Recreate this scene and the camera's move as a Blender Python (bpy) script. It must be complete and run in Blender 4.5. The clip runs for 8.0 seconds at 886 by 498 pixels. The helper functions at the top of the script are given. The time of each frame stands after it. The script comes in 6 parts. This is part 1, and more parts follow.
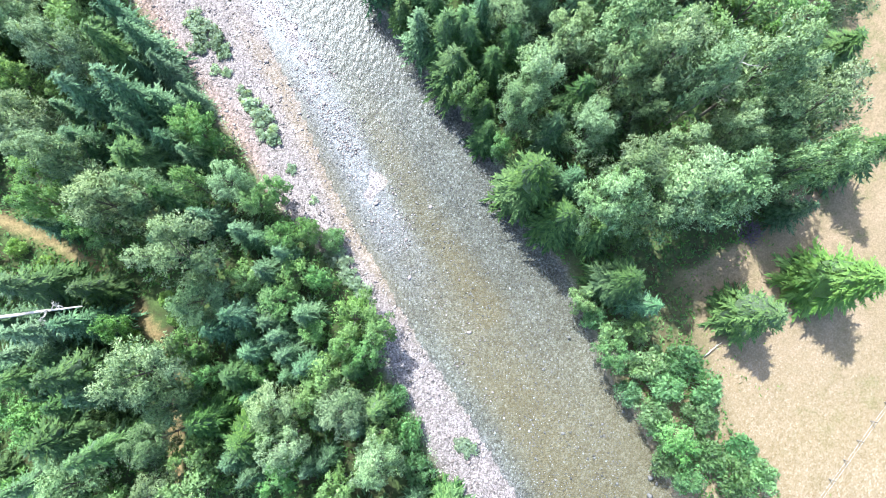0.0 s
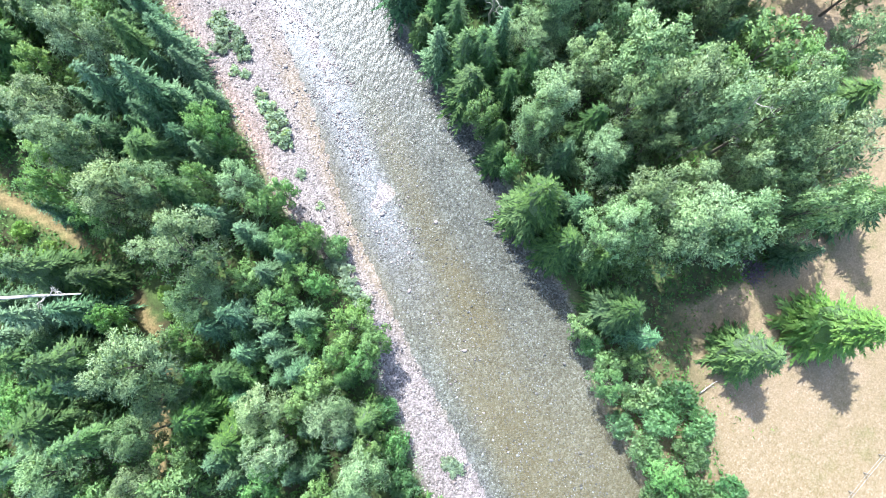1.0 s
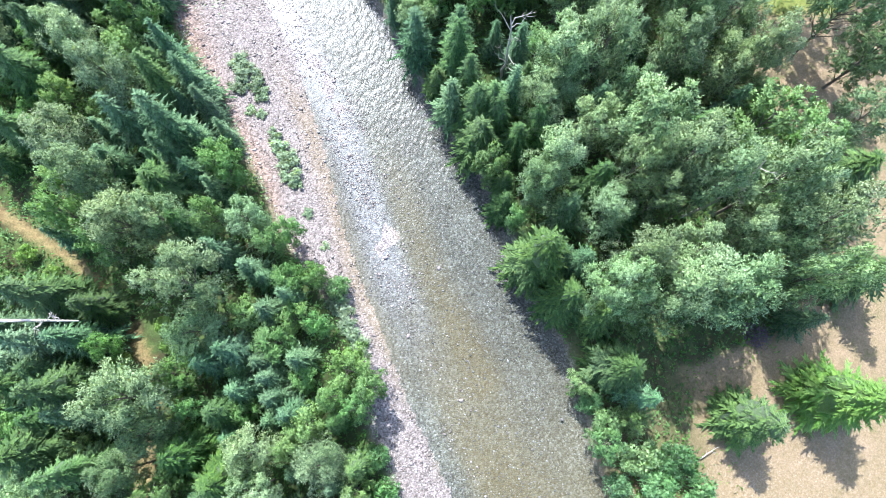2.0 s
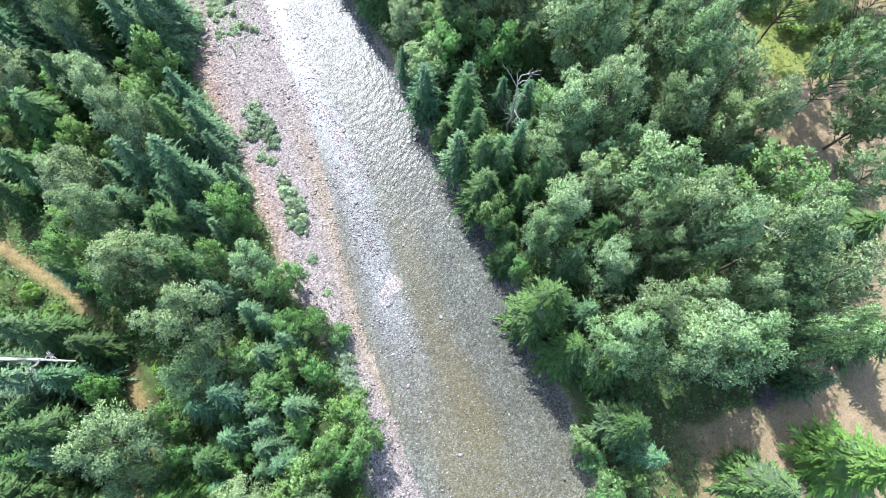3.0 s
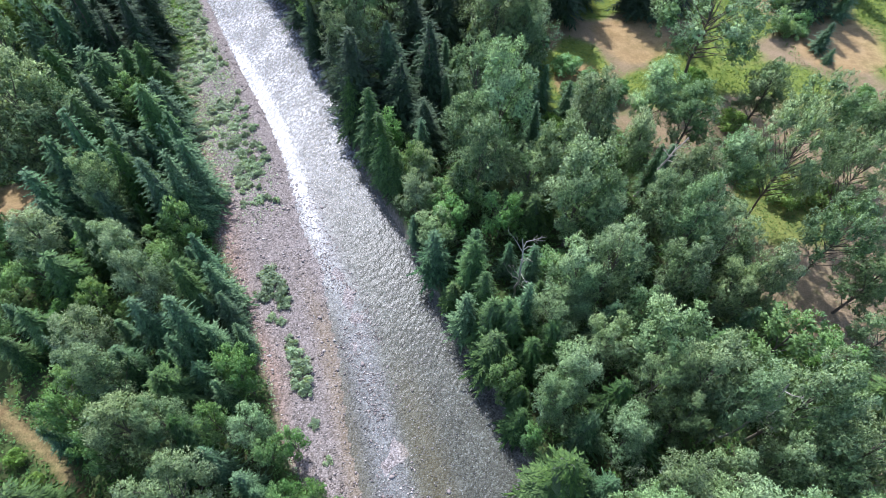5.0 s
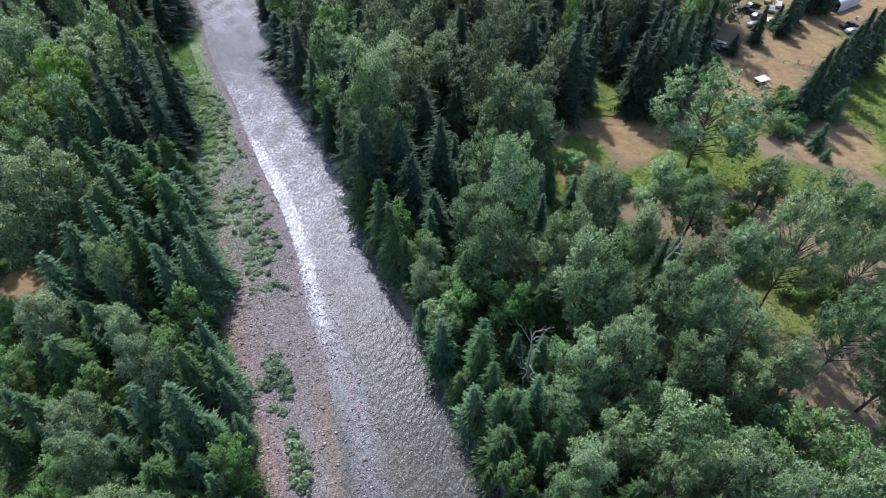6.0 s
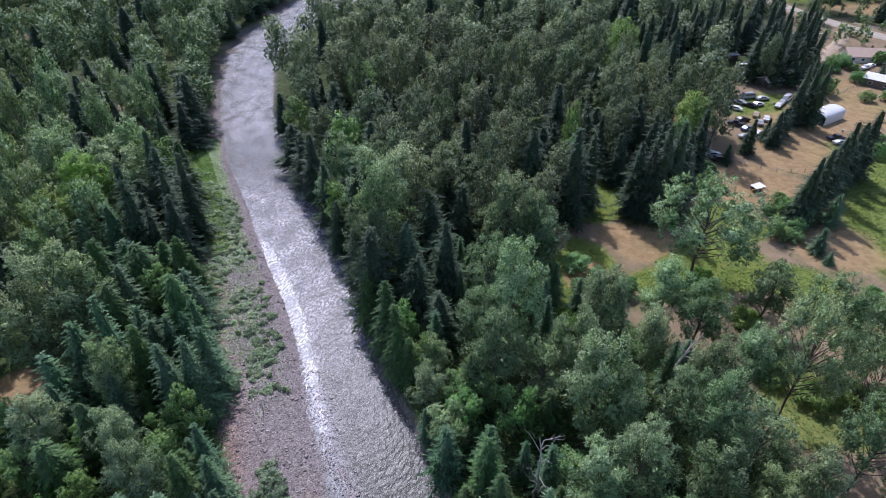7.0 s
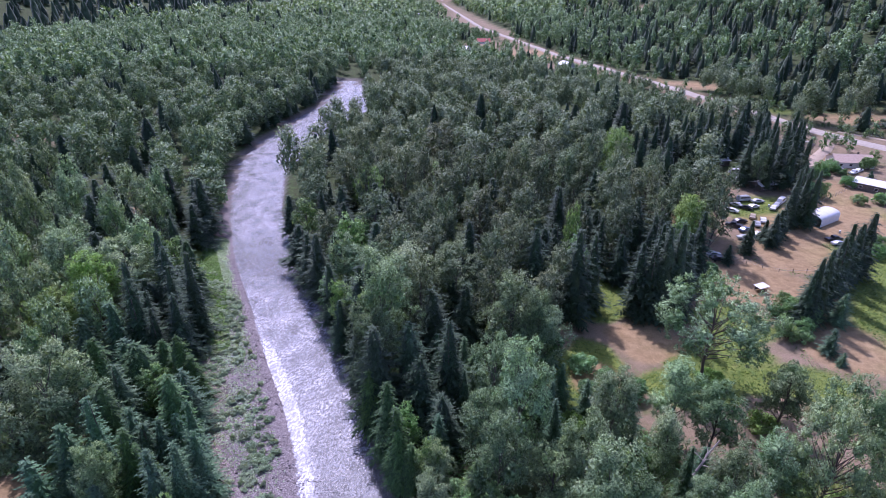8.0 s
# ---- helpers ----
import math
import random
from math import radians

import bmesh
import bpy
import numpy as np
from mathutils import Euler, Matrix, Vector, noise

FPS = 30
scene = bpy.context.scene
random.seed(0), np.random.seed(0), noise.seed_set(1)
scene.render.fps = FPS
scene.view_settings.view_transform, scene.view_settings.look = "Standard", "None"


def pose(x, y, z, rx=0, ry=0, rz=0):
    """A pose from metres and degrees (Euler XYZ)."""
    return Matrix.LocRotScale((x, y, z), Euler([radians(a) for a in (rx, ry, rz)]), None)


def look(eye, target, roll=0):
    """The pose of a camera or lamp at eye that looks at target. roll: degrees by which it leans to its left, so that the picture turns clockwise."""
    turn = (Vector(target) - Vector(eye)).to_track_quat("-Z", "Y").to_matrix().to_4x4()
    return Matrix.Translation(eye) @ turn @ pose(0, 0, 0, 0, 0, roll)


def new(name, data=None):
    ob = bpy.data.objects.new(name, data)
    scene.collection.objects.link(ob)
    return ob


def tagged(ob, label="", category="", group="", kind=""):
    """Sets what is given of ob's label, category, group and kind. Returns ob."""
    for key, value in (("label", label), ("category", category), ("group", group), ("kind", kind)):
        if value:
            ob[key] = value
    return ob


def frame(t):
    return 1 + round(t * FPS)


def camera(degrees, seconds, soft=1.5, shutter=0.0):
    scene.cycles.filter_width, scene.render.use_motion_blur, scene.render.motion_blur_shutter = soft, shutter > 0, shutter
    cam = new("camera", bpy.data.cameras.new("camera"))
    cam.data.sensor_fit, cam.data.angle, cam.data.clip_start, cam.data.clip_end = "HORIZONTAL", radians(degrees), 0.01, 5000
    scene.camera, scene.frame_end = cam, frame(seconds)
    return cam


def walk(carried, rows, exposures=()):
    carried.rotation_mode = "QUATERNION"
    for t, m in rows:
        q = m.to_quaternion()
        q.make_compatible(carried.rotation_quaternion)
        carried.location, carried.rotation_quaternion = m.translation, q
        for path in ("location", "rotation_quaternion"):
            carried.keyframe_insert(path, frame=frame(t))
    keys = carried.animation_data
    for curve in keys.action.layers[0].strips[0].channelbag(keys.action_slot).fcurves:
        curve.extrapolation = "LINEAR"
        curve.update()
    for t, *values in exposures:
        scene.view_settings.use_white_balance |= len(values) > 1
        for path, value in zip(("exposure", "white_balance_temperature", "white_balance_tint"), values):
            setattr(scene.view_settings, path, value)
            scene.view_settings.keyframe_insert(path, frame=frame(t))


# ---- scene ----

# ---------------------------------------------------------------- camera
HGT = 72.0
cam = camera(77.7, 8.0, 0.5)
PATH = [
    (0.0, 6.02, -0.30, -0.49), (0.5, 6.23, -0.44, 1.88), (1.0, 7.63, -0.56, 3.99),
    (1.5, 10.14, -0.68, 5.72), (3.0, 17.49, -0.86, 8.64), (3.5, 21.35, -0.68, 8.79),
    (4.0, 25.70, -0.56, 8.81), (5.5, 38.61, -0.09, 9.81), (6.0, 43.41, -0.06, 10.38),
    (6.5, 48.74, 0.0, 10.73), (7.0, 53.96, 0.07, 11.02), (7.5, 59.17, 0.12, 11.26),
    (8.0, 64.27, 0.16, 11.41),
]
EXPO = [(0.0, 1.88, 6300, 7), (1.5, 1.86, 6350, 9), (3.0, 1.6, 6400, 9), (4.0, 1.32, 6350, 10), (5.5, 0.7, 6250, 15), (6.5, 0.25, 6100, 20), (7.0, 0.29, 6100, 24), (7.5, 0.35, 6000, 30), (8.0, 0.52, 5650, 44)]
walk(cam, [(t, pose(0, 0, HGT, a, b, c)) for t, a, b, c in PATH], EXPO)

# ---------------------------------------------------------------- world and sun
SUN_ELEV, SUN_AZ = radians(51), radians(26)  # azimuth to the left of +y
world = bpy.data.worlds.new("sky")
scene.world = world
world.use_nodes = True
wn = world.node_tree
sky = wn.nodes.new("ShaderNodeTexSky")
sky.sky_type, sky.sun_disc = "NISHITA", False
sky.sun_elevation, sky.sun_rotation = SUN_ELEV, -SUN_AZ
sky.air_density, sky.dust_density = 1.0, 1.5
wn.links.new(sky.outputs[0], wn.nodes["Background"].inputs[0])
wn.nodes["Background"].inputs[1].default_value = 0.15
sun_data = bpy.data.lights.new("sun", "SUN")
sun_data.energy, sun_data.angle, sun_data.color = 3.2, radians(0.53), (1.0, 0.985, 0.965)
sun = new("sun", sun_data)
to_sun = Vector((-math.sin(SUN_AZ) * math.cos(SUN_ELEV), math.cos(SUN_AZ) * math.cos(SUN_ELEV), math.sin(SUN_ELEV)))
sun.matrix_world = look(to_sun * 300, (0, 0, 0))


# ---------------------------------------------------------------- materials
def material(name, rough=0.8, spec=0.3):
    m = bpy.data.materials.new(name)
    m.use_nodes = True
    b = m.node_tree.nodes["Principled BSDF"]
    b.inputs["Roughness"].default_value = rough
    b.inputs["Specular IOR Level"].default_value = spec
    return m, m.node_tree, b


def noise_tex(nt, scale, detail=4.0, rough=0.6, coords=None):
    n = nt.nodes.new("ShaderNodeTexNoise")
    n.inputs["Scale"].default_value, n.inputs["Detail"].default_value, n.inputs["Roughness"].default_value = scale, detail, rough
    if coords is not None:
        nt.links.new(coords, n.inputs["Vector"])
    return n


def ramp(nt, fac, stops):
    r = nt.nodes.new("ShaderNodeValToRGB")
    while len(r.color_ramp.elements) < len(stops):
        r.color_ramp.elements.new(0.5)
    for e, (p, c) in zip(r.color_ramp.elements, stops):
        e.position, e.color = p, (*c, 1)
    nt.links.new(fac, r.inputs[0])
    return r.outputs[0]


def mixc(nt, fac, a, b, mode="MIX"):
    n = nt.nodes.new("ShaderNodeMix")
    n.data_type, n.blend_type = "RGBA", mode
    for s, v in ((n.inputs[0], fac), (n.inputs[6], a), (n.inputs[7], b)):
        if isinstance(v, (int, float)):
            s.default_value = v
        elif isinstance(v, tuple):
            s.default_value = (*v, 1)
        else:
            nt.links.new(v, s)
    return n.outputs[2]


def calc(nt, op, a, b=0.0, clamp=False):
    n = nt.nodes.new("ShaderNodeMath")
    n.operation, n.use_clamp = op, clamp
    for s, v in ((n.inputs[0], a), (n.inputs[1], b)):
        if isinstance(v, (int, float)):
            s.default_value = v
        else:
            nt.links.new(v, s)
    return n.outputs[0]


def bump(nt, b, height, strength, dist):
    n = nt.nodes.new("ShaderNodeBump")
    n.inputs["Strength"].default_value, n.inputs["Distance"].default_value = strength, dist
    nt.links.new(height, n.inputs["Height"])
    if b is not None:
        nt.links.new(n.outputs[0], b.inputs["Normal"])
    return n.outputs[0]


def where(nt):
    return nt.nodes.new("ShaderNodeNewGeometry").outputs["Position"]


def leaf_material(name, dark, light, spread=0.12, glow=0.35, rough=0.5):
    """Foliage: tint differs from tree to tree and from spray to spray; some light passes through."""
    m, nt, b = material(name, rough, 0.3)
    # bluish sheen on every leaf, standing in for haze over the far crowns
    b.inputs["Sheen Weight"].default_value, b.inputs["Sheen Roughness"].default_value = 0.17, 0.45
    b.inputs["Sheen Tint"].default_value = (0.8, 0.9, 1.0, 1)
    info, geo = nt.nodes.new("ShaderNodeObjectInfo"), nt.nodes.new("ShaderNodeNewGeometry")
    clump = noise_tex(nt, 0.55, 2, 0.6, geo.outputs["Position"])
    isl = calc(nt, "ADD", calc(nt, "MULTIPLY", info.outputs["Random"], 0.15), calc(nt, "ADD", calc(nt, "MULTIPLY", geo.outputs["Random Per Island"], 0.75), calc(nt, "MULTIPLY", calc(nt, "SUBTRACT", clump.outputs[0], 0.4), 0.45)))
    col = ramp(nt, isl, [(0.17, dark), (0.83, light)])
    hsv = nt.nodes.new("ShaderNodeHueSaturation")
    nt.links.new(col, hsv.inputs["Color"])
    r2 = calc(nt, "FRACT", calc(nt, "MULTIPLY", info.outputs["Random"], 7.31))
    nt.links.new(calc(nt, "ADD", 0.5 - spread * 0.25, calc(nt, "MULTIPLY", r2, spread * 0.5)), hsv.inputs["Hue"])
    r3 = calc(nt, "FRACT", calc(nt, "MULTIPLY", info.outputs["Random"], 13.7))
    low, fine = noise_tex(nt, 0.12, 1, 0.5, geo.outputs["Position"]), noise_tex(nt, 1.5, 5, 0.75, geo.outputs["Position"])
    patchy = calc(nt, "MULTIPLY", calc(nt, "ADD", 0.55, calc(nt, "MULTIPLY", low.outputs[0], 0.9)), calc(nt, "ADD", 0.3, calc(nt, "MULTIPLY", fine.outputs[0], 1.4)))
    nt.links.new(calc(nt, "MULTIPLY", patchy, calc(nt, "ADD", 0.8, calc(nt, "MULTIPLY", r3, 0.45))), hsv.inputs["Value"])
    nt.links.new(calc(nt, "ADD", 1.35, calc(nt, "MULTIPLY", low.outputs[0], -0.7)), hsv.inputs["Saturation"])
    bump(nt, b, fine.outputs[0], 0.6, 0.6)
    nt.links.new(hsv.outputs[0], b.inputs["Base Color"])
    tr = nt.nodes.new("ShaderNodeBsdfTranslucent")
    nt.links.new(mixc(nt, 1.0, hsv.outputs[0], (1.25, 1.2, 0.55), "MULTIPLY"), tr.inputs[0])
    mx = nt.nodes.new("ShaderNodeMixShader")
    mx.inputs[0].default_value = glow
    nt.links.new(b.outputs[0], mx.inputs[1])
    nt.links.new(tr.outputs[0], mx.inputs[2])
    nt.links.new(mx.outputs[0], nt.nodes["Material Output"].inputs[0])
    return m


def mottled(name, a, b, scale, rough=0.85, bump_d=0.02, spec=0.25, fine=6.0):
    """Two tones mixed at two scales, with a fine relief."""
    m, nt, p = material(name, rough, spec)
    c = where(nt)
    n1, n2 = noise_tex(nt, scale, 5, 0.65, c), noise_tex(nt, scale * fine, 3, 0.6, c)
    fac = calc(nt, "ADD", calc(nt, "MULTIPLY", n1.outputs[0], 0.6), calc(nt, "MULTIPLY", n2.outputs[0], 0.4))
    nt.links.new(ramp(nt, fac, [(0.36, a), (0.64, b)]), p.inputs["Base Color"])
    if bump_d:
        bump(nt, p, n2.outputs[0], 0.6, bump_d)
    return m


LEAF_POPLAR = leaf_material("cottonwood_leaves", (0.075, 0.15, 0.062), (0.335, 0.485, 0.24), 0.08, 0.19, 0.6)
LEAF_OLIVE = leaf_material("olive_cottonwood_leaves", (0.062, 0.108, 0.048), (0.255, 0.335, 0.185), 0.10, 0.17, 0.65)
LEAF_ALDER = leaf_material("alder_leaves", (0.075, 0.19, 0.05), (0.24, 0.43, 0.15), 0.07, 0.28)
LEAF_SPRUCE = leaf_material("spruce_needles", (0.036, 0.095, 0.042), (0.14, 0.265, 0.125), 0.07, 0.12, 0.65)
LEAF_FIR = leaf_material("fir_needles", (0.02, 0.048, 0.022), (0.062, 0.115, 0.052), 0.06, 0.1, 0.7)
LEAF_SCRUB = leaf_material("scrub_leaves", (0.08, 0.155, 0.06), (0.17, 0.265, 0.115), 0.10, 0.25, 0.6)
LEAF_YELLOW = leaf_material("yellow_green_leaves", (0.13, 0.265, 0.06), (0.25, 0.39, 0.105), 0.05, 0.3, 0.6)
LEAF_CEDAR = leaf_material("cedar_needles", (0.034, 0.09, 0.026), (0.112, 0.215, 0.06), 0.05, 0.14, 0.6)
LEAF_SHRUB = leaf_material("shrub_leaves", (0.10, 0.23, 0.085), (0.225, 0.38, 0.165), 0.12, 0.32)
LEAF_WILLOW = leaf_material("willow_leaves", (0.23, 0.34, 0.23), (0.36, 0.48, 0.34), 0.05, 0.45)
GRASS_LUSH = leaf_material("lush_grass", (0.07, 0.165, 0.035), (0.15, 0.27, 0.065), 0.06, 0.35)
FERN = leaf_material("fern_fronds", (0.05, 0.125, 0.035), (0.11, 0.23, 0.055), 0.06, 0.35)
BARK = mottled("bark", (0.07, 0.055, 0.045), (0.17, 0.14, 0.115), 3.0)
BARK_PALE = mottled("pale_bark", (0.085, 0.075, 0.065), (0.19, 0.17, 0.15), 3.0)
DEADWOOD = mottled("silver_deadwood", (0.30, 0.28, 0.26), (0.52, 0.49, 0.46), 2.5)
def stone_material():
    """Cobbles from dark slate to pale quartz, each of one tone."""
    m, nt, p = material("river_stone", 0.85, 0.25)
    geo = nt.nodes.new("ShaderNodeNewGeometry")
    tone = ramp(nt, geo.outputs["Random Per Island"], [(0.0, (0.12, 0.105, 0.10)), (0.45, (0.25, 0.215, 0.21)), (0.8, (0.37, 0.325, 0.325)), (1.0, (0.56, 0.52, 0.51))])
    grain = noise_tex(nt, 9.0, 4, 0.65, where(nt))
    nt.links.new(mixc(nt, 0.4, tone, ramp(nt, grain.outputs[0], [(0.3, (0.6, 0.6, 0.6)), (0.7, (1.2, 1.2, 1.2))]), "MULTIPLY"), p.inputs["Base Color"])
    bump(nt, p, grain.outputs[0], 0.5, 0.03)
    return m


STONE = stone_material()

# ---------------------------------------------------------------- the lie of the land
# banks of the river as x over y
WL_Y = [-90, -60, -23, -13, -4, 7, 16.5, 28.5, 41, 51.6, 61, 71.8, 87.3, 104.5, 128, 165, 215, 253, 339, 426, 460, 520]
WL_X = [50, 32, 9, 3, -3, -9.2, -14.3, -19.4, -25.3, -32.9, -37.4, -44.6, -56.8, -69.5, -87.8, -112, -137.5, -147, -153, -171, -205, -330]
WR_Y = [-90, -60, -23, -14, -9, -2, 5, 9, 16, 25, 33, 42, 52, 64, 84, 101, 128, 165, 203, 246, 286, 361, 404, 440, 500]
WR_X = [66, 46, 28, 24, 20.5, 18.5, 15.5, 11.5, 8.5, 3.5, -3.5, -9.3, -16.5, -25.5, -37, -49, -69, -92, -109, -117, -120, -114, -126, -155, -330]
BAR_Y = [-90, -60, -23, -15, -7, 1, 8, 13, 22, 30, 42, 51, 65, 91, 125, 138, 165, 215, 253, 339, 426, 460, 520]
BAR_X = [42, 24, 1, -3, -7, -9, -15, -21, -27, -33, -42, -47, -57, -76, -97, -101, -114.5, -138.5, -148, -154, -172, -206, -331]


def wl(y):
    return np.interp(y, WL_Y, WL_X)


def wr(y):
    return np.interp(y, WR_Y, WR_X)


def bar(y):
    return np.interp(y, BAR_Y, BAR_X)


def hash_noise(x, y, s, seed=0.0):
    """Smooth value noise over the plan, for arrays."""
    x, y = np.asarray(x, float) / s + seed * 17.3, np.asarray(y, float) / s + seed * 9.1
    i, j = np.floor(x), np.floor(y)
    u, v = x - i, y - j
    u, v = u * u * (3 - 2 * u), v * v * (3 - 2 * v)

    def h(a, b):
        r = np.sin(a * 127.1 + b * 311.7 + seed * 74.7) * 43758.5453
        return r - np.floor(r)
    return (h(i, j) * (1 - u) + h(i + 1, j) * u) * (1 - v) + (h(i, j + 1) * (1 - u) + h(i + 1, j + 1) * u) * v


def smooth(a, b, x):
    t = np.clip((x - a) / (b - a), 0, 1)
    return t * t * (3 - 2 * t)


ROAD_X = [-586, -146, -4, 72, 115, 135, 154, 260, 420]
ROAD_Y = [2782, 1061, 649, 477, 372, 321, 289, 150, -60]


def land(x, y):
    """Height of the ground."""
    x, y = np.asarray(x, float), np.asarray(y, float)
    l, r, b = wl(y), wr(y), bar(y)
    z = 1.3 + 0.5 * (hash_noise(x, y, 22, 1) - 0.5) + 0.25 * (hash_noise(x, y, 6, 2) - 0.5)
    # gravel bar, from the edge of the wood down to the water
    t = np.clip((x - b) / np.maximum(l - b, 0.5), 0, 1)
    zbar = 1.0 * (1 - t) ** 1.2 + 0.06 + 0.16 * (hash_noise(x, y, 5, 3) - 0.5) * (1 - t)
    z = np.where((x > b - 2) & (x <= l), zbar * smooth(-2, 0, x - b) + z * (1 - smooth(-2, 0, x - b)), z)
    # bed: shallow with a shoal on the inside, deep below the cut bank
    s = (x - l) / np.maximum(r - l, 1)
    near = smooth(66, 44, y) * smooth(-4, 12, y) * near_line(x, y, STREAK, 2.2, 1.5)
    bed = -0.09 - 0.55 * smooth(0.35, 0.9, s) - 0.10 * np.exp(-((s - 0.06) / 0.05) ** 2) + near * 0.07
    bed += 0.10 * (hash_noise(x, y, 2.2, 4) - 0.5) + 0.12 * (hash_noise(x, y, 5, 5) - 0.5)
    z = np.where((x > l) & (x < r), bed, z)
    cut = smooth(0, 2.2, x - r)
    z = np.where(x >= r, -0.5 * (1 - cut) + z * cut, z)
    # valley sides
    d = (x - np.interp(y, ROAD_Y[::-1], ROAD_X[::-1])) * 0.86
    z = z + 300 * smooth(50, 900, d) + 5 * smooth(30, 70, d)
    dl = -(x + 620 + 0.10 * y)
    z = z + 330 * smooth(0, 900, dl)
    far = smooth(2300, 4200, np.hypot(x, y))
    z = z + 500 * far * (0.5 + hash_noise(x, y, 900, 7))
    return z

# ---------------------------------------------------------------- mesh helpers
def raw_mesh(name, verts, faces, normals=None, mat=None, smooth_shade=False):
    """A mesh from arrays: verts n x 3, faces m x 3 or m x 4; normals, where leaves share the roundness of their clump."""
    me = bpy.data.meshes.new(name)
    verts, faces = np.asarray(verts, np.float32), np.asarray(faces, np.int32)
    k = faces.shape[1]
    me.vertices.add(len(verts))
    me.vertices.foreach_set("co", verts.ravel())
    me.loops.add(faces.size)
    me.loops.foreach_set("vertex_index", faces.ravel())
    me.polygons.add(len(faces))
    me.polygons.foreach_set("loop_start", np.arange(len(faces), dtype=np.int32) * k)
    if smooth_shade:
        me.polygons.foreach_set("use_smooth", np.ones(len(faces), bool))
    me.update(calc_edges=True)
    if normals is not None:
        me.polygons.foreach_set("use_smooth", np.ones(len(faces), bool))
        me.normals_split_custom_set_from_vertices(np.asarray(normals, np.float32))
    if mat is not None:
        me.materials.append(mat)
    return me


def child(name, me, parent, label=""):
    ob = new(name, me)
    ob.parent = parent
    if label:
        ob["label"] = label
    return ob


def part(name, bm, mat, parent=None, label=""):
    me = bpy.data.meshes.new(name)
    bm.normal_update()
    bm.to_mesh(me)
    bm.free()
    me.materials.append(mat)
    ob = new(name, me)
    if parent is not None:
        ob.parent = parent
    if label:
        ob["label"] = label
    return ob


def empty(name, x, y, z, turn=0.0):
    ob = new(name)
    ob.empty_display_size = 0.3
    ob.matrix_basis = pose(x, y, z, 0, 0, turn)
    return ob


def unit(v):
    return v / np.maximum(np.linalg.norm(v, axis=-1, keepdims=True), 1e-9)


def kites(rng, pts, along, length, width, sag=0.15, flat=None, out=None, round_=0.6, single=False):
    """One kite-shaped leaf spray, two triangles folded at the rib, for each point, pointing along; out: away from its clump."""
    n = len(pts)
    a = unit(along + rng.normal(0, 0.25, (n, 3)))
    side = rng.normal(0, 1, (n, 3))
    if flat is not None:
        up = np.array([0, 0, 1.0]) + rng.normal(0, flat, (n, 3))
        side = np.cross(a, up)
    side = unit(side - (side * a).sum(1, keepdims=True) * a)
    out = a + [0, 0, 0.5] if out is None else out
    side = side * np.where((np.cross(a, side) * out).sum(1, keepdims=True) > 0, 1.0, -1.0)
    l = (length * rng.uniform(0.65, 1.35, n))[:, None] if np.isscalar(length) else length[:, None]
    w = (width * rng.uniform(0.7, 1.3, n))[:, None] if np.isscalar(width) else width[:, None]
    nrm = np.cross(a, side)
    mid = pts + a * l * 0.45
    tip = pts + a * l - np.array([0, 0, 1.0]) * l * sag
    if single:
        v = np.stack([pts + side * w * 0.5, tip, pts - side * w * 0.5], 1).reshape(-1, 3)
        f = (np.arange(n)[:, None] * 3 + [0, 2, 1])
        return v, f, np.repeat(unit(unit(out) * round_ + nrm * (1 - round_)), 3, 0)
    v = np.stack([pts, mid + side * w * 0.5 + nrm * w * 0.12, tip, mid - side * w * 0.5 + nrm * w * 0.12], 1).reshape(-1, 3)
    i = np.arange(n)[:, None] * 4
    f = np.concatenate([i + [0, 2, 1], i + [0, 3, 2]], 1).reshape(-1, 3)
    return v, f, np.repeat(unit(unit(out) * round_ + nrm * (1 - round_)), 4, 0)


def tube(points, radii, sides=6):
    """A tapered round limb along points."""
    pts = np.asarray(points, float)
    d = unit(np.gradient(pts, axis=0))
    ref = np.where(np.abs(d[:, 2:3]) > 0.9, [[1.0, 0, 0]], [[0, 0, 1.0]])
    u = unit(np.cross(d, ref))
    w = np.cross(d, u)
    ang = np.linspace(0, 2 * math.pi, sides, endpoint=False)
    ring = np.cos(ang)[None, :, None] * u[:, None] + np.sin(ang)[None, :, None] * w[:, None]
    v = (pts[:, None] + ring * np.asarray(radii, float)[:, None, None]).reshape(-1, 3)
    f = []
    for i in range(len(pts) - 1):
        for j in range(sides):
            k = (j + 1) % sides
            f += [[i * sides + j, i * sides + k, (i + 1) * sides + k], [i * sides + j, (i + 1) * sides + k, (i + 1) * sides + j]]
    return v, np.array(f)


def joined(pieces):
    vs, fs, n = [], [], 0
    for v, f, *_ in pieces:
        vs.append(v)
        fs.append(np.asarray(f) + n)
        n += len(v)
    return np.concatenate(vs), np.concatenate(fs)


# ---------------------------------------------------------------- trees: shapes of unit height, one metre high, wide as given
def bent_line(rng, a, b, n, wob):
    t = np.linspace(0, 1, n)[:, None]
    p = np.asarray(a) * (1 - t) + np.asarray(b) * t
    off = np.cumsum(rng.normal(0, wob, (n, 3)), 0) * t * (1 - t) * 2
    return p + off


def merged(pieces):
    vs, fs, ns, n = [], [], [], 0
    for v, f, nr in pieces:
        vs.append(v), fs.append(np.asarray(f) + n), ns.append(nr)
        n += len(v)
    return np.concatenate(vs), np.concatenate(fs), np.concatenate(ns)


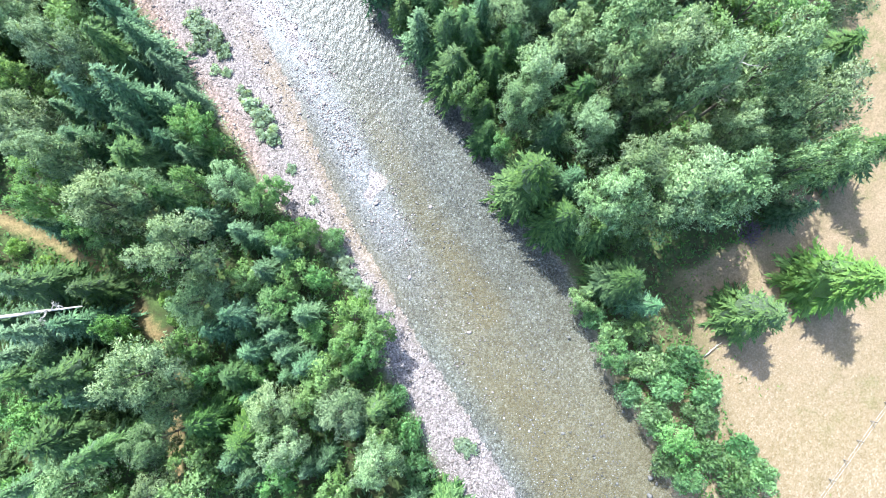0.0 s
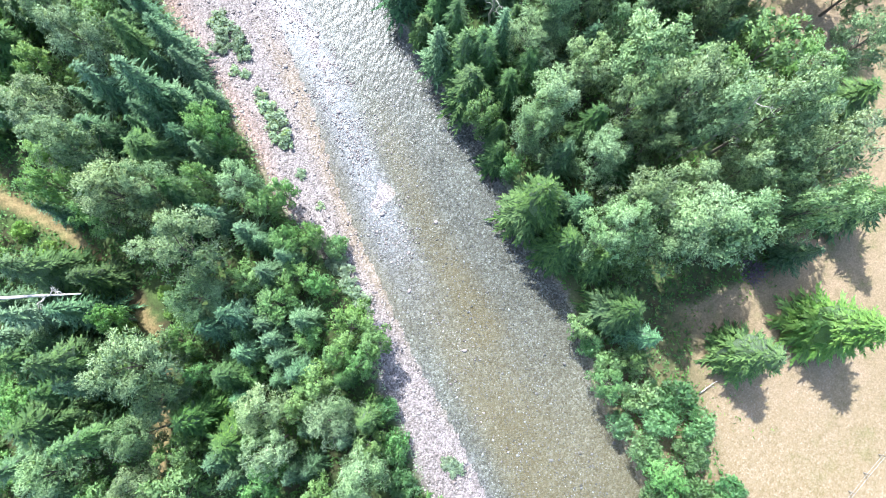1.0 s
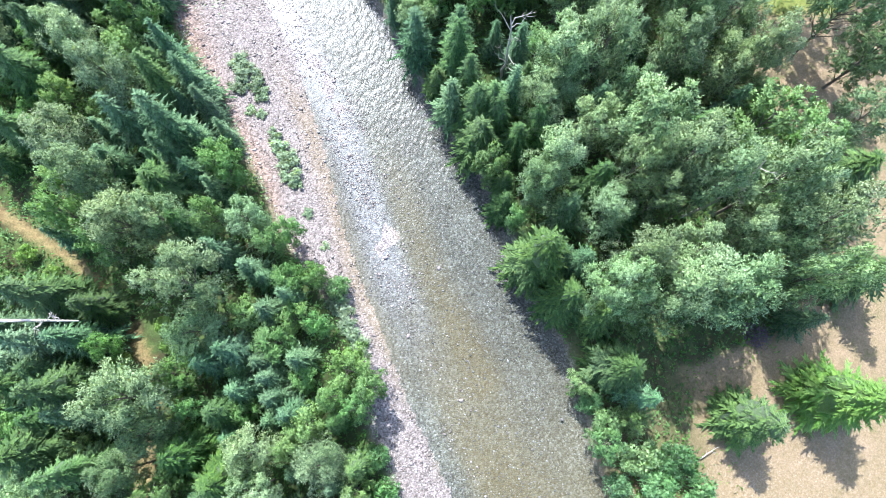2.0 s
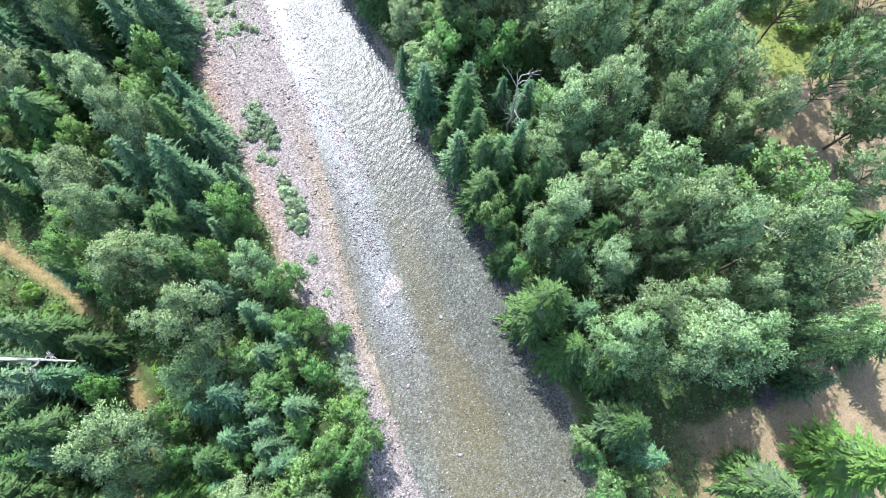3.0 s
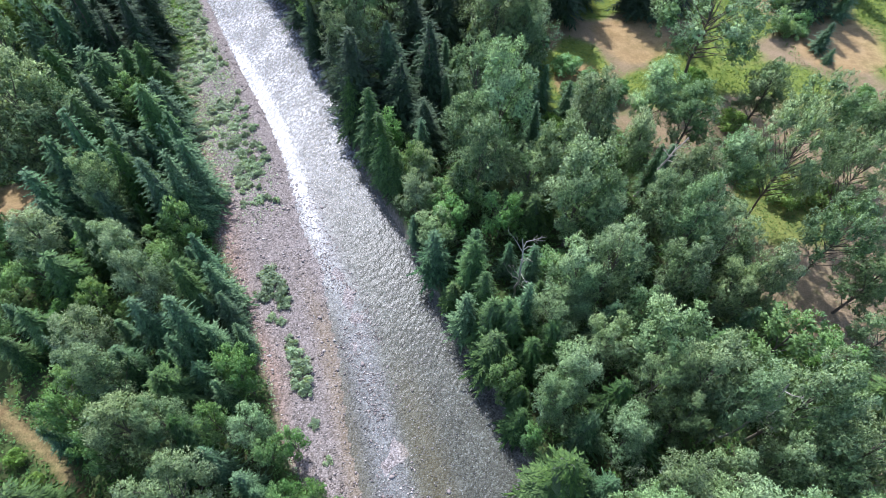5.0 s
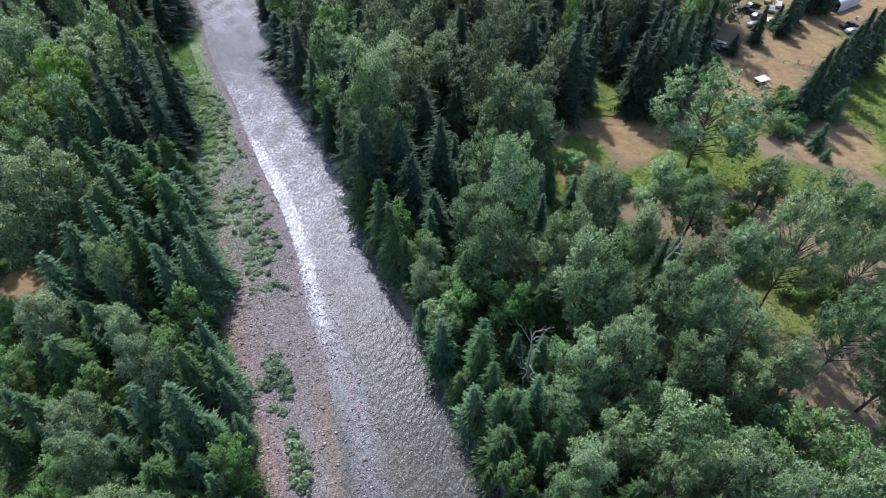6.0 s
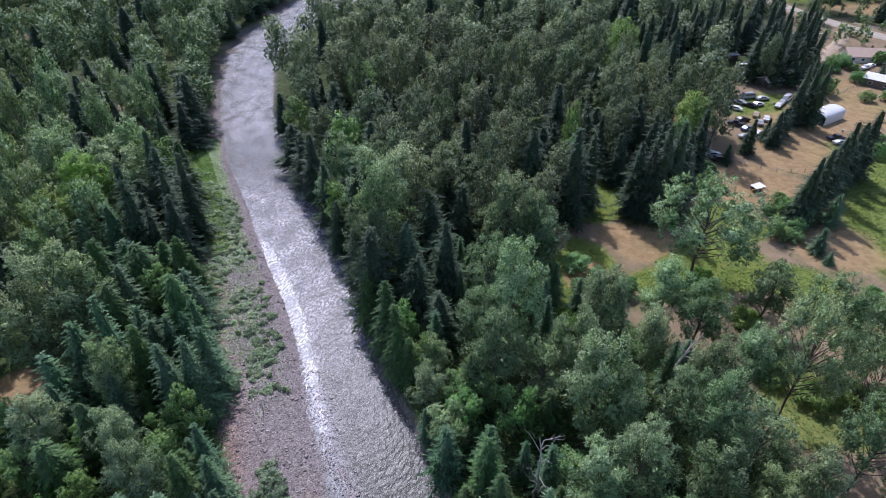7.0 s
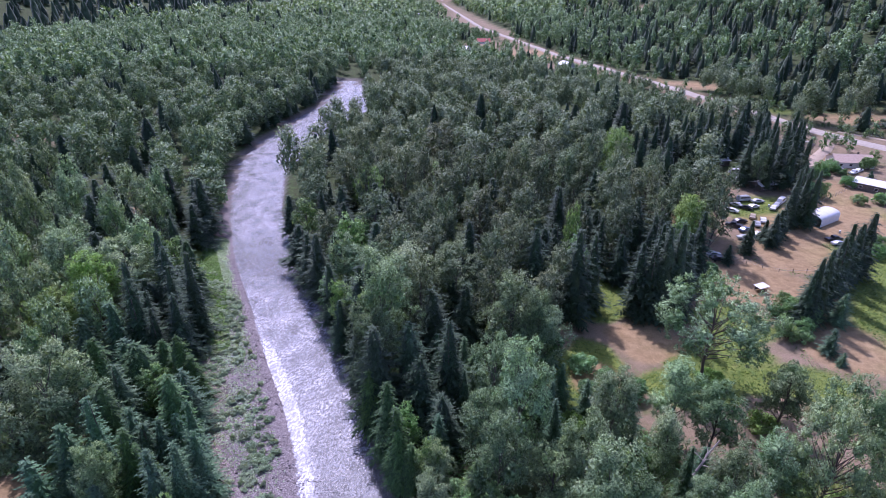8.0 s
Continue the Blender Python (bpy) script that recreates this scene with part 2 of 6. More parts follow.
def broadleaf_shape(seed, h, r, lobes, tufts, per, leaf, base=0.2, open_=0.0, sides=7, core=0.72, sweep=0.5, fillers=170, wind=0.0, lump=1.0):
    """Trunk with limbs, each ending in a plume of the crown: a leafy mass set with tufts of leaf sprays."""
    rng = np.random.default_rng(seed)
    lean = rng.normal(0, 0.02, 2) * h
    line = bent_line(rng, (0, 0, -0.4), (lean[0], lean[1], h * 0.88), 8, 0.012 * h)
    wood = [tube(line, np.linspace(0.014 * h + 0.05, 0.025, 8), sides)]
    mid, half = h * (base + 1) / 2, h * (1 - base) / 2
    spots, mass = [], []
    for k in range(lobes):
        u = (k + 0.5) / lobes
        z = -0.62 + 1.5 * u                        # from the skirt to the top of the crown
        ring = math.sqrt(max(0.04, 1 - min(1.0, abs(z)) ** 2 * 0.95))
        ang = k * 2.4 + rng.uniform(-0.45, 0.45)
        R = r * lump * rng.uniform(0.3, 0.5) * (1.1 - 0.3 * abs(z))
        far = max(0.0, r * ring * rng.uniform(0.8, 1.12) - R * 0.8)
        c = np.array([math.cos(ang) * far + lean[0] * u, math.sin(ang) * far + lean[1] * u, mid + min(z, 0.84) * half])
        out = unit((c - [0, 0, mid - half * 0.35])[None])[0]
        axis = unit((out * [1, 1, 0.7] + [wind, -0.3 * wind, sweep])[None])[0]
        t0 = min(0.92, max(base * 0.8, c[2] / h - 0.2))
        p0 = np.array([np.interp(t0, np.linspace(0, 1, 8), line[:, i]) for i in range(3)])
        wood.append(tube(bent_line(rng, p0, c + axis * R * 0.5, 5, 0.03 * r), np.linspace(0.0045 * h + 0.02, 0.02, 5), 5))
        if rng.random() < open_:
            core_k, n_t = 0.0, max(3, tufts // 2)
        else:
            core_k, n_t = core, tufts
        if core_k:
            m = int(fillers * core_k)
            e = unit(rng.normal(0, 1, (m, 3)))
            mass.append(kites(rng, c + e * R * core_k * rng.uniform(0.2, 1.0, (m, 1)) ** 0.5, rng.normal(0, 1, (m, 3)), R * 4.4 / fillers ** 0.5, R * 3.2 / fillers ** 0.5, 0.1, None, e + out * 0.4, 0.6, True))
        for _ in range(n_t):
            d = unit(rng.normal(0, 1, (1, 3)) + out * 0.55 + [[0, 0, 0.3]])[0]
            reach = R * rng.uniform(0.72, 1.06)
            q = c + d * reach + axis * (d @ axis) * reach * (0.35 + 0.4 * wind)
            spots.append((q, R * rng.uniform(0.2, 0.36), d, out, axis))
    cen, rad = np.array([a[0] for a in spots]), np.array([a[1] for a in spots])
    dd, oo, ax = (np.array([a[i] for a in spots]) for i in (2, 3, 4))
    idx = np.repeat(np.arange(len(cen)), per)
    n = len(idx)
    d = unit(rng.normal(0, 1, (n, 3)) + dd[idx] * 0.9)
    pts = cen[idx] + d * (rad[idx] * rng.uniform(0.25, 1.0, n))[:, None] + ax[idx] * (rad[idx] * rng.uniform(-0.2, 0.9, n))[:, None]
    away = dd[idx] * 0.75 + oo[idx] * 0.55 + d * 0.35 + [0, 0, 0.15]
    return joined(wood), merged(mass + [kites(rng, pts, d * 0.9 + ax[idx] * 0.45, leaf, leaf * 0.66, 0.25, 0.8, away, 0.74, True)])


def conifer_shape(seed, h, r, levels, arms, twigs, droop=0.25, base=0.06, bushy=1.0, core=0.36, taper=0.85):
    """Spire of drooping whorled boughs, each a flat spray of needled twigs, uneven in reach."""
    rng = np.random.default_rng(seed)
    line = bent_line(rng, (0, 0, -0.4), (rng.normal(0, 0.012 * h), rng.normal(0, 0.012 * h), h * 0.965), 7, 0.005 * h)
    wood = [tube(line, np.linspace(0.011 * h + 0.04, 0.012, 7), 7)]
    pts, along, ls, ws = [], [], [], []
    for k in range(levels):
        t = min(max(base + (1 - base) * ((k + rng.uniform(-0.2, 0.2)) / levels), 0.02), 0.985)
        reach0 = r * ((1 - t) ** taper) * (0.82 + 0.22 * math.sin(k * 2.3 + seed)) + 0.26
        m = max(4, int(arms * (0.5 + 0.5 * (1 - t))))
        for a in range(m):
            ang = 2 * math.pi * (a + rng.uniform(-0.4, 0.4)) / m + k * 0.9
            reach = reach0 * rng.uniform(0.55, 1.22)
            rise = rng.uniform(0.04, 0.22)
            d = np.array([math.cos(ang), math.sin(ang), 0.0])
            side = np.array([-d[1], d[0], 0.0])
            nt = max(3, int(twigs * (0.35 + 0.65 * reach / r)))
            zj = rng.normal(0, 0.25 * h / levels)
            for q in range(nt):
                s = (q + 0.5) / nt
                p = d * reach * s * 0.92
                p[2] = t * h + zj + reach * (rise * s - droop * s * s)
                sgn = 1 if q % 2 else -1
                wide = 0.30 * reach * (1.1 - 0.75 * s) * bushy
                al = d * 0.85 + side * sgn * (0.95 - 0.6 * s) + [0, 0, -0.15]
                if q == nt - 1:
                    al = d + [0, 0, -0.05]
                pts.append(p), along.append(al)
                ls.append(max(0.28, wide * 1.35)), ws.append(max(0.16, wide * 0.6))
    pts, along = np.array(pts), unit(np.array(along))
    away = unit(pts * [1, 1, 0] + 1e-6) * 0.7 + along * 0.25 + [0, 0, 0.65]
    # dense inner foliage, an uneven cone
    zs, na = np.linspace(base, 0.95, 9), 9
    a = np.arange(na) * 2 * math.pi / na
    rr = r * core * np.maximum(0.02, (1 - zs)) ** taper
    cv = np.stack([np.cos(a)[None] * rr[:, None], np.sin(a)[None] * rr[:, None], np.repeat(zs[:, None] * h, na, 1)], -1)
    cv = cv * (1 + rng.normal(0, 0.3, cv.shape[:2])[..., None] * [1, 1, 0])
    cn = unit(np.stack([np.cos(a)[None] + 0 * rr[:, None], np.sin(a)[None] + 0 * rr[:, None], np.full((9, na), -0.1)], -1)).reshape(-1, 3)
    cf = [t for i in range(8) for j in range(na) for t in ((i * na + j, i * na + (j + 1) % na, (i + 1) * na + j), (i * na + (j + 1) % na, (i + 1) * na + (j + 1) % na, (i + 1) * na + j))]
    return joined(wood), merged([(cv.reshape(-1, 3), np.array(cf), cn), kites(rng, pts, along, np.array(ls), np.array(ws), 0.12, 0.45, away, 0.45, True)])


def shrub_shape(seed, h, r, clumps, per, leaf):
    rng = np.random.default_rng(seed)
    wood, cen, rad = [], [], []
    for k in range(clumps):
        ang, s = rng.uniform(0, 6.28), math.sqrt(rng.random())
        c = np.array([math.cos(ang) * s * r * 0.8, math.sin(ang) * s * r * 0.8, h * rng.uniform(0.35, 0.85) * (1 - 0.45 * s * s)])
        cen.append(c)
        rad.append(r * rng.uniform(0.22, 0.38))
        if k % 2 == 0:
            wood.append(tube(bent_line(rng, (c[0] * 0.2, c[1] * 0.2, -0.2), c, 5, 0.02), np.linspace(0.05, 0.012, 5), 5))
    cen, rad = np.array(cen), np.array(rad)
    idx = np.repeat(np.arange(clumps), per)
    d = unit(rng.normal(0, 1, (len(idx), 3)) + [0, 0, 0.5])
    pts = cen[idx] + d * (rad[idx] * rng.uniform(0.4, 1.0, len(idx)))[:, None] * [1, 1, 0.8]
    pts[:, 2] = np.maximum(pts[:, 2], 0.05)
    e = unit(rng.normal(0, 1, (clumps * 24, 3)))
    k = np.repeat(np.arange(clumps), 24)
    inner = kites(rng, cen[k] + e * (rad[k] * 0.7)[:, None], rng.normal(0, 1, e.shape), leaf * 1.8, leaf * 1.3, 0.1, None, e + [0, 0, 0.4], 0.6, True)
    return joined(wood), merged([inner, kites(rng, pts, d + [0, 0, 0.3], leaf, leaf * 0.55, 0.2, 0.8, d + [0, 0, 0.4], 0.6, True)])


# kinds: name, category, label, leaf, bark, reference height, reference spread, shapes
KINDS = {}


def kind(key, name, label, leaf, bark, h, r, shapes, group, wide=1.0):
    KINDS[key] = dict(name=name, label=label, leaf=leaf, bark=bark, h=h, r=r, group=group, shapes=shapes, made={}, count=0, wide=wide)


def plant(key, x, y, h, r, turn=None, lean=(0, 0)):
    """A tree or shrub of this kind, h metres high and r metres in spread from the stem, standing on the ground."""
    k = KINDS[key]
    n = k["count"] % len(k["shapes"])
    k["count"] += 1
    turn = (k["count"] * 137.5) % (360 if k["leaf"] not in (LEAF_POPLAR, LEAF_OLIVE) else 80) - 40 if turn is None else turn
    if n not in k["made"]:
        wood, crown = k["shapes"][n]()
        bare = crown is None
        me_w = raw_mesh(k["name"] + "_trunk", *wood, None, k["bark"], True)
        me_c = None if bare else raw_mesh(k["name"] + "_crown", *crown, k["leaf"])
        k["made"][n] = (me_w, me_c)
    me_w, me_c = k["made"][n]
    root = new(k["name"])
    root.empty_display_size = 0.5
    s, sh = r / k["r"] * k["wide"], h / k["h"]
    root.matrix_basis = pose(x, y, float(land(x, y)), lean[0], lean[1], 0) @ pose(0, 0, 0, 0, 0, turn) @ Matrix.Diagonal((s, s, sh, 1))
    child("trunk" if "shrub" not in k["name"] else "stems", me_w, root)
    if me_c is not None:
        child("crown", me_c, root)
    tagged(root, k["label"], k["name"].split("_")[-1], k["group"])
    return root


def many(fn, seeds, *args, **kw):
    return [lambda s=s: fn(s, *args, **kw) for s in seeds]


kind("P", "cottonwood_tree", "tall cottonwood with a broad grey-green wind-ruffled crown", LEAF_POPLAR, BARK_PALE, 20, 5, many(broadleaf_shape, (1, 2, 3, 4, 5, 6), 20, 5, 13, 34, 22, 0.29, 0.16, open_=0.08, wind=0.15), "riverside cottonwoods", 0.8)
kind("p", "cottonwood_tree", "cottonwood of the farther riverside wood, grey-green crown", LEAF_POPLAR, BARK_PALE, 20, 5, many(broadleaf_shape, (11, 12, 13, 14, 15), 20, 5, 14, 18, 12, 0.44, 0.12, sides=5, core=0.72, fillers=80, wind=0.1), "cottonwoods farther off", 0.72)
kind("q", "cottonwood_tree", "dull olive-green cottonwood in the inner wood", LEAF_OLIVE, BARK_PALE, 20, 5, many(broadleaf_shape, (16, 17, 18, 19), 20, 5, 14, 18, 12, 0.44, 0.12, sides=5, core=0.72, fillers=120, wind=0.1), "cottonwoods farther off", 0.72)
kind("O", "cottonwood_tree", "open-crowned old cottonwood with dark limbs showing", LEAF_POPLAR, BARK, 20, 9, many(broadleaf_shape, (21, 22, 23), 20, 9, 34, 16, 24, 0.32, 0.36, open_=0.2, core=0.6, wind=0.3, lump=0.55), "riverside cottonwoods", 0.85)
kind("A", "alder_tree", "young bright-green alder with a rounded leafy crown", LEAF_ALDER, BARK_PALE, 9, 2.8, many(broadleaf_shape, (31, 32, 33, 34, 35), 9, 2.8, 11, 18, 18, 0.25, 0.06, sides=5, sweep=0.35, fillers=110), "young alders on the banks", 0.8)
kind("a", "alder_tree", "green alder in the farther wood", LEAF_ALDER, BARK_PALE, 12, 3.2, many(broadleaf_shape, (41, 42, 43), 12, 3.2, 12, 12, 12, 0.40, 0.08, sides=5, core=0.75, fillers=80), "alders farther off", 0.82)
kind("S", "spruce_tree", "dark blue-green spruce with drooping boughs", LEAF_SPRUCE, BARK, 14, 3, many(conifer_shape, (51, 52, 53, 54, 55), 14, 3, 24, 14, 14, droop=0.34, bushy=0.85, taper=0.72), "spruces", 1.15)
kind("s", "fir_tree", "tall dark fir of the farther wood", LEAF_FIR, BARK, 20, 3.4, many(conifer_shape, (61, 62, 63, 64), 20, 3.4, 28, 12, 11, droop=0.4, bushy=1.15, core=0.36, taper=0.55), "firs farther off", 1.25)
kind("C", "cedar_tree", "yellow-green cedar with soft hanging sprays", LEAF_CEDAR, BARK, 12, 3.2, many(conifer_shape, (71, 72, 73), 12, 3.2, 26, 16, 16, droop=0.46, bushy=1.05, taper=0.55, base=0.02), "cedars on the banks", 1.12)
kind("D", "cedar_tree", "broad dark-green cedar with layered boughs", LEAF_CEDAR, BARK, 14, 3.4, many(conifer_shape, (75, 76, 77), 14, 3.4, 28, 17, 17, droop=0.46, bushy=1.05, core=0.45, taper=0.52, base=0.02), "cedars on the banks", 1.12)
kind("E", "cedar_tree", "bushy yellow-green cedar standing in the dry field", LEAF_YELLOW, BARK, 14, 3.4, many(conifer_shape, (78,), 14, 3.4, 34, 22, 16, droop=0.4, bushy=1.0, core=0.6, taper=0.5, base=0.0), "cedars in the field", 1.1)
kind("e", "cedar_tree", "bushy mid-green cedar standing in the dry field", LEAF_CEDAR, BARK, 14, 3.4, many(conifer_shape, (79,), 14, 3.4, 34, 22, 16, droop=0.4, bushy=1.0, core=0.6, taper=0.5, base=0.0), "cedars in the field", 1.1)
kind("W", "leafy_shrub", "low green leafy shrub", LEAF_SHRUB, BARK, 3, 2, many(shrub_shape, (81, 82, 83), 3, 2, 30, 90, 0.19), "bank shrubs")
kind("Y", "leafy_shrub", "sunlit yellow-green leafy shrub in a clearing", LEAF_YELLOW, BARK, 3, 2, many(shrub_shape, (84, 85), 3, 2, 30, 90, 0.19), "yellow-green shrubs")
kind("w", "willow_shrub", "small grey-green willow shrub on the gravel bar", LEAF_WILLOW, BARK_PALE, 1.6, 1.4, many(shrub_shape, (91, 92, 93), 1.6, 1.4, 14, 30, 0.22), "willow shrubs on the gravel bar")
kind("L", "maple_tree", "broad yellow-green maple in the riverside wood", LEAF_YELLOW, BARK, 18, 5, many(broadleaf_shape, (97, 98), 18, 5, 16, 22, 20, 0.32, 0.15), "maples", 0.82)

# ---------------------------------------------------------------- ground
def spaced(a, b, step, lo, hi, grow=1.13):
    mid = list(np.arange(a, b + step, step))
    up, s = [mid[-1]], step
    while up[-1] < hi:
        s *= grow
        up.append(up[-1] + s)
    dn, s = [mid[0]], step
    while dn[-1] > lo:
        s *= grow
        dn.append(dn[-1] - s)
    return np.array(dn[:0:-1] + mid + up[1:])


def near_line(x, y, pts, width, soft):
    """1 on the line through pts, 0 off it."""
    best = np.full(np.shape(x), 1e9)
    for (ax, ay), (bx, by) in zip(pts, pts[1:]):
        t = np.clip(((x - ax) * (bx - ax) + (y - ay) * (by - ay)) / ((bx - ax) ** 2 + (by - ay) ** 2), 0, 1)
        best = np.minimum(best, np.hypot(x - ax - t * (bx - ax), y - ay - t * (by - ay)))
    return 1 - smooth(width - soft, width + soft, best)


def patch(x, y, cx, cy, rx, ry, turn=0.0):
    c, s = math.cos(radians(turn)), math.sin(radians(turn))
    u, v = ((x - cx) * c + (y - cy) * s) / rx, (-(x - cx) * s + (y - cy) * c) / ry
    d = np.hypot(u, v) + 0.35 * (hash_noise(x, y, 5, 8) - 0.5)
    return 1 - smooth(0.85, 1.1, d)


LIME = [(-98, 127), (-92, 119), (-83, 107), (-74.5, 94), (-70, 87)]
TRAIL = [(-75, 20), (-57.4, 12.1), (-52.7, 10.1), (-48.2, 8.0), (-45.0, 5.5), (-41.8, 2.7), (-38.7, 0.0), (-36.3, -2.8), (-34.7, -4.5), (-33.7, -7.7), (-32.5, -21), (-30, -60)]
EDGE_Y = [-90, -30, -16, -4, 4, 12, 30, 45, 60, 78, 86, 112, 116, 140, 160, 185, 210, 235, 262, 300, 330, 360, 385, 400, 450, 500, 560, 620, 780, 860, 900]
EDGE_X = [62, 46, 37, 33, 31, 46, 52, 40, 34, 22, 8, 4, 20, 40, 42, 46, 54, 70, 104, 95, 82, 58, 0, -45, -75, -105, -140, -150, -165, -120, -95]


def wood_edge(y):
    """Right edge of the riverside wood."""
    return np.interp(y, EDGE_Y, EDGE_X)


def road_x(y):
    return np.interp(y, ROAD_Y[::-1], ROAD_X[::-1])


STREAK = [(-62, 96), (-46.5, 76), (-36.8, 63), (-30.8, 52.0), (-23.4, 41.0), (-18.4, 33.8), (-13.6, 24.4), (-10.1, 17.5), (-6.8, 10.7), (-2.9, 5.0), (1.5, -2.0)]


def streak(x, y, width):
    """The pale shallow tongue of stones that runs down the inner side of the river."""
    return near_line(x, y, STREAK, width, 1.1) * smooth(0.12, 0.42, hash_noise(x, y, 3.2, 41) + 0.35 * smooth(4, 24, y))


def masks(x, y):
    l, r, b = wl(y), wr(y), bar(y)
    wob = 1.6 * (hash_noise(x, y, 4, 9) - 0.5)
    gravel = smooth(-0.8, 0.8, x - b + wob) * (1 - smooth(0.2, 1.6, x - r + wob * 0.5))
    bed = smooth(-0.6, 0.6, x - l + wob) * (1 - smooth(-0.3, 0.6, x - r))
    sh = (x - l) / np.maximum(r - l, 1)
    bed = bed * (1 - 0.75 * near_line(x + 3.0, y + 1.0, STREAK, 3.2, 1.5) * smooth(-6, 10, y))
    open_r = smooth(-1.5, 1.5, x - wood_edge(y) + 1.5 * wob) * (1 - smooth(38, 52, (x - road_x(y)) * 0.86))
    strip = 1 - smooth(9, 15, np.abs((x - road_x(y)) * 0.86 + 4) + 5 * (hash_noise(x, y, 12, 57) - 0.5))
    open_r = open_r * (1 - smooth(300, 325, y) * (1 - strip))
    open_r = np.where(y > 900, np.maximum(smooth(-30, -24, (x - road_x(y)) * 0.86) * (1 - smooth(24, 34, (x - road_x(y)) * 0.86)), 0), open_r)
    lime = near_line(x, y, LIME, 3.8, 2.0)
    gravel = gravel * (1 - 0.8 * lime)
    clear = np.maximum.reduce([patch(x, y, -148, 152, 12, 7), patch(x, y, -76, 45, 7, 5), patch(x, y, -262, 226, 22, 16), patch(x, y, -95, 690, 60, 110), patch(x, y, -8, 560, 30, 22), patch(x, y, 38, 180, 6, 7), patch(x, y, -10, 122, 4, 10, -40), patch(x, y, -230, 1250, 70, 90), patch(x, y, 98, 468, 24, 10, -40), patch(x, y, 172, 345, 30, 10, -20), patch(x, y, 150, 318, 16, 7, -40), patch(x, y, 118, 372, 12, 10), patch(x, y, -40, 640, 25, 22), patch(x, y, 120, 1010, 40, 30), patch(x, y, 60, 1180, 45, 30), patch(x, y, 330, 1280, 60, 30)])
    dirt = np.maximum.reduce([near_line(x, y, TRAIL, 0.75, 0.5) * 0.75, near_line(x, y, [(30, -45), (48.9, -24.0), (55.6, -17.8), (75, 0)], 0.5, 0.4) * 0.8, near_line(x, y, [(32, -46), (50.3, -25.5), (57.0, -19.2), (77, -2)], 0.5, 0.4) * 0.8, patch(x, y, 23, 107, 9, 8), patch(x, y, 12, 91, 5, 6), patch(x, y, 66, 112, 10, 9), patch(x, y, 56, 136, 16, 15), patch(x, y, 72, 160, 14, 14), patch(x, y, 78, 180, 16, 12), patch(x, y, 98, 196, 18, 22), patch(x, y, -76, 45, 6, 4), patch(x, y, 116, 262, 20, 16), patch(x, y, 105, 225, 12, 14), patch(x, y, 100, 470, 26, 14, -40), patch(x, y, 170, 352, 30, 9, -20), patch(x, y, -30, 655, 46, 30, -60), patch(x, y, 38, 180, 6, 6), patch(x, y, -148, 152, 10, 6)]) * (0.75 + 0.25 * hash_noise(x, y, 3, 4))
    lush = np.maximum.reduce([patch(x, y, 15.5, 121, 6, 9), patch(x, y, 16, 122, 12, 7, 30), patch(x, y, 88, 142, 14, 20), patch(x, y, 92, 118, 8, 16), patch(x, y, 70, 192, 8, 12), lime, patch(x, y, 43, 97, 7, 5), patch(x, y, 30, 92, 9, 6), patch(x, y, 58, 90, 9, 6) * 0.6, patch(x, y, 47, 66, 9, 9) * 0.8, patch(x, y, 44, 118, 9, 10), patch(x, y, 34, 100, 8, 10), patch(x, y, 86, 205, 9, 6), patch(x, y, 100, 215, 8, 12), patch(x, y, 12, 98, 6, 8), patch(x, y, 74, 202, 7, 7), patch(x, y, 110, 197, 8, 6), patch(x, y, 96, 236, 7, 9), patch(x, y, 10, 92, 6, 12), patch(x, y, 130, 375, 18, 8, -50), patch(x, y, 89, 150, 15, 24), patch(x, y, 82, 126, 10, 16), patch(x, y, 79, 108, 9, 14), patch(x, y, 51, 98, 10, 6), patch(x, y, 43, 105, 6, 5), patch(x, y, 12, 130, 6, 14)])
    dry = np.clip(np.maximum(open_r, clear), 0, 1)
    u = (x - b) / np.maximum(l - b, 1)
    rust = np.exp(-(np.maximum(u, 0) / (0.12 + 0.2 * hash_noise(x, y, 9, 42))) ** 2) * smooth(2, 20, y)
    moss = smooth(18, -14, y) * smooth(0.05, 0.25, sh) * (1 - 0.6 * smooth(0.45, 0.75, sh) * smooth(-25, 5, y)) + 0.6 * near_line(x + 4.0, y + 1.8, STREAK, 1.2, 1.2) * smooth(44, 30, y) * smooth(-8, 6, y) + 0.6 * near_line(x - 4.6, y - 1.6, STREAK, 2.0, 1.8) * smooth(34, 18, y) * smooth(-12, 2, y)
    shoal = streak(x, y, 2.0) * smooth(-3, 14, y) * smooth(66, 44, y)
    deep = np.maximum(smooth(12, 62, y), 0.55 * smooth(0.3, 0.65, sh) * smooth(-18, 8, y))
    return gravel, bed, dry, np.clip(dirt, 0, 1), np.clip(lush, 0, 1), np.clip(rust, 0, 1), np.clip(moss, 0, 1), np.clip(shoal, 0, 1), deep


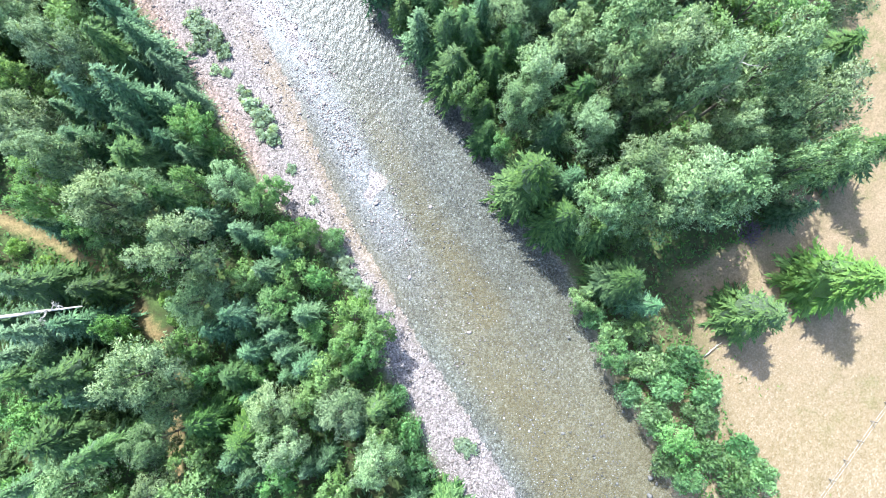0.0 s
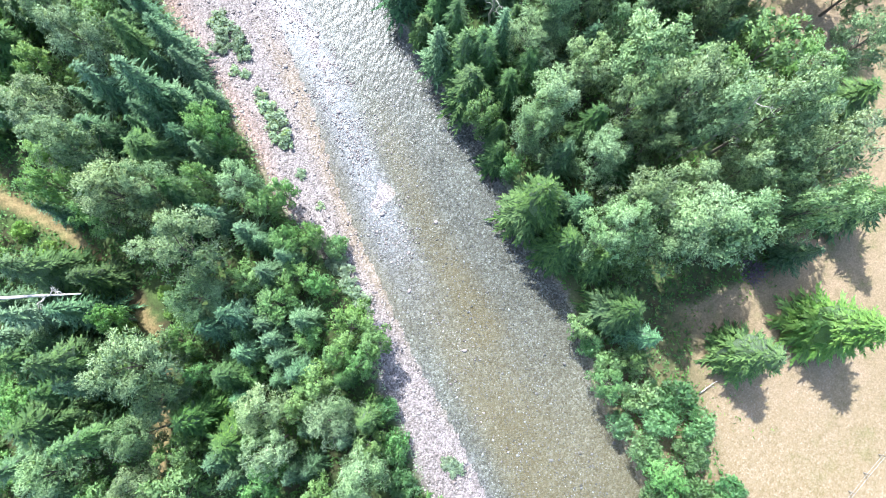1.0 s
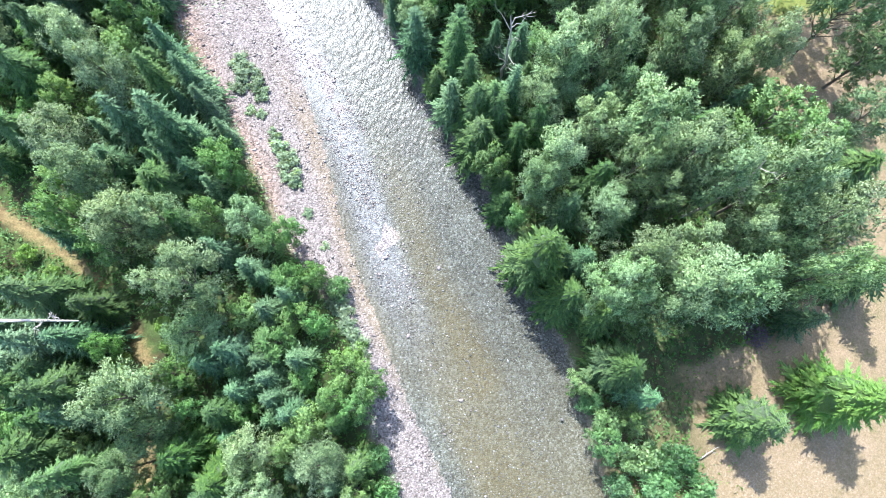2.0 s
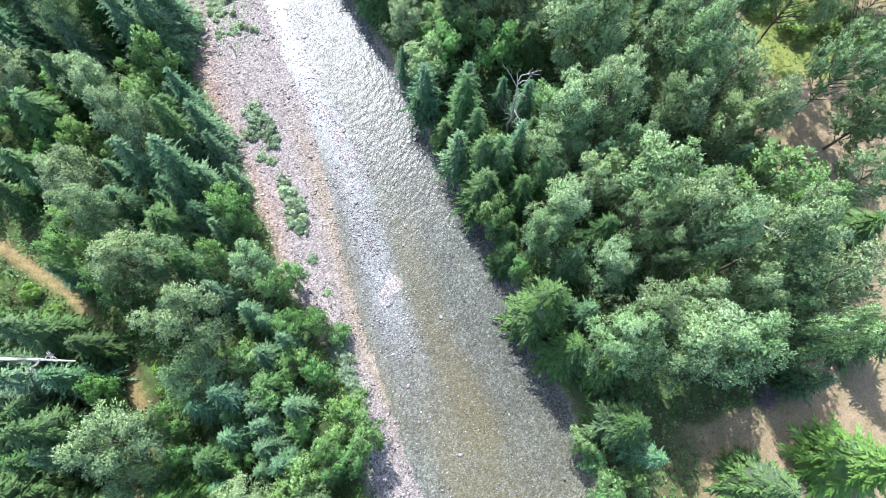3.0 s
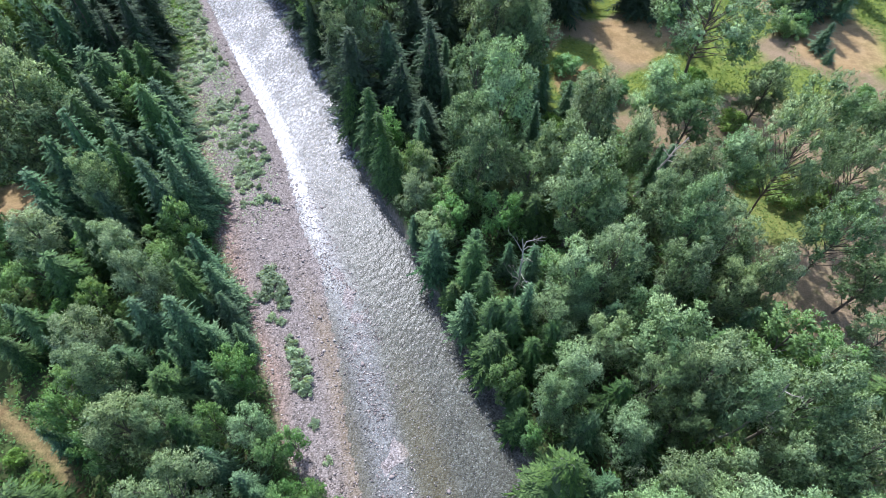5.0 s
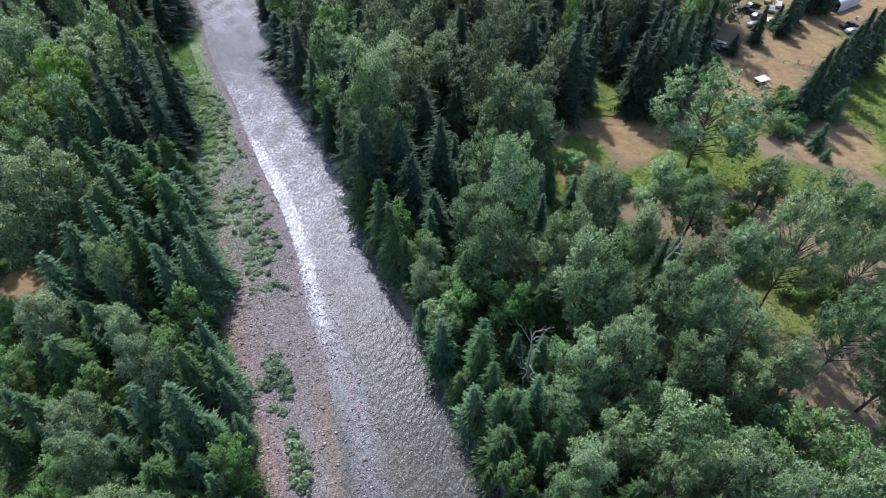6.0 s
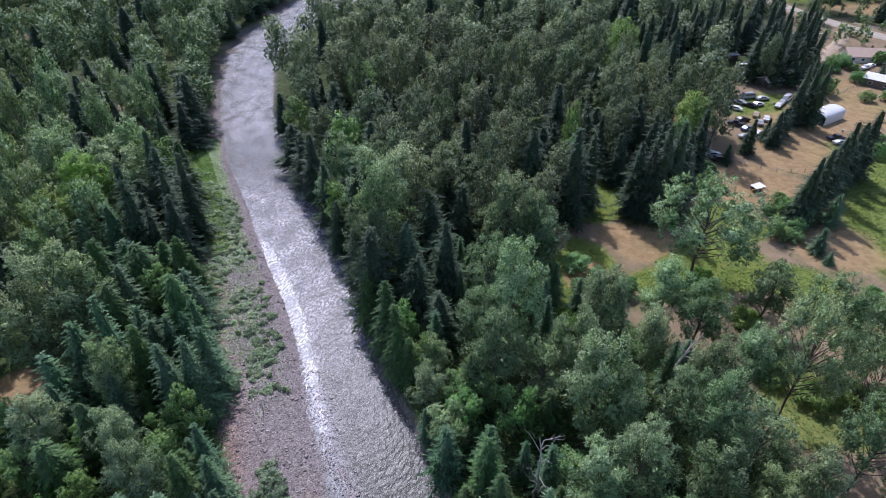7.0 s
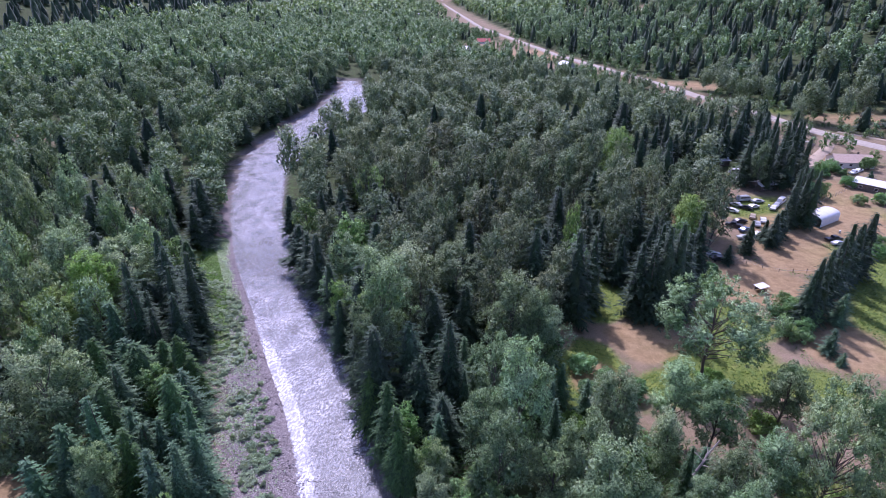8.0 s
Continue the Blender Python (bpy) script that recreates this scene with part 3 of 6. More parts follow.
def ground_material():
    m, nt, p = material("ground", 0.95, 0.15)
    c = where(nt)

    def attr(n):
        a = nt.nodes.new("ShaderNodeAttribute")
        a.attribute_name = n
        return a.outputs["Fac"]
    big, mid, fine = noise_tex(nt, 0.07, 4, 0.6, c), noise_tex(nt, 0.5, 5, 0.65, c), noise_tex(nt, 4.0, 4, 0.7, c)
    litter = ramp(nt, mid.outputs[0], [(0.3, (0.05, 0.04, 0.025)), (0.5, (0.05, 0.075, 0.028)), (0.7, (0.08, 0.125, 0.04))])
    dryg = ramp(nt, calc(nt, "ADD", calc(nt, "MULTIPLY", big.outputs[0], 0.5), calc(nt, "MULTIPLY", mid.outputs[0], 0.5)), [(0.36, (0.15, 0.16, 0.07)), (0.46, (0.225, 0.177, 0.112)), (0.64, (0.295, 0.222, 0.156))])
    mp = nt.nodes.new("ShaderNodeMapping")
    mp.inputs["Rotation"].default_value[2] = radians(-47)
    nt.links.new(c, mp.inputs[0])
    wv = nt.nodes.new("ShaderNodeTexWave")
    wv.bands_direction = "Y"
    wv.inputs["Scale"].default_value, wv.inputs["Distortion"].default_value, wv.inputs["Detail"].default_value = 0.35, 2.5, 3.0
    nt.links.new(mp.outputs[0], wv.inputs[0])
    dryg = mixc(nt, 0.1, dryg, ramp(nt, wv.outputs[1], [(0.2, (0.72, 0.72, 0.70)), (0.8, (1.12, 1.1, 1.1))]), "MULTIPLY")
    dryg = mixc(nt, 0.55, dryg, ramp(nt, fine.outputs[0], [(0.35, (0.7, 0.72, 0.66)), (0.65, (1.15, 1.12, 1.1))]), "MULTIPLY")
    dirt = ramp(nt, mid.outputs[0], [(0.3, (0.235, 0.16, 0.08)), (0.7, (0.39, 0.28, 0.15))])
    lush = ramp(nt, mid.outputs[0], [(0.3, (0.10, 0.155, 0.03)), (0.7, (0.225, 0.27, 0.062))])
    vo = nt.nodes.new("ShaderNodeTexVoronoi")
    vo.inputs["Scale"].default_value = 4.6
    nt.links.new(c, vo.inputs["Vector"])
    vo2 = nt.nodes.new("ShaderNodeTexVoronoi")
    vo2.inputs["Scale"].default_value = 9.0
    nt.links.new(c, vo2.inputs["Vector"])
    tone = calc(nt, "ADD", calc(nt, "MULTIPLY", vo.outputs["Color"], 0.45), calc(nt, "ADD", calc(nt, "MULTIPLY", vo2.outputs["Color"], 0.3), calc(nt, "MULTIPLY", mid.outputs[0], 0.25)))
    stones = ramp(nt, tone, [(0.25, (0.095, 0.085, 0.08)), (0.5, (0.225, 0.2, 0.197)), (0.8, (0.41, 0.37, 0.37))])
    wet = ramp(nt, calc(nt, "ADD", calc(nt, "MULTIPLY", tone, 0.75), calc(nt, "MULTIPLY", big.outputs[0], 0.25)), [(0.3, (0.088, 0.08, 0.07)), (0.48, (0.19, 0.172, 0.145)), (0.6, (0.28, 0.258, 0.225)), (0.72, (0.47, 0.45, 0.42))])
    jitter = calc(nt, "MULTIPLY", calc(nt, "SUBTRACT", fine.outputs[0], 0.5), 0.9)

    def soft(n):
        a = attr(n)
        return calc(nt, "ADD", a, calc(nt, "MULTIPLY", jitter, calc(nt, "MULTIPLY", calc(nt, "MULTIPLY", a, calc(nt, "SUBTRACT", 1.0, a)), 4.0)), True)
    col = mixc(nt, soft("dry"), litter, dryg)
    col = mixc(nt, soft("lush"), col, lush)
    col = mixc(nt, soft("dirt"), col, dirt)
    stones = mixc(nt, calc(nt, "MULTIPLY", attr("rust"), 0.75), stones, mixc(nt, 1.0, stones, (1.25, 0.92, 0.72), "MULTIPLY"))
    col = mixc(nt, soft("gravel"), col, stones)
    wet = mixc(nt, calc(nt, "MULTIPLY", attr("deep"), 0.62), wet, mixc(nt, 1.0, wet, (0.44, 0.47, 0.55), "MULTIPLY"))
    col = mixc(nt, attr("bed"), col, wet)
    pale = ramp(nt, tone, [(0.3, (0.15, 0.135, 0.135)), (0.5, (0.285, 0.26, 0.265)), (0.68, (0.42, 0.39, 0.40))])
    col = mixc(nt, attr("shoal"), col, pale)
    col = mixc(nt, calc(nt, "MULTIPLY", attr("moss"), 0.9), col, mixc(nt, 0.55, wet, (0.25, 0.175, 0.075)))
    nt.links.new(mixc(nt, 0.35, col, ramp(nt, fine.outputs[0], [(0.3, (0.55, 0.55, 0.55)), (0.7, (1.25, 1.25, 1.25))]), "MULTIPLY"), p.inputs["Base Color"])
    relief = calc(nt, "ADD", calc(nt, "MULTIPLY", fine.outputs[0], 0.5), calc(nt, "MULTIPLY", vo.outputs["Distance"], calc(nt, "MULTIPLY", attr("gravel"), -0.8)))
    bump(nt, p, relief, 0.9, 0.16)
    return m


GROUND = ground_material()


def build_ground():
    xs = spaced(-100, 40, 0.9, -4300, 4300, 1.09)
    ys = spaced(-40, 112, 0.9, -1500, 4600, 1.045)
    X, Y = np.meshgrid(xs, ys)
    Z = land(X, Y)
    nx, ny = len(xs), len(ys)
    v = np.stack([X, Y, Z], -1).reshape(-1, 3)
    i = (np.arange(ny - 1)[:, None] * nx + np.arange(nx - 1)[None]).ravel()
    f = np.stack([i, i + 1, i + nx + 1, i + nx], 1)
    me = raw_mesh("ground", v, f, None, GROUND, True)
    for n, a in zip(("gravel", "bed", "dry", "dirt", "lush", "rust", "moss", "shoal", "deep"), masks(X, Y)):
        me.attributes.new(n, "FLOAT", "POINT").data.foreach_set("value", a.ravel().astype(np.float32))
    tagged(new("ground", me), "valley floor with gravel bar, leaf litter, dry grass and bare earth", "ground", kind="structure")


build_ground()


# ---------------------------------------------------------------- river
def water_material():
    m, nt, p = material("river_water")
    nt.nodes.remove(p)
    c = where(nt)
    mp = nt.nodes.new("ShaderNodeMapping")
    mp.inputs["Rotation"].default_value[2] = radians(-30)
    mp.inputs["Scale"].default_value = (1.0, 0.55, 1.0)
    nt.links.new(c, mp.inputs[0])
    n1, n2, n3 = noise_tex(nt, 1.55, 1.5, 0.5, mp.outputs[0]), noise_tex(nt, 4.5, 2, 0.5, mp.outputs[0]), noise_tex(nt, 0.25, 3, 0.5, mp.outputs[0])
    a = nt.nodes.new("ShaderNodeAttribute")
    a.attribute_name = "rough_water"
    h = calc(nt, "ADD", calc(nt, "MULTIPLY", n1.outputs[0], 1.0), calc(nt, "MULTIPLY", n2.outputs[0], 0.3))
    n5 = noise_tex(nt, 0.8, 2, 0.6, mp.outputs[0])
    h = calc(nt, "ADD", h, calc(nt, "MULTIPLY", n5.outputs[0], calc(nt, "MULTIPLY", a.outputs["Fac"], 0.8)))
    bn = nt.nodes.new("ShaderNodeBump")
    nt.links.new(calc(nt, "ADD", 0.13, calc(nt, "MULTIPLY", a.outputs["Fac"], 0.34)), bn.inputs["Strength"])
    bn.inputs["Distance"].default_value = 0.42
    nt.links.new(h, bn.inputs["Height"])
    clear = nt.nodes.new("ShaderNodeBsdfTransparent")
    clear.inputs[0].default_value = (0.76, 0.82, 0.82, 1)
    gloss = nt.nodes.new("ShaderNodeBsdfGlossy")
    gloss.inputs[0].default_value = (0.90, 0.92, 1.0, 1)
    nt.links.new(calc(nt, "SUBTRACT", 0.4, calc(nt, "MULTIPLY", a.outputs["Fac"], 0.16)), gloss.inputs["Roughness"])
    nt.links.new(bn.outputs[0], gloss.inputs["Normal"])
    fr = nt.nodes.new("ShaderNodeFresnel")
    fr.inputs[0].default_value = 1.33
    nt.links.new(bn.outputs[0], fr.inputs["Normal"])
    mx = nt.nodes.new("ShaderNodeMixShader")
    nt.links.new(calc(nt, "MULTIPLY", fr.outputs[0], calc(nt, "ADD", 0.5, calc(nt, "MULTIPLY", a.outputs["Fac"], 0.2))), mx.inputs[0])
    nt.links.new(clear.outputs[0], mx.inputs[1])
    nt.links.new(gloss.outputs[0], mx.inputs[2])
    # broken white water where it runs shallow and fast; sun glitter painted white with it
    foam_glitter = nt.nodes.new("ShaderNodeBsdfDiffuse")
    foam_glitter.inputs[0].default_value = (0.79, 0.81, 0.87, 1)
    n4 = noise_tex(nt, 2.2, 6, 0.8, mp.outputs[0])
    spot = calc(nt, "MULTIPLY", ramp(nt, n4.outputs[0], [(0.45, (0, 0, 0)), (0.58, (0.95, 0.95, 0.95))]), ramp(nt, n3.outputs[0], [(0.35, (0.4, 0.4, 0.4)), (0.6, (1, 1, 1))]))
    f = nt.nodes.new("ShaderNodeAttribute")
    f.attribute_name = "foam_glitter"
    mf = nt.nodes.new("ShaderNodeMixShader")
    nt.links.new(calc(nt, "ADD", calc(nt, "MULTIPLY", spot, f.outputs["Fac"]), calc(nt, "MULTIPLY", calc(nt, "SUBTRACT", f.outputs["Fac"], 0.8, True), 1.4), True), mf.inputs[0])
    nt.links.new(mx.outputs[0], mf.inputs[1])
    nt.links.new(foam_glitter.outputs[0], mf.inputs[2])
    nt.links.new(mf.outputs[0], nt.nodes["Material Output"].inputs[0])
    return m


WATER = water_material()


def build_river():
    ys = np.concatenate([np.arange(-88, 130, 1.0), np.arange(130, 500, 2.5)])
    us = np.linspace(0, 1, 61)
    l, r = wl(ys) - 0.3, wr(ys) + 0.9
    X = l[:, None] + (r - l)[:, None] * us[None]
    Y = np.repeat(ys[:, None], len(us), 1)
    fast = smooth(10, 60, Y) * 0.6 + 0.4
    fast = fast * (1 - 0.7 * smooth(80, 130, Y))
    Z = 0.0 + 0.03 * (hash_noise(X, Y, 1.8, 11) - 0.5) * fast + 0.05 * (hash_noise(X, Y, 4.5, 12) - 0.5) * fast
    nx = len(us)
    i = (np.arange(len(ys) - 1)[:, None] * nx + np.arange(nx - 1)[None]).ravel()
    me = raw_mesh("river", np.stack([X, Y, Z], -1).reshape(-1, 3), np.stack([i, i + 1, i + nx + 1, i + nx], 1), None, WATER, True)
    mid = smooth(0.18, 0.42, us[None]) * (1 - 0.6 * smooth(0.8, 1.0, us[None]))
    rough = np.clip(0.15 + (0.4 * smooth(-30, 20, Y) + 0.45 * smooth(60, 95, Y)) * np.maximum(mid, smooth(34, 60, Y)) - 0.12 * smooth(118, 150, Y), 0, 1)
    lip = near_line(X + 0.5, Y, STREAK, 1.3, 1.2) * smooth(34, 48, Y) * (1 - smooth(76, 100, Y)) * (0.5 + 0.9 * hash_noise(X, Y, 3.5, 51))
    thin = streak(X, Y, 2.0) * smooth(2, 16, Y) * (1 - smooth(28, 46, Y)) * 0.12
    # upstream glitter of sun and sky, painted as diffuse white over the rapids
    race_glitter = smooth(46, 74, Y) * (1 - smooth(108, 132, Y)) * (0.48 + 0.25 * smooth(60, 80, Y)) + smooth(115, 150, Y) * 0.66
    foam_glitter = np.clip(lip + thin + race_glitter, 0, 1)
    me.attributes.new("rough_water", "FLOAT", "POINT").data.foreach_set("value", np.broadcast_to(rough, X.shape).ravel().astype(np.float32))
    me.attributes.new("foam_glitter", "FLOAT", "POINT").data.foreach_set("value", np.broadcast_to(foam_glitter, X.shape).ravel().astype(np.float32))
    tagged(new("water", me), "shallow clear river running fast over stones, glittering", "river", kind="structure")


build_river()

# ---------------------------------------------------------------- trees that can be told apart, near the river
plant("P", 34.5, 24.8, 23.85, 4.6)
plant("P", 39.5, 20.9, 21.65, 4.9)
plant("P", 36.4, 20.7, 18.16, 4.5)
plant("P", 39.0, 14.5, 22.13, 3.1)
plant("P", 31.4, 13.3, 17.2, 5.3)
plant("P", 25.2, 11.0, 18.47, 4.9)
plant("P", 18.5, 11.1, 18.87, 4.0)
plant("P", 27.4, 16.8, 15.78, 3.7)
plant("P", 20.9, 15.1, 18.75, 3.6)
plant("P", 21.4, 30.8, 18.76, 5.0)
plant("P", 25.8, 27.6, 19.17, 4.6)
plant("P", 28.7, 23.7, 20.89, 3.2)
plant("P", 24.6, 23.8, 13.73, 3.8)
plant("P", 20.4, 26.0, 17.63, 3.1)
plant("P", 10.8, 26.5, 15.25, 3.6)
plant("P", 15.6, 31.4, 13.27, 3.7)
plant("P", 9.4, 22.8, 14.06, 3.0)
plant("P", 18.0, 20.3, 13.1, 3.4)
plant("P", 32.9, 19.3, 16.96, 3.2)
plant("A", 36.1, 34.2, 14.62, 5.2)
plant("A", 44.6, 35.4, 9.13, 4.3)
plant("D", 10.5, 14.7, 16.89, 4.0)
plant("D", 14.5, 10.2, 11.81, 3.2)
plant("A", 7.6, 19.8, 8.076, 1.8)
plant("A", 3.6, 25.9, 10.51, 2.6)
plant("D", 6.2, 21.9, 7.705, 2.2)
plant("C", 2.9, 33.2, 12.54, 2.9)
plant("C", -0.3, 36.2, 12.93, 2.5)
plant("C", 6.6, 29.9, 9.247, 2.9)
plant("S", 5.2, 35.0, 13.89, 2.6)
plant("P", 8.7, 34.5, 12.76, 3.8)
plant("C", 19.1, 8.9, 8.55, 3.0)
plant("A", 22.7, 8.5, 9.173, 2.5)
plant("C", 50.3, 17.8, 14.28, 3.6)
plant("S", 13.9, 21.4, 10.21, 3.1)
plant("S", 16.1, 15.2, 9.577, 2.9)
plant("D", 17.1, 25.4, 11.7, 2.7)
plant("D", 49.2, 31.1, 10.55, 4.4)
plant("S", 43.5, 11.4, 9.08, 2.7)
plant("P", -44.1, 30.5, 14.29, 3.8)
plant("P", -49.3, 22.4, 11.44, 3.7)
plant("P", -42.6, 17.0, 15.69, 3.6)
plant("P", -37.5, 11.4, 14.06, 4.5)
plant("P", -34.2, 13.3, 12.61, 3.4)
plant("P", -28.4, 6.3, 17.98, 4.5)
plant("P", -27.6, 1.3, 11.63, 3.8)
plant("A", -45.4, 12.5, 12.8, 2.9)
plant("S", -47.4, 10.3, 8.452, 1.9)
plant("A", -40.5, 9.3, 10.2, 2.8)
plant("C", -39.4, 31.5, 12.81, 2.8)
plant("S", -35.7, 32.6, 10.89, 2.7)
plant("S", -33.8, 29.8, 9.723, 2.3)
plant("S", -36.1, 25.2, 15.87, 3.8)
plant("S", -33.5, 25.2, 9.135, 2.8)
plant("S", -36.0, 22.0, 12.28, 2.6)
plant("A", -30.2, 22.3, 8.982, 3.0)
plant("S", -30.6, 19.1, 7.98, 2.1)
plant("A", -28.0, 20.5, 9.353, 2.1)
plant("C", -36.3, 18.2, 10.37, 4.1)
plant("D", -32.5, 13.5, 10.32, 2.7)
plant("A", -29.4, 14.8, 9.806, 2.3)
plant("P", -25.4, 15.2, 7.912, 3.1)
plant("S", -28.1, 10.9, 10.37, 2.2)
plant("S", -23.9, 9.2, 8.458, 2.4)
plant("A", -22.1, 12.7, 7.496, 2.4)
plant("A", -20.0, 14.4, 8.072, 1.9)
plant("A", -19.4, 8.8, 5.86, 2.6)
plant("A", -16.2, 9.5, 6.522, 2.1)
plant("W", -13.5, 8.5, 4, 1.8)
plant("S", -21.0, 4.5, 7.759, 2.7)
plant("S", -23.4, -0.6, 11.69, 2.9)
plant("S", -22.1, -4.9, 8.889, 2.7)
plant("S", -18.1, -5.4, 8.955, 2.4)
plant("S", -16.1, -0.7, 8.948, 2.3)
plant("A", -17.7, 4.0, 5.812, 2.6)
plant("A", -14.5, 3.4, 6.791, 1.9)
plant("S", -16.0, -6.9, 8.777, 2.6)
plant("A", -10.1, -1.2, 7.237, 3.3)
plant("A", -7.3, -2.7, 8.158, 2.3)
plant("A", -14.0, -7.9, 7.663, 3.0)
plant("A", -8.8, -5.4, 8.429, 2.4)
plant("P", -11.1, -11.2, 10.12, 3.5)
plant("A", -7.1, -14.4, 7.596, 2.5)
plant("P", -7.2, -17.4, 11.98, 3.3)
plant("S", -13.6, -17.7, 7.352, 2.0)
plant("P", -18.9, -11.1, 10.72, 3.3)
plant("P", -17.5, -15.0, 12.77, 2.9)
plant("A", -18.7, -19.3, 8.321, 2.7)
plant("A", -15.0, -10.3, 8.846, 2.1)
plant("C", -23.8, -7.5, 9.107, 2.9)
plant("A", -27.4, -7.7, 7.014, 1.8)
plant("P", -32.0, -6.4, 17.11, 4.5)
plant("P", -30.0, -10.5, 11.26, 3.0)
plant("P", -32.1, -14.7, 11.38, 2.9)
plant("D", -45.2, 2.7, 15.41, 3.4)
plant("D", -40.9, 2.4, 9.998, 2.4)
plant("S", -44.8, -2.3, 14.89, 3.3)
plant("S", -41.2, -1.5, 12.39, 3.3)
plant("D", -46.5, -7.4, 12.02, 3.1)
plant("D", -40.5, -7.1, 15.06, 3.3)
plant("C", -42.8, -10.6, 10.1, 2.7)
plant("S", -47.3, -4.9, 12.9, 2.8)
plant("A", -38.1, -2.2, 9.431, 2.0)
plant("A", -29.5, -4.1, 7.69, 3.1)
plant("S", -25.9, -2.3, 10.5, 2.8)
plant("D", -27.1, -12.6, 9.897, 3.4)
plant("A", -27.8, -16.2, 9.812, 3.2)
plant("A", -27.0, -20.2, 11.28, 4.1)
plant("D", -42.4, -14.1, 12.45, 4.4)
plant("D", -37.3, -15.4, 14.59, 2.6)
plant("S", -45.5, -19.1, 11.87, 2.9)
plant("P", -40.8, -19.6, 10.76, 3.6)
plant("P", -31.3, -19.9, 12.05, 2.7)
plant("S", -23.9, -17.1, 8.587, 2.8)
plant("A", -11.8, -20.4, 9.363, 2.8)
plant("W", -5.6, -10.9, 4, 1.6)
plant("W", -4.4, -15.2, 4, 2.3)
plant("W", -2.8, -19.4, 4, 2.3)
plant("A", -23.5, 3.7, 7.452, 2.4)
plant("S", -20.6, -1.5, 7.564, 2.3)
plant("A", -11.5, -4.5, 8.043, 2.1)
plant("P", 4.0, 57.8, 14.36, 5.2)
plant("P", 10.8, 51.1, 21.65, 6.0)
plant("P", 8.5, 59.0, 18.52, 4.6)
plant("P", 14.6, 50.4, 14.92, 4.0)
plant("P", -3.6, 55.7, 18.11, 4.4)
plant("A", 0.7, 50.6, 10.59, 4.0)
plant("P", 11.0, 39.0, 16.41, 4.6)
plant("P", 15.6, 41.5, 19.12, 4.2)
plant("P", 11.5, 37.5, 10.72, 3.5)
plant("P", 22.8, 52.7, 16.63, 3.9)
plant("P", 27.4, 58.8, 16.62, 4.5)
plant("P", 33.6, 61.9, 15.69, 4.9)
plant("P", 25.9, 48.7, 20, 4.7)
plant("P", 31.4, 49.3, 15.3, 4.6)
plant("P", 34.6, 42.4, 17.36, 3.5)
plant("P", 24.7, 41.6, 16.42, 4.0)
plant("P", 31.8, 42.0, 13.12, 3.9)
plant("P", 19.7, 63.5, 16.01, 3.5)
plant("P", 49.8, 45.7, 13.32, 4.6)
plant("P", 49.9, 38.2, 12.48, 4.1)
plant("O", 40.1, 61.7, 21, 6.4)
plant("O", 45.3, 50.0, 18, 5.4)
plant("O", 50.6, 62.6, 17, 4.6)
plant("C", -2.2, 40.0, 14.04, 3.2)
plant("D", 1.1, 33.3, 11.48, 3.1)
plant("D", 3.7, 32.0, 11.7, 2.5)
plant("A", -6.4, 49.5, 8.668, 3.3)
plant("A", -13.4, 57.1, 11.3, 2.8)
plant("P", -12.8, 52.4, 10.35, 3.3)
plant("P", -8.4, 47.0, 8.618, 3.8)
plant("C", 8.9, 32.3, 10.35, 3.2)
plant("C", -6.5, 55.4, 11.33, 3.4)
plant("C", -19.0, 59.2, 11.19, 2.7)
plant("S", 5.6, 42.2, 11.55, 3.0)
plant("A", -4.5, 54.0, 8.386, 3.0)
plant("P", 19.4, 36.0, 13.97, 2.9)
plant("A", 18.0, 63.5, 9.353, 3.2)
plant("A", -8.6, 53.2, 8.594, 3.3)
plant("P", -5.1, 87.4, 22.2, 5.9)
plant("P", 0.8, 87.9, 17.85, 6.1)
plant("P", -6.5, 75.2, 18.81, 4.7)
plant("P", -1.6, 66.8, 23.56, 5.5)
plant("P", -6.3, 63.9, 15.77, 4.7)
plant("P", 13.1, 71.2, 16.93, 4.8)
plant("P", 23.8, 77.5, 14.7, 5.1)
plant("P", 29.2, 74.4, 14.41, 4.9)
plant("O", 32.5, 94.5, 20, 11.5)
plant("P", 42.4, 83.6, 12.81, 4.7)
plant("O", 48.3, 74.9, 17, 6.3)
plant("P", 55.7, 73.8, 17.18, 5.7)
plant("P", -41.0, 107.3, 16.84, 7.2)
plant("P", -28.0, 83.7, 26.66, 7.1)
plant("P", -27.7, 101.1, 19.39, 7.3)
plant("P", -18.4, 104.2, 20.04, 7.5)
plant("P", -29.1, 76.9, 20.6, 4.9)
plant("A", -19.5, 64.1, 9.995, 3.5)
plant("P", -12.9, 57.3, 11.02, 3.0)
plant("s", -26.6, 72.3, 20.33, 5.0)
plant("s", -21.9, 77.6, 18.34, 4.8)
plant("s", -32.2, 79.8, 19.89, 3.7)
plant("s", -20.5, 90.8, 17.52, 5.8)
plant("s", -14.8, 96.7, 16.21, 4.5)
plant("C", -19.6, 60.7, 14.36, 2.9)
plant("s", -18.8, 72.4, 14.98, 4.5)
plant("s", -14.8, 78.1, 19.42, 4.2)
plant("s", -41.1, 97.8, 14.36, 3.9)
plant("C", -27.2, 70.3, 12.88, 3.2)
plant("C", -21.9, 63.9, 16.24, 3.3)
plant("s", -14.0, 67.7, 11.81, 4.0)
plant("Y", -6.8, 59.5, 4, 2.8)
plant("Y", 34.2, 94.0, 3, 3.3)
plant("Y", 40.1, 83.5, 3, 3.1)
plant("Y", 7.3, 75.7, 4, 3.1)
plant("A", 60.4, 120.0, 5.422, 3.0)
plant("W", 54.4, 114.2, 4, 2.7)
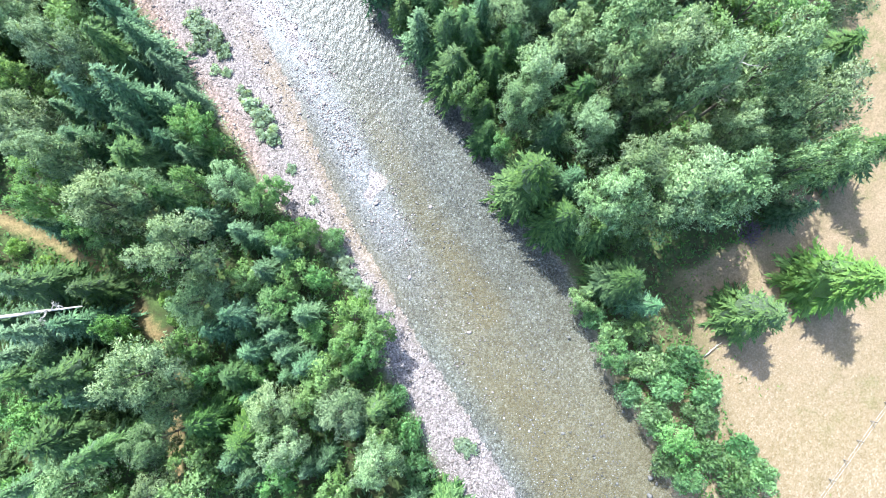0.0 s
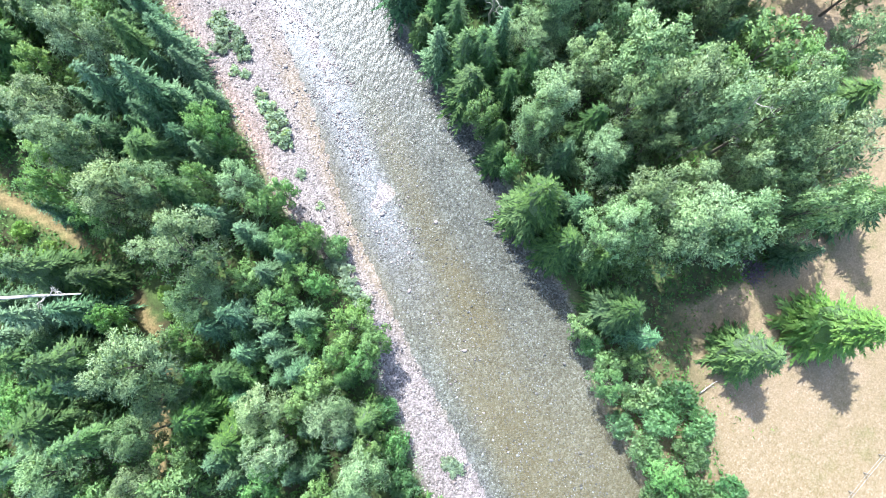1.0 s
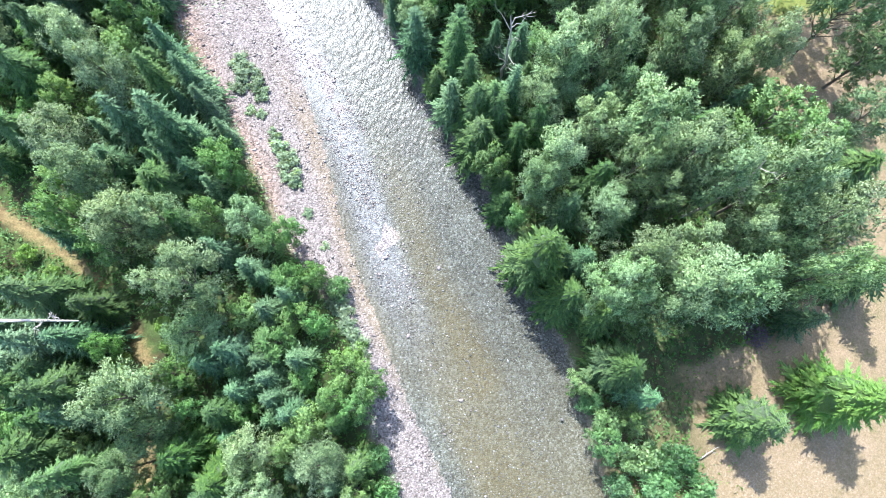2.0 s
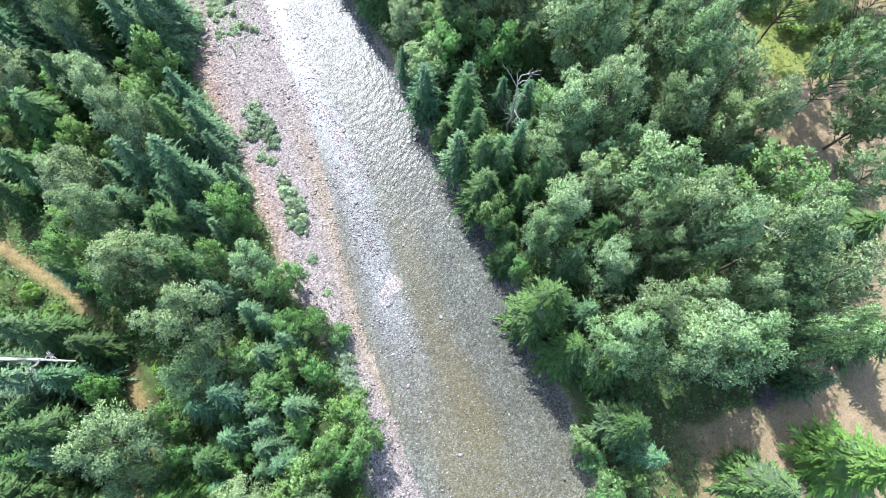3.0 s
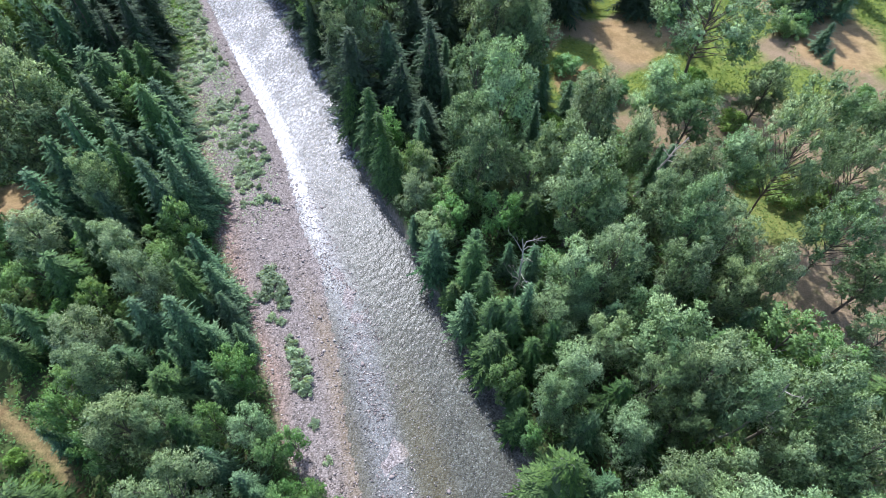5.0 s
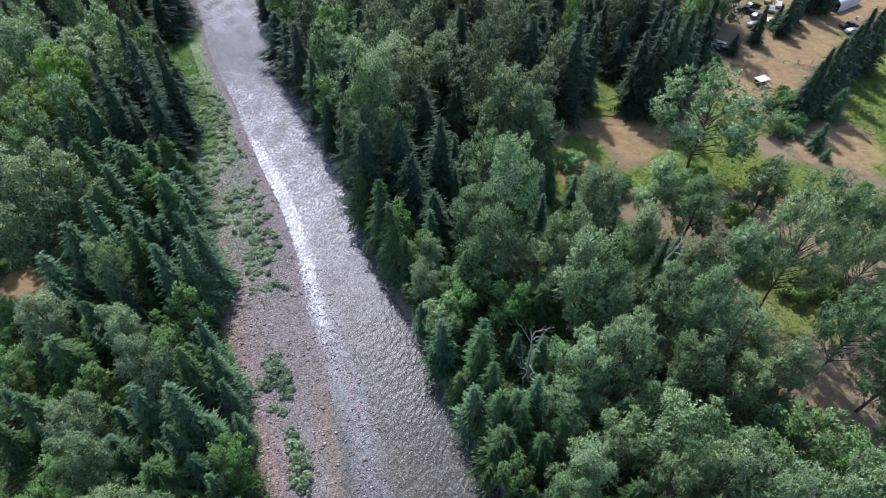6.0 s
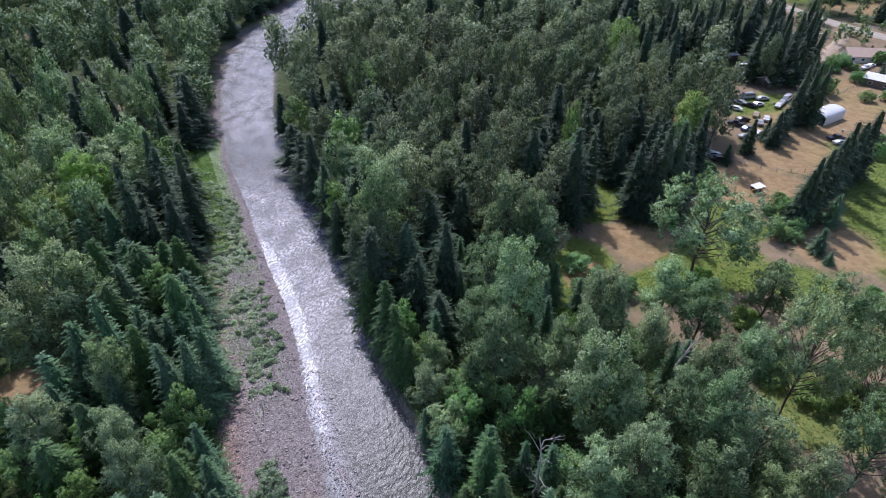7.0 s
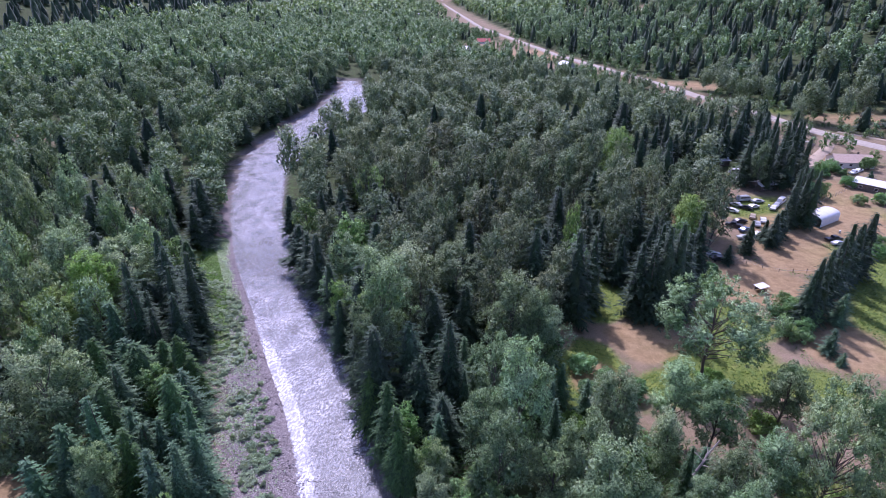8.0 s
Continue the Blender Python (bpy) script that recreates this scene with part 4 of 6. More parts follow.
plant("W", 57.4, 113.4, 3, 2.2)
plant("A", 58.2, 116.4, 4.151, 2.4)
plant("W", 9.9, 93.6, 4, 3.2)
plant("W", 10.7, 86.9, 3, 2.2)
plant("W", 14.0, 91.3, 3, 2.2)
plant("W", 18.9, 87.6, 4, 3.0)
plant("W", 14.4, 84.0, 4, 3.2)
plant("S", 67.3, 121.8, 8.286, 3.4)
plant("S", 60.8, 109.4, 6.516, 2.6)
plant("S", 61.8, 105.6, 3.35, 1.4)
plant("W", 40.7, 131.7, 4, 3.5)
plant("W", 65.2, 93.7, 4, 2.8)
plant("W", 62.6, 90.5, 3, 2.3)
plant("W", 65.8, 89.0, 4, 2.7)
plant("W", 58.6, 80.2, 4, 3.0)
plant("Y", 46.2, 66.2, 4, 3.1)
plant("Y", 51.6, 67.2, 4, 3.7)
plant("Y", 40.7, 70.3, 4, 3.2)
plant("Y", 56.9, 64.6, 4, 3.1)
plant("P", -58.3, 44.1, 9.902, 3.0)
plant("P", -50.3, 34.9, 12.89, 3.4)
plant("S", -48.6, 44.2, 16.73, 3.7)
plant("S", -46.6, 46.0, 11.63, 3.6)
plant("A", -44.5, 40.9, 11.34, 3.1)
plant("S", -39.7, 36.6, 11.65, 2.7)
plant("C", -40.8, 34.2, 9.082, 2.5)
plant("S", -36.1, 32.7, 11.64, 2.8)
plant("S", -54.3, 53.0, 12.74, 3.6)
plant("S", -49.1, 53.7, 16.92, 3.5)
plant("S", -46.4, 50.5, 14.92, 3.4)
plant("S", -65.6, 47.6, 14.38, 5.0)
plant("S", -60.6, 48.6, 19.75, 3.7)
plant("S", -65.8, 41.9, 13.73, 4.3)
plant("P", -62.8, 34.4, 12.42, 4.0)
plant("D", -55.6, 36.0, 12.53, 2.8)
plant("D", -57.7, 30.9, 10.81, 3.6)
plant("D", -55.2, 47.7, 15.53, 3.2)
plant("S", -56.0, 41.8, 11.08, 2.9)
plant("S", -38.3, 48.5, 2.639, 0.1)
plant("L", -92.0, 84.0, 19.89, 6.5)
plant("L", -93.5, 75.2, 15.66, 7.2)
plant("P", -93.2, 94.0, 19.42, 7.5)
plant("P", -74.5, 54.5, 21.95, 6.7)
plant("P", -70.3, 56.0, 15.85, 5.6)
plant("P", -75.0, 47.7, 18.36, 5.5)
plant("s", -79.9, 91.9, 20.88, 4.2)
plant("s", -73.8, 85.0, 20.42, 3.5)
plant("s", -73.1, 90.0, 21.98, 3.4)
plant("s", -70.5, 80.7, 16.8, 3.9)
plant("s", -84.4, 96.2, 22.65, 4.1)
plant("D", -74.8, 64.6, 16.7, 4.2)
plant("D", -70.0, 68.1, 13.71, 5.5)
plant("D", -55.9, 58.6, 16.34, 4.1)
plant("S", -60.5, 54.4, 12.55, 3.7)
plant("D", -64.1, 71.6, 13.8, 3.4)
plant("P", -57.6, 44.1, 14.63, 3.5)
plant("S", -56.2, 52.0, 12.45, 4.4)
plant("S", -46.7, 46.8, 15.76, 3.7)
plant("S", -80.3, 75.4, 16.74, 4.8)
plant("S", -85.0, 72.7, 14.35, 5.1)
plant("s", -77.4, 78.2, 21.01, 4.2)
plant("S", -53.5, 55.7, 11.13, 3.2)
plant("D", -65.2, 55.3, 15.67, 4.3)
plant("S", -67.6, 60.8, 15.09, 4.0)
plant("A", -66.0, 66.1, 10.09, 3.9)
plant("P", -103.6, 89.3, 21.99, 6.6)
plant("S", -90.6, 72.0, 13.91, 4.5)
plant("D", -84.2, 104.8, 16.14, 3.9)
plant("s", -84.0, 85.1, 20.64, 3.8)
plant("q", -27.5, 180.6, 22, 8.8)
plant("q", -16.1, 216.7, 22, 11.3)
plant("q", -2.0, 192.2, 22, 9.0)
plant("q", -17.2, 134.5, 22, 6.8)
plant("q", -5.5, 138.8, 22, 7.3)
plant("q", 18.6, 157.9, 24, 7.9)
plant("q", 28.4, 165.6, 22, 7.2)
plant("q", 45.3, 174.0, 22, 10.2)
plant("L", 40.8, 158.9, 14.97, 7.2)
plant("L", 22.8, 206.2, 22.8, 6.9)
plant("q", 11.6, 226.5, 22, 10.3)
plant("q", -29.7, 288.0, 22, 14.6)
plant("q", -28.6, 154.5, 22, 7.7)
plant("q", -5.3, 253.7, 22, 11.6)
plant("q", -49.5, 180.2, 20, 8.9)
plant("q", -46.1, 133.8, 20, 7.0)
plant("q", -35.6, 140.0, 20, 7.2)
plant("q", -72.5, 179.7, 18, 8.1)
plant("L", -58.7, 163.6, 16.34, 6.4)
plant("q", -69.0, 225.4, 20, 9.7)
plant("q", -70.8, 150.4, 18, 6.3)
plant("q", -45.1, 218.0, 21, 10.4)
plant("q", -55.9, 123.0, 18, 5.3)
plant("p", -45.3, 107.5, 19, 5.3)
plant("q", -35.8, 117.4, 20, 6.3)
plant("q", -26.9, 116.0, 20, 5.7)
plant("s", 2.9, 140.1, 23.33, 4.9)
plant("s", -1.8, 113.3, 22.68, 4.9)
plant("s", 7.6, 111.2, 23.98, 4.7)
plant("s", -10.4, 116.5, 17.56, 4.6)
plant("s", -16.6, 111.8, 24.18, 4.8)
plant("s", -6.4, 102.9, 15.99, 4.1)
plant("s", -11.3, 102.3, 14.05, 3.5)
plant("A", 6.9, 132.2, 19.61, 2.8)
plant("s", -18.8, 102.6, 13.4, 4.5)
plant("s", -53.1, 109.9, 18.47, 4.5)
plant("s", -45.8, 99.4, 16.56, 3.6)
plant("s", -40.1, 90.7, 12.93, 3.5)
plant("s", -36.5, 93.7, 19.87, 4.3)
plant("s", -51.0, 116.2, 16.01, 4.8)
plant("C", 21.0, 3.0, 13, 3.6)
plant("S", 24.1, 0.0, 11, 2.4)
plant("A", 23.9, -2.7, 6, 2.2)
plant("A", 21.1, -5.8, 6, 2.5)
plant("W", 21.5, -3.4, 4, 2.0)
plant("W", 25.3, -6.9, 5, 2.6)
plant("W", 27.5, -10.1, 5, 2.6)
plant("W", 29.7, -6.8, 5, 2.6)
plant("W", 32.4, -10.2, 4.5, 2.6)
plant("W", 26.1, -13.5, 4.5, 2.4)
plant("A", 27.9, -15.9, 6, 3.0)
plant("W", 27.6, -18.8, 4, 2.3)
plant("W", 31.7, -13.6, 4, 2.4)
plant("W", 32.8, -18.2, 4, 2.4)
plant("W", 35.2, -20.8, 4.5, 2.8)
plant("W", 38.4, -20.9, 4, 2.6)
plant("W", 29.9, -20.8, 4, 2.2)
plant("W", 36.8, -17.7, 3.5, 2.0)
plant("W", 23.4, -10.9, 3.5, 1.8)
plant("W", 19.4, -1.3, 3.5, 1.8)
plant("A", 17.9, 0.8, 6, 2.0)
plant("e", 37.2, -1.2, 11.2, 3.6)
plant("E", 47.3, 2.7, 13.5, 4.4)
plant("P", -0.0, 87.6, 20, 4.6)
plant("P", 42.8, 84.1, 14, 3.2)
plant("s", 70.9, 134.5, 21, 3.2)
plant("s", 66.4, 127.7, 20, 3.4)
plant("s", 62.6, 123.1, 19, 3.2)
plant("s", 59.8, 120.3, 18, 3.2)
plant("s", 58.8, 119.6, 15, 3.0)
plant("q", -25.8, 131.6, 22, 4.6)
plant("q", -11.3, 151.8, 22, 5.0)
plant("W", 115.0, 251.9, 5, 3.0)
plant("W", 104.6, 238.0, 5, 3.0)
plant("q", 167.5, 348.4, 20, 7.0)
plant("q", 125.6, 323.0, 16, 5.0)
plant("w", -33.0, 39.0, 0.99, 1.7)
plant("w", -31.6, 37.3, 1.1, 1.9)
plant("w", -30.4, 36.1, 0.99, 1.7)
plant("w", -29.1, 34.7, 0.88, 1.4)
plant("w", -32.2, 35.5, 0.88, 1.6)
plant("w", -30.0, 31.9, 0.55, 0.96)
plant("w", -28.5, 31.6, 0.55, 0.84)
plant("w", -26.0, 28.9, 0.83, 1.1)
plant("w", -24.9, 26.8, 1.1, 1.6)
plant("w", -23.5, 25.3, 1.2, 1.7)
plant("w", -22.6, 23.2, 1.1, 1.6)
plant("w", -21.8, 22.2, 0.88, 1.1)
plant("w", -19.5, 18.3, 0.5, 0.84)
plant("w", -16.6, 14.2, 0.44, 0.72)
plant("w", 2.4, -17.1, 0.66, 1.1)
plant("w", 3.4, -17.7, 0.83, 1.3)
plant("w", -12.7, 5.3, 1.1, 1.7)
plant("w", -11.2, 3.6, 0.99, 1.6)
plant("w", -9.9, 2.1, 0.88, 1.3)
plant("w", -13.5, 6.8, 1.1, 1.7)
plant("W", 44.3, 142.4, 3.5, 3.0)
plant("A", 57.5, 121.2, 6, 2.6)
plant("A", 52.7, 113.3, 5.5, 2.4)
plant("W", 62.3, 124.5, 4, 2.6)
plant("W", 98.0, 172.0, 3.5, 3.0)
plant("W", 114.0, 232.0, 3.5, 3.0)
plant("W", 108.0, 240.0, 3.5, 3.0)
plant("W", 117.0, 244.0, 3, 2.6)
plant("A", 136.0, 262.0, 6, 3.0)
plant("W", 100.0, 150.0, 3.5, 3.0)
plant("W", 82.0, 112.0, 3, 2.4)
plant("W", 78.0, 104.0, 3, 2.4)
plant("s", 37.1, 238.3, 19.1, 4.0)
plant("s", 40.4, 231.7, 19.6, 4.1)
plant("s", 45.4, 238.2, 23.7, 3.5)
plant("s", 48.6, 232.5, 16.9, 4.4)
plant("s", 53.5, 238.2, 20, 3.8)
plant("s", 56.8, 234.1, 26.4, 3.9)
plant("s", 62.2, 241.5, 25.8, 4.1)
plant("s", 66.1, 240.6, 22.1, 3.5)
plant("s", 44.9, 248.2, 22.1, 4.5)
plant("s", 54.3, 248.3, 21.8, 4.3)
plant("s", 65.9, 254.0, 23.3, 3.3)
plant("s", 72.0, 250.0, 21.4, 3.9)
plant("s", 51.2, 258.4, 18.9, 3.3)
plant("s", 62.5, 260.5, 24.2, 3.9)
plant("s", 74.6, 266.6, 22.8, 4.5)
plant("s", 81.2, 264.1, 21.9, 4.6)
plant("s", 72.9, 221.4, 19.8, 4.4)
plant("s", 78.0, 226.5, 21.1, 4.8)
plant("s", 79.4, 217.3, 25.3, 3.6)
plant("s", 84.5, 222.3, 18.7, 3.7)
plant("s", 87.0, 218.8, 27.1, 4.3)
plant("s", 92.2, 226.5, 22.8, 3.9)
plant("s", 93.3, 222.6, 20.1, 4.0)
plant("s", 83.7, 239.3, 20.2, 4.1)
plant("s", 91.1, 239.2, 22.4, 4.8)
plant("s", 97.3, 241.9, 22.5, 4.6)
plant("s", 82.5, 247.0, 24.1, 4.7)
plant("s", 91.4, 253.7, 22.4, 3.5)
plant("s", 100.1, 257.0, 23.2, 4.6)
plant("s", 75.5, 180.4, 20, 3.2)
plant("s", 79.4, 183.0, 20, 3.2)
plant("s", 81.1, 180.6, 20, 3.2)
plant("s", 79.4, 186.8, 20, 3.2)
plant("s", 57.5, 157.6, 10.8, 2.8)
plant("s", 65.8, 163.9, 11, 3.0)
plant("s", 71.2, 173.3, 9.4, 2.8)
plant("s", 69.0, 169.5, 10.1, 2.8)
plant("s", 50.4, 149.7, 5.8, 2.0)
plant("s", 65.2, 168.3, 7.3, 2.2)
plant("q", 46.8, 156.3, 25, 6.2)
plant("a", 39.9, 149.7, 18, 4.4)
plant("q", 45.7, 166.6, 22, 5.0)
plant("q", 76.1, 215.4, 18, 4.4)
plant("q", 30.3, 177.4, 20, 5.0)
plant("q", 33.9, 180.5, 19, 4.6)
plant("q", 18.4, 144.8, 23, 4.8)
plant("a", 23.3, 197.7, 24, 4.6)
plant("s", 22.0, 117.3, 19.7, 4.0)
plant("s", 24.4, 116.3, 19.5, 4.2)
plant("s", 27.0, 116.8, 24.3, 4.4)
plant("s", 29.7, 117.8, 24.9, 4.4)
plant("s", 32.1, 120.3, 18.8, 4.0)
plant("s", 26.3, 120.9, 23, 4.0)
plant("s", 39.3, 138.8, 20, 3.8)
plant("s", 34.8, 129.5, 17.5, 3.6)
plant("s", 11.5, 117.3, 20.8, 3.8)
plant("s", 8.2, 118.7, 20.8, 4.0)
plant("a", 7.9, 124.2, 15, 3.6)
plant("s", 74.6, 141.4, 16.9, 3.8)
plant("s", 78.2, 144.6, 17.1, 4.0)
plant("s", 81.7, 147.8, 19, 4.0)
plant("W", 100.8, 233.7, 5.6, 3.4)
plant("W", 108.1, 242.5, 6.4, 3.6)
plant("W", 113.5, 245.8, 5.6, 3.2)
plant("W", 130.2, 252.9, 6.4, 3.6)
plant("s", 119.9, 229.1, 6.6, 2.8)
plant("W", 112.5, 227.7, 4.8, 3.2)
plant("W", 108.2, 208.4, 4, 3.0)
plant("W", 116.1, 209.9, 4.8, 3.4)
plant("W", 101.3, 247.4, 8, 3.6)
plant("W", 96.9, 212.0, 7.2, 3.4)
plant("W", 91.8, 211.0, 7.2, 3.4)
plant("W", 93.8, 162.1, 4.8, 3.4)
plant("W", 58.9, 123.6, 5.6, 3.4)
plant("W", 57.6, 127.1, 4.8, 3.0)
plant("W", 42.4, 136.9, 3, 2.4)
plant("W", 55.4, 124.1, 3, 2.6)
plant("Y", -53.7, 7.9, 2.4, 1.3)
plant("Y", -49.6, 5.7, 2.4, 1.4)
plant("Y", -45.5, 2.8, 2.4, 1.4)
plant("Y", -41.8, -0.1, 2.4, 1.4)
plant("Y", -38.5, -3.6, 2.4, 1.3)
plant("Y", -48.9, 10.7, 2.2, 1.2)
plant("Y", -32.6, -0.9, 2.4, 1.6)
plant("Y", -30.6, -6.5, 2.4, 1.5)
plant("Y", -37.5, -9.2, 2.6, 1.6)
plant("Y", -34.1, 1.3, 2.4, 1.3)
plant("Y", -51.3, 3.5, 2.4, 1.5)
plant("Y", -30.1, -10.6, 2.6, 1.6)
plant("Y", -37.5, -15.3, 2.6, 1.8)
plant("s", 3.7, 148.3, 15, 3.9)
plant("s", 6.2, 126.8, 14.2, 3.5)
plant("s", 2.6, 129.1, 17.3, 4.1)
plant("s", 14.5, 137.8, 17, 3.3)
plant("s", 10.9, 145.9, 16.1, 4.2)
plant("s", 19.3, 132.4, 14.5, 3.8)
plant("s", 32.0, 128.9, 16.7, 3.9)
plant("s", 30.1, 134.5, 18, 3.8)
plant("s", 26.1, 130.7, 21.2, 3.8)

# ---------------------------------------------------------------- the rest of the wood
CELLS = {}
for o in [o for o in scene.objects if o.type == "EMPTY" and "tree" in o.name]:
    k = o.children[-1]
    reach = max(abs(c[0]) for c in k.bound_box) * o.scale.x * 0.85
    CELLS.setdefault((int(o.location.x // 8), int(o.location.y // 8)), []).append((o.location.x, o.location.y, reach))
CELLS.setdefault((0, 5), []).append((4.1, 40.9, 3.0))


def free(x, y, own):
    """True where a crown of this reach has room; the place is then taken."""
    i, j = int(x // 8), int(y // 8)
    for u in range(i - 2, i + 3):
        for v in range(j - 2, j + 3):
            for a, b, c in CELLS.get((u, v), ()):
                if (a - x) ** 2 + (b - y) ** 2 < ((c + own) * 0.8) ** 2:
                    return False
    CELLS.setdefault((i, j), []).append((x, y, own))
    return True


def wooded(x, y):
    """Where the plan has wood."""
    g, b, dry, dirt, lush, *_ = masks(x, y)
    return (g < 0.05) & (b < 0.05) & (dry < 0.25) & (dirt < 0.3) & (lush < 0.4)


rng = random.Random(4)
g4 = np.random.default_rng(4)


def fill(x0, x1, y0, y1, tries, size, chooser):
    X, Y = g4.uniform(x0, x1, tries), g4.uniform(y0, y1, tries)
    ok = wooded(X, Y) & (X > -66 - 1.15 * np.maximum(Y, 0)) & (X < 66 + 0.5 * np.maximum(Y, 0))
    for k in (1.0, 1.07, 1.14, 1.21, 1.28):
        ok &= near_line(X * k, Y * k, TRAIL, 4.2, 0.2) < 0.5
    for x, y in zip(X[ok], Y[ok]):
        if free(x, y, size):
            chooser(float(x), float(y), size)


HEIGHTS = {"P": 17, "p": 21, "q": 21, "S": 12, "s": 15, "A": 8, "a": 14, "C": 11, "D": 12}


def left_wood(x, y, size):
    u, n = rng.random(), float(hash_noise(x, y, 30, 21))
    if float(bar(y)) - x < 10:
        key = "S" if u < 0.5 else ("A" if u < 0.7 else "D")
    elif size > 4:
        key = "P" if u < 0.35 + 0.5 * n else ("S" if u < 0.85 else "D")
    else:
        key = "S" if u < 0.4 else ("D" if u < 0.6 else "A")
    grow(key, x, y, size)


def grow(key, x, y, size):
    if math.hypot(x, y) > (70 if key == "P" else 90 if key == "A" else 105):
        key = {"P": "p", "S": "s", "C": "s", "D": "s", "A": "a"}.get(key, key)
        if key == "p" and x > float(wr(y)) + 9:
            key = "q"
    k = size / (4.8 if key in "Ppq" else 3.4)
    plant(key, x, y, HEIGHTS[key] * min(1.15, k ** 0.6) * rng.uniform(0.75, 1.15), size * rng.uniform(0.9, 1.15))


def right_wood(x, y, size):
    u, n = rng.random(), float(hash_noise(x, y, 26, 22))
    if x - float(wr(y)) < 8:
        key = "C" if u < 0.35 else ("A" if u < 0.55 else "S")
    elif size > 4:
        key = "P" if u < 0.7 + 0.25 * n else "S"
    else:
        key = "S" if u < 0.7 else ("A" if u < 0.8 else "D")
    grow(key, x, y, size)


fill(-100, 10, -40, 55, 1200, 3.0, left_wood)
fill(-100, 10, -40, 55, 1500, 1.8, left_wood)
fill(-170, -40, 50, 150, 1500, 4.8, left_wood)
fill(-170, -40, 50, 150, 1500, 3.0, left_wood)
fill(-20, 60, 14, 90, 700, 2.6, right_wood)
fill(-75, 45, 80, 200, 1500, 5.0, right_wood)
fill(-75, 45, 80, 200, 1500, 3.0, right_wood)


def far_round(seed, lobes, per, size, drop=0.0):
    """Rounded broadleaf crown: uneven lobes of foliage, each with leaf sprays standing out of it."""
    g = np.random.default_rng(100 + seed)
    pieces, P, D = [], [], []
    for k in range(lobes):
        u = (k + 0.5) / lobes
        zc = -0.7 + 1.45 * u if lobes > 1 else 0.0
        ang, R = k * 2.4 + g.uniform(-0.5, 0.5), (4.3 / lobes ** 0.3) * g.uniform(0.85, 1.15)
        dist = max(0.0, 3.9 * math.sqrt(max(0.05, 1 - (zc * 0.9) ** 2)) - R * 0.8) if lobes > 1 else 0.0
        c = np.array([math.cos(ang) * dist, math.sin(ang) * dist, 9.8 + zc * 6.6])
        sq = 1.0 if lobes > 1 else 1.9
        m = max(8, per // 3)
        e = unit(g.normal(0, 1, (m, 3)))
        pieces.append(kites(g, c + e * R * [1, 1, sq] * g.uniform(0.3, 0.7, (m, 1)), g.normal(0, 1, (m, 3)), R * 5.0 / m ** 0.5 * 0.5, R * 3.6 / m ** 0.5 * 0.5, 0.1, None, e + [0, 0, 0.5], 0.6, True))
        d = unit(g.normal(0, 1, (per, 3)) + [0, 0, 0.3])
        P.append(c + d * R * [1, 1, sq] * g.uniform(0.6, 1.0, (per, 1))), D.append(d)
    P, D = np.concatenate(P), np.concatenate(D)
    pieces.append(kites(g, P, D * 0.6 + g.normal(0, 0.5, P.shape) + [0, 0, 0.2], size, size * 0.62, 0.2, 0.9, D * 0.6 + unit(P - [0, 0, 8.5]) * 1.2, 0.85, True))
    v, f, n = merged(pieces)
    return v - [0, 0, drop], f, n


def far_spire(seed, levels, arms):
    g = np.random.default_rng(200 + seed)
    k = np.repeat(np.arange(levels), arms)
    t = 0.12 + 0.86 * (k + g.uniform(-0.3, 0.3, len(k))) / levels
    a = g.uniform(0, 6.28, len(k))
    d = np.stack([np.cos(a), np.sin(a), np.full(len(k), -0.35)], 1)
    reach = 4.4 * (1 - t) ** 0.65 + 0.5
    p = np.stack([0 * t, 0 * t, t * 20 + 0.6], 1)
    na, zs = (7, np.array([0.1, 0.35, 0.6, 0.8, 0.97])) if levels > 10 else (5, np.array([0.1, 0.5, 0.97]))
    aa = np.arange(na) * 2 * math.pi / na
    rr = (3.0 * (1 - zs) ** 0.6 + 0.05)[:, None] * (1 + g.normal(0, 0.15, (len(zs), na)))
    cv = np.stack([np.cos(aa) * rr, np.sin(aa) * rr, np.repeat(zs[:, None] * 20, na, 1)], -1).reshape(-1, 3)
    cn = unit(np.stack([np.cos(aa) + 0 * rr, np.sin(aa) + 0 * rr, 0 * rr + 0.4], -1).reshape(-1, 3))
    cf = np.array([t for i in range(len(zs) - 1) for j in range(na) for t in ((i * na + j, i * na + (j + 1) % na, (i + 1) * na + j), (i * na + (j + 1) % na, (i + 1) * na + (j + 1) % na, (i + 1) * na + j))])
    return merged([(cv, cf, cn), kites(g, p, d, reach * 1.1, reach * 0.62, 0.05, 0.3, d * [1, 1, 0] + [0, 0, 0.55], 0.75, True)])


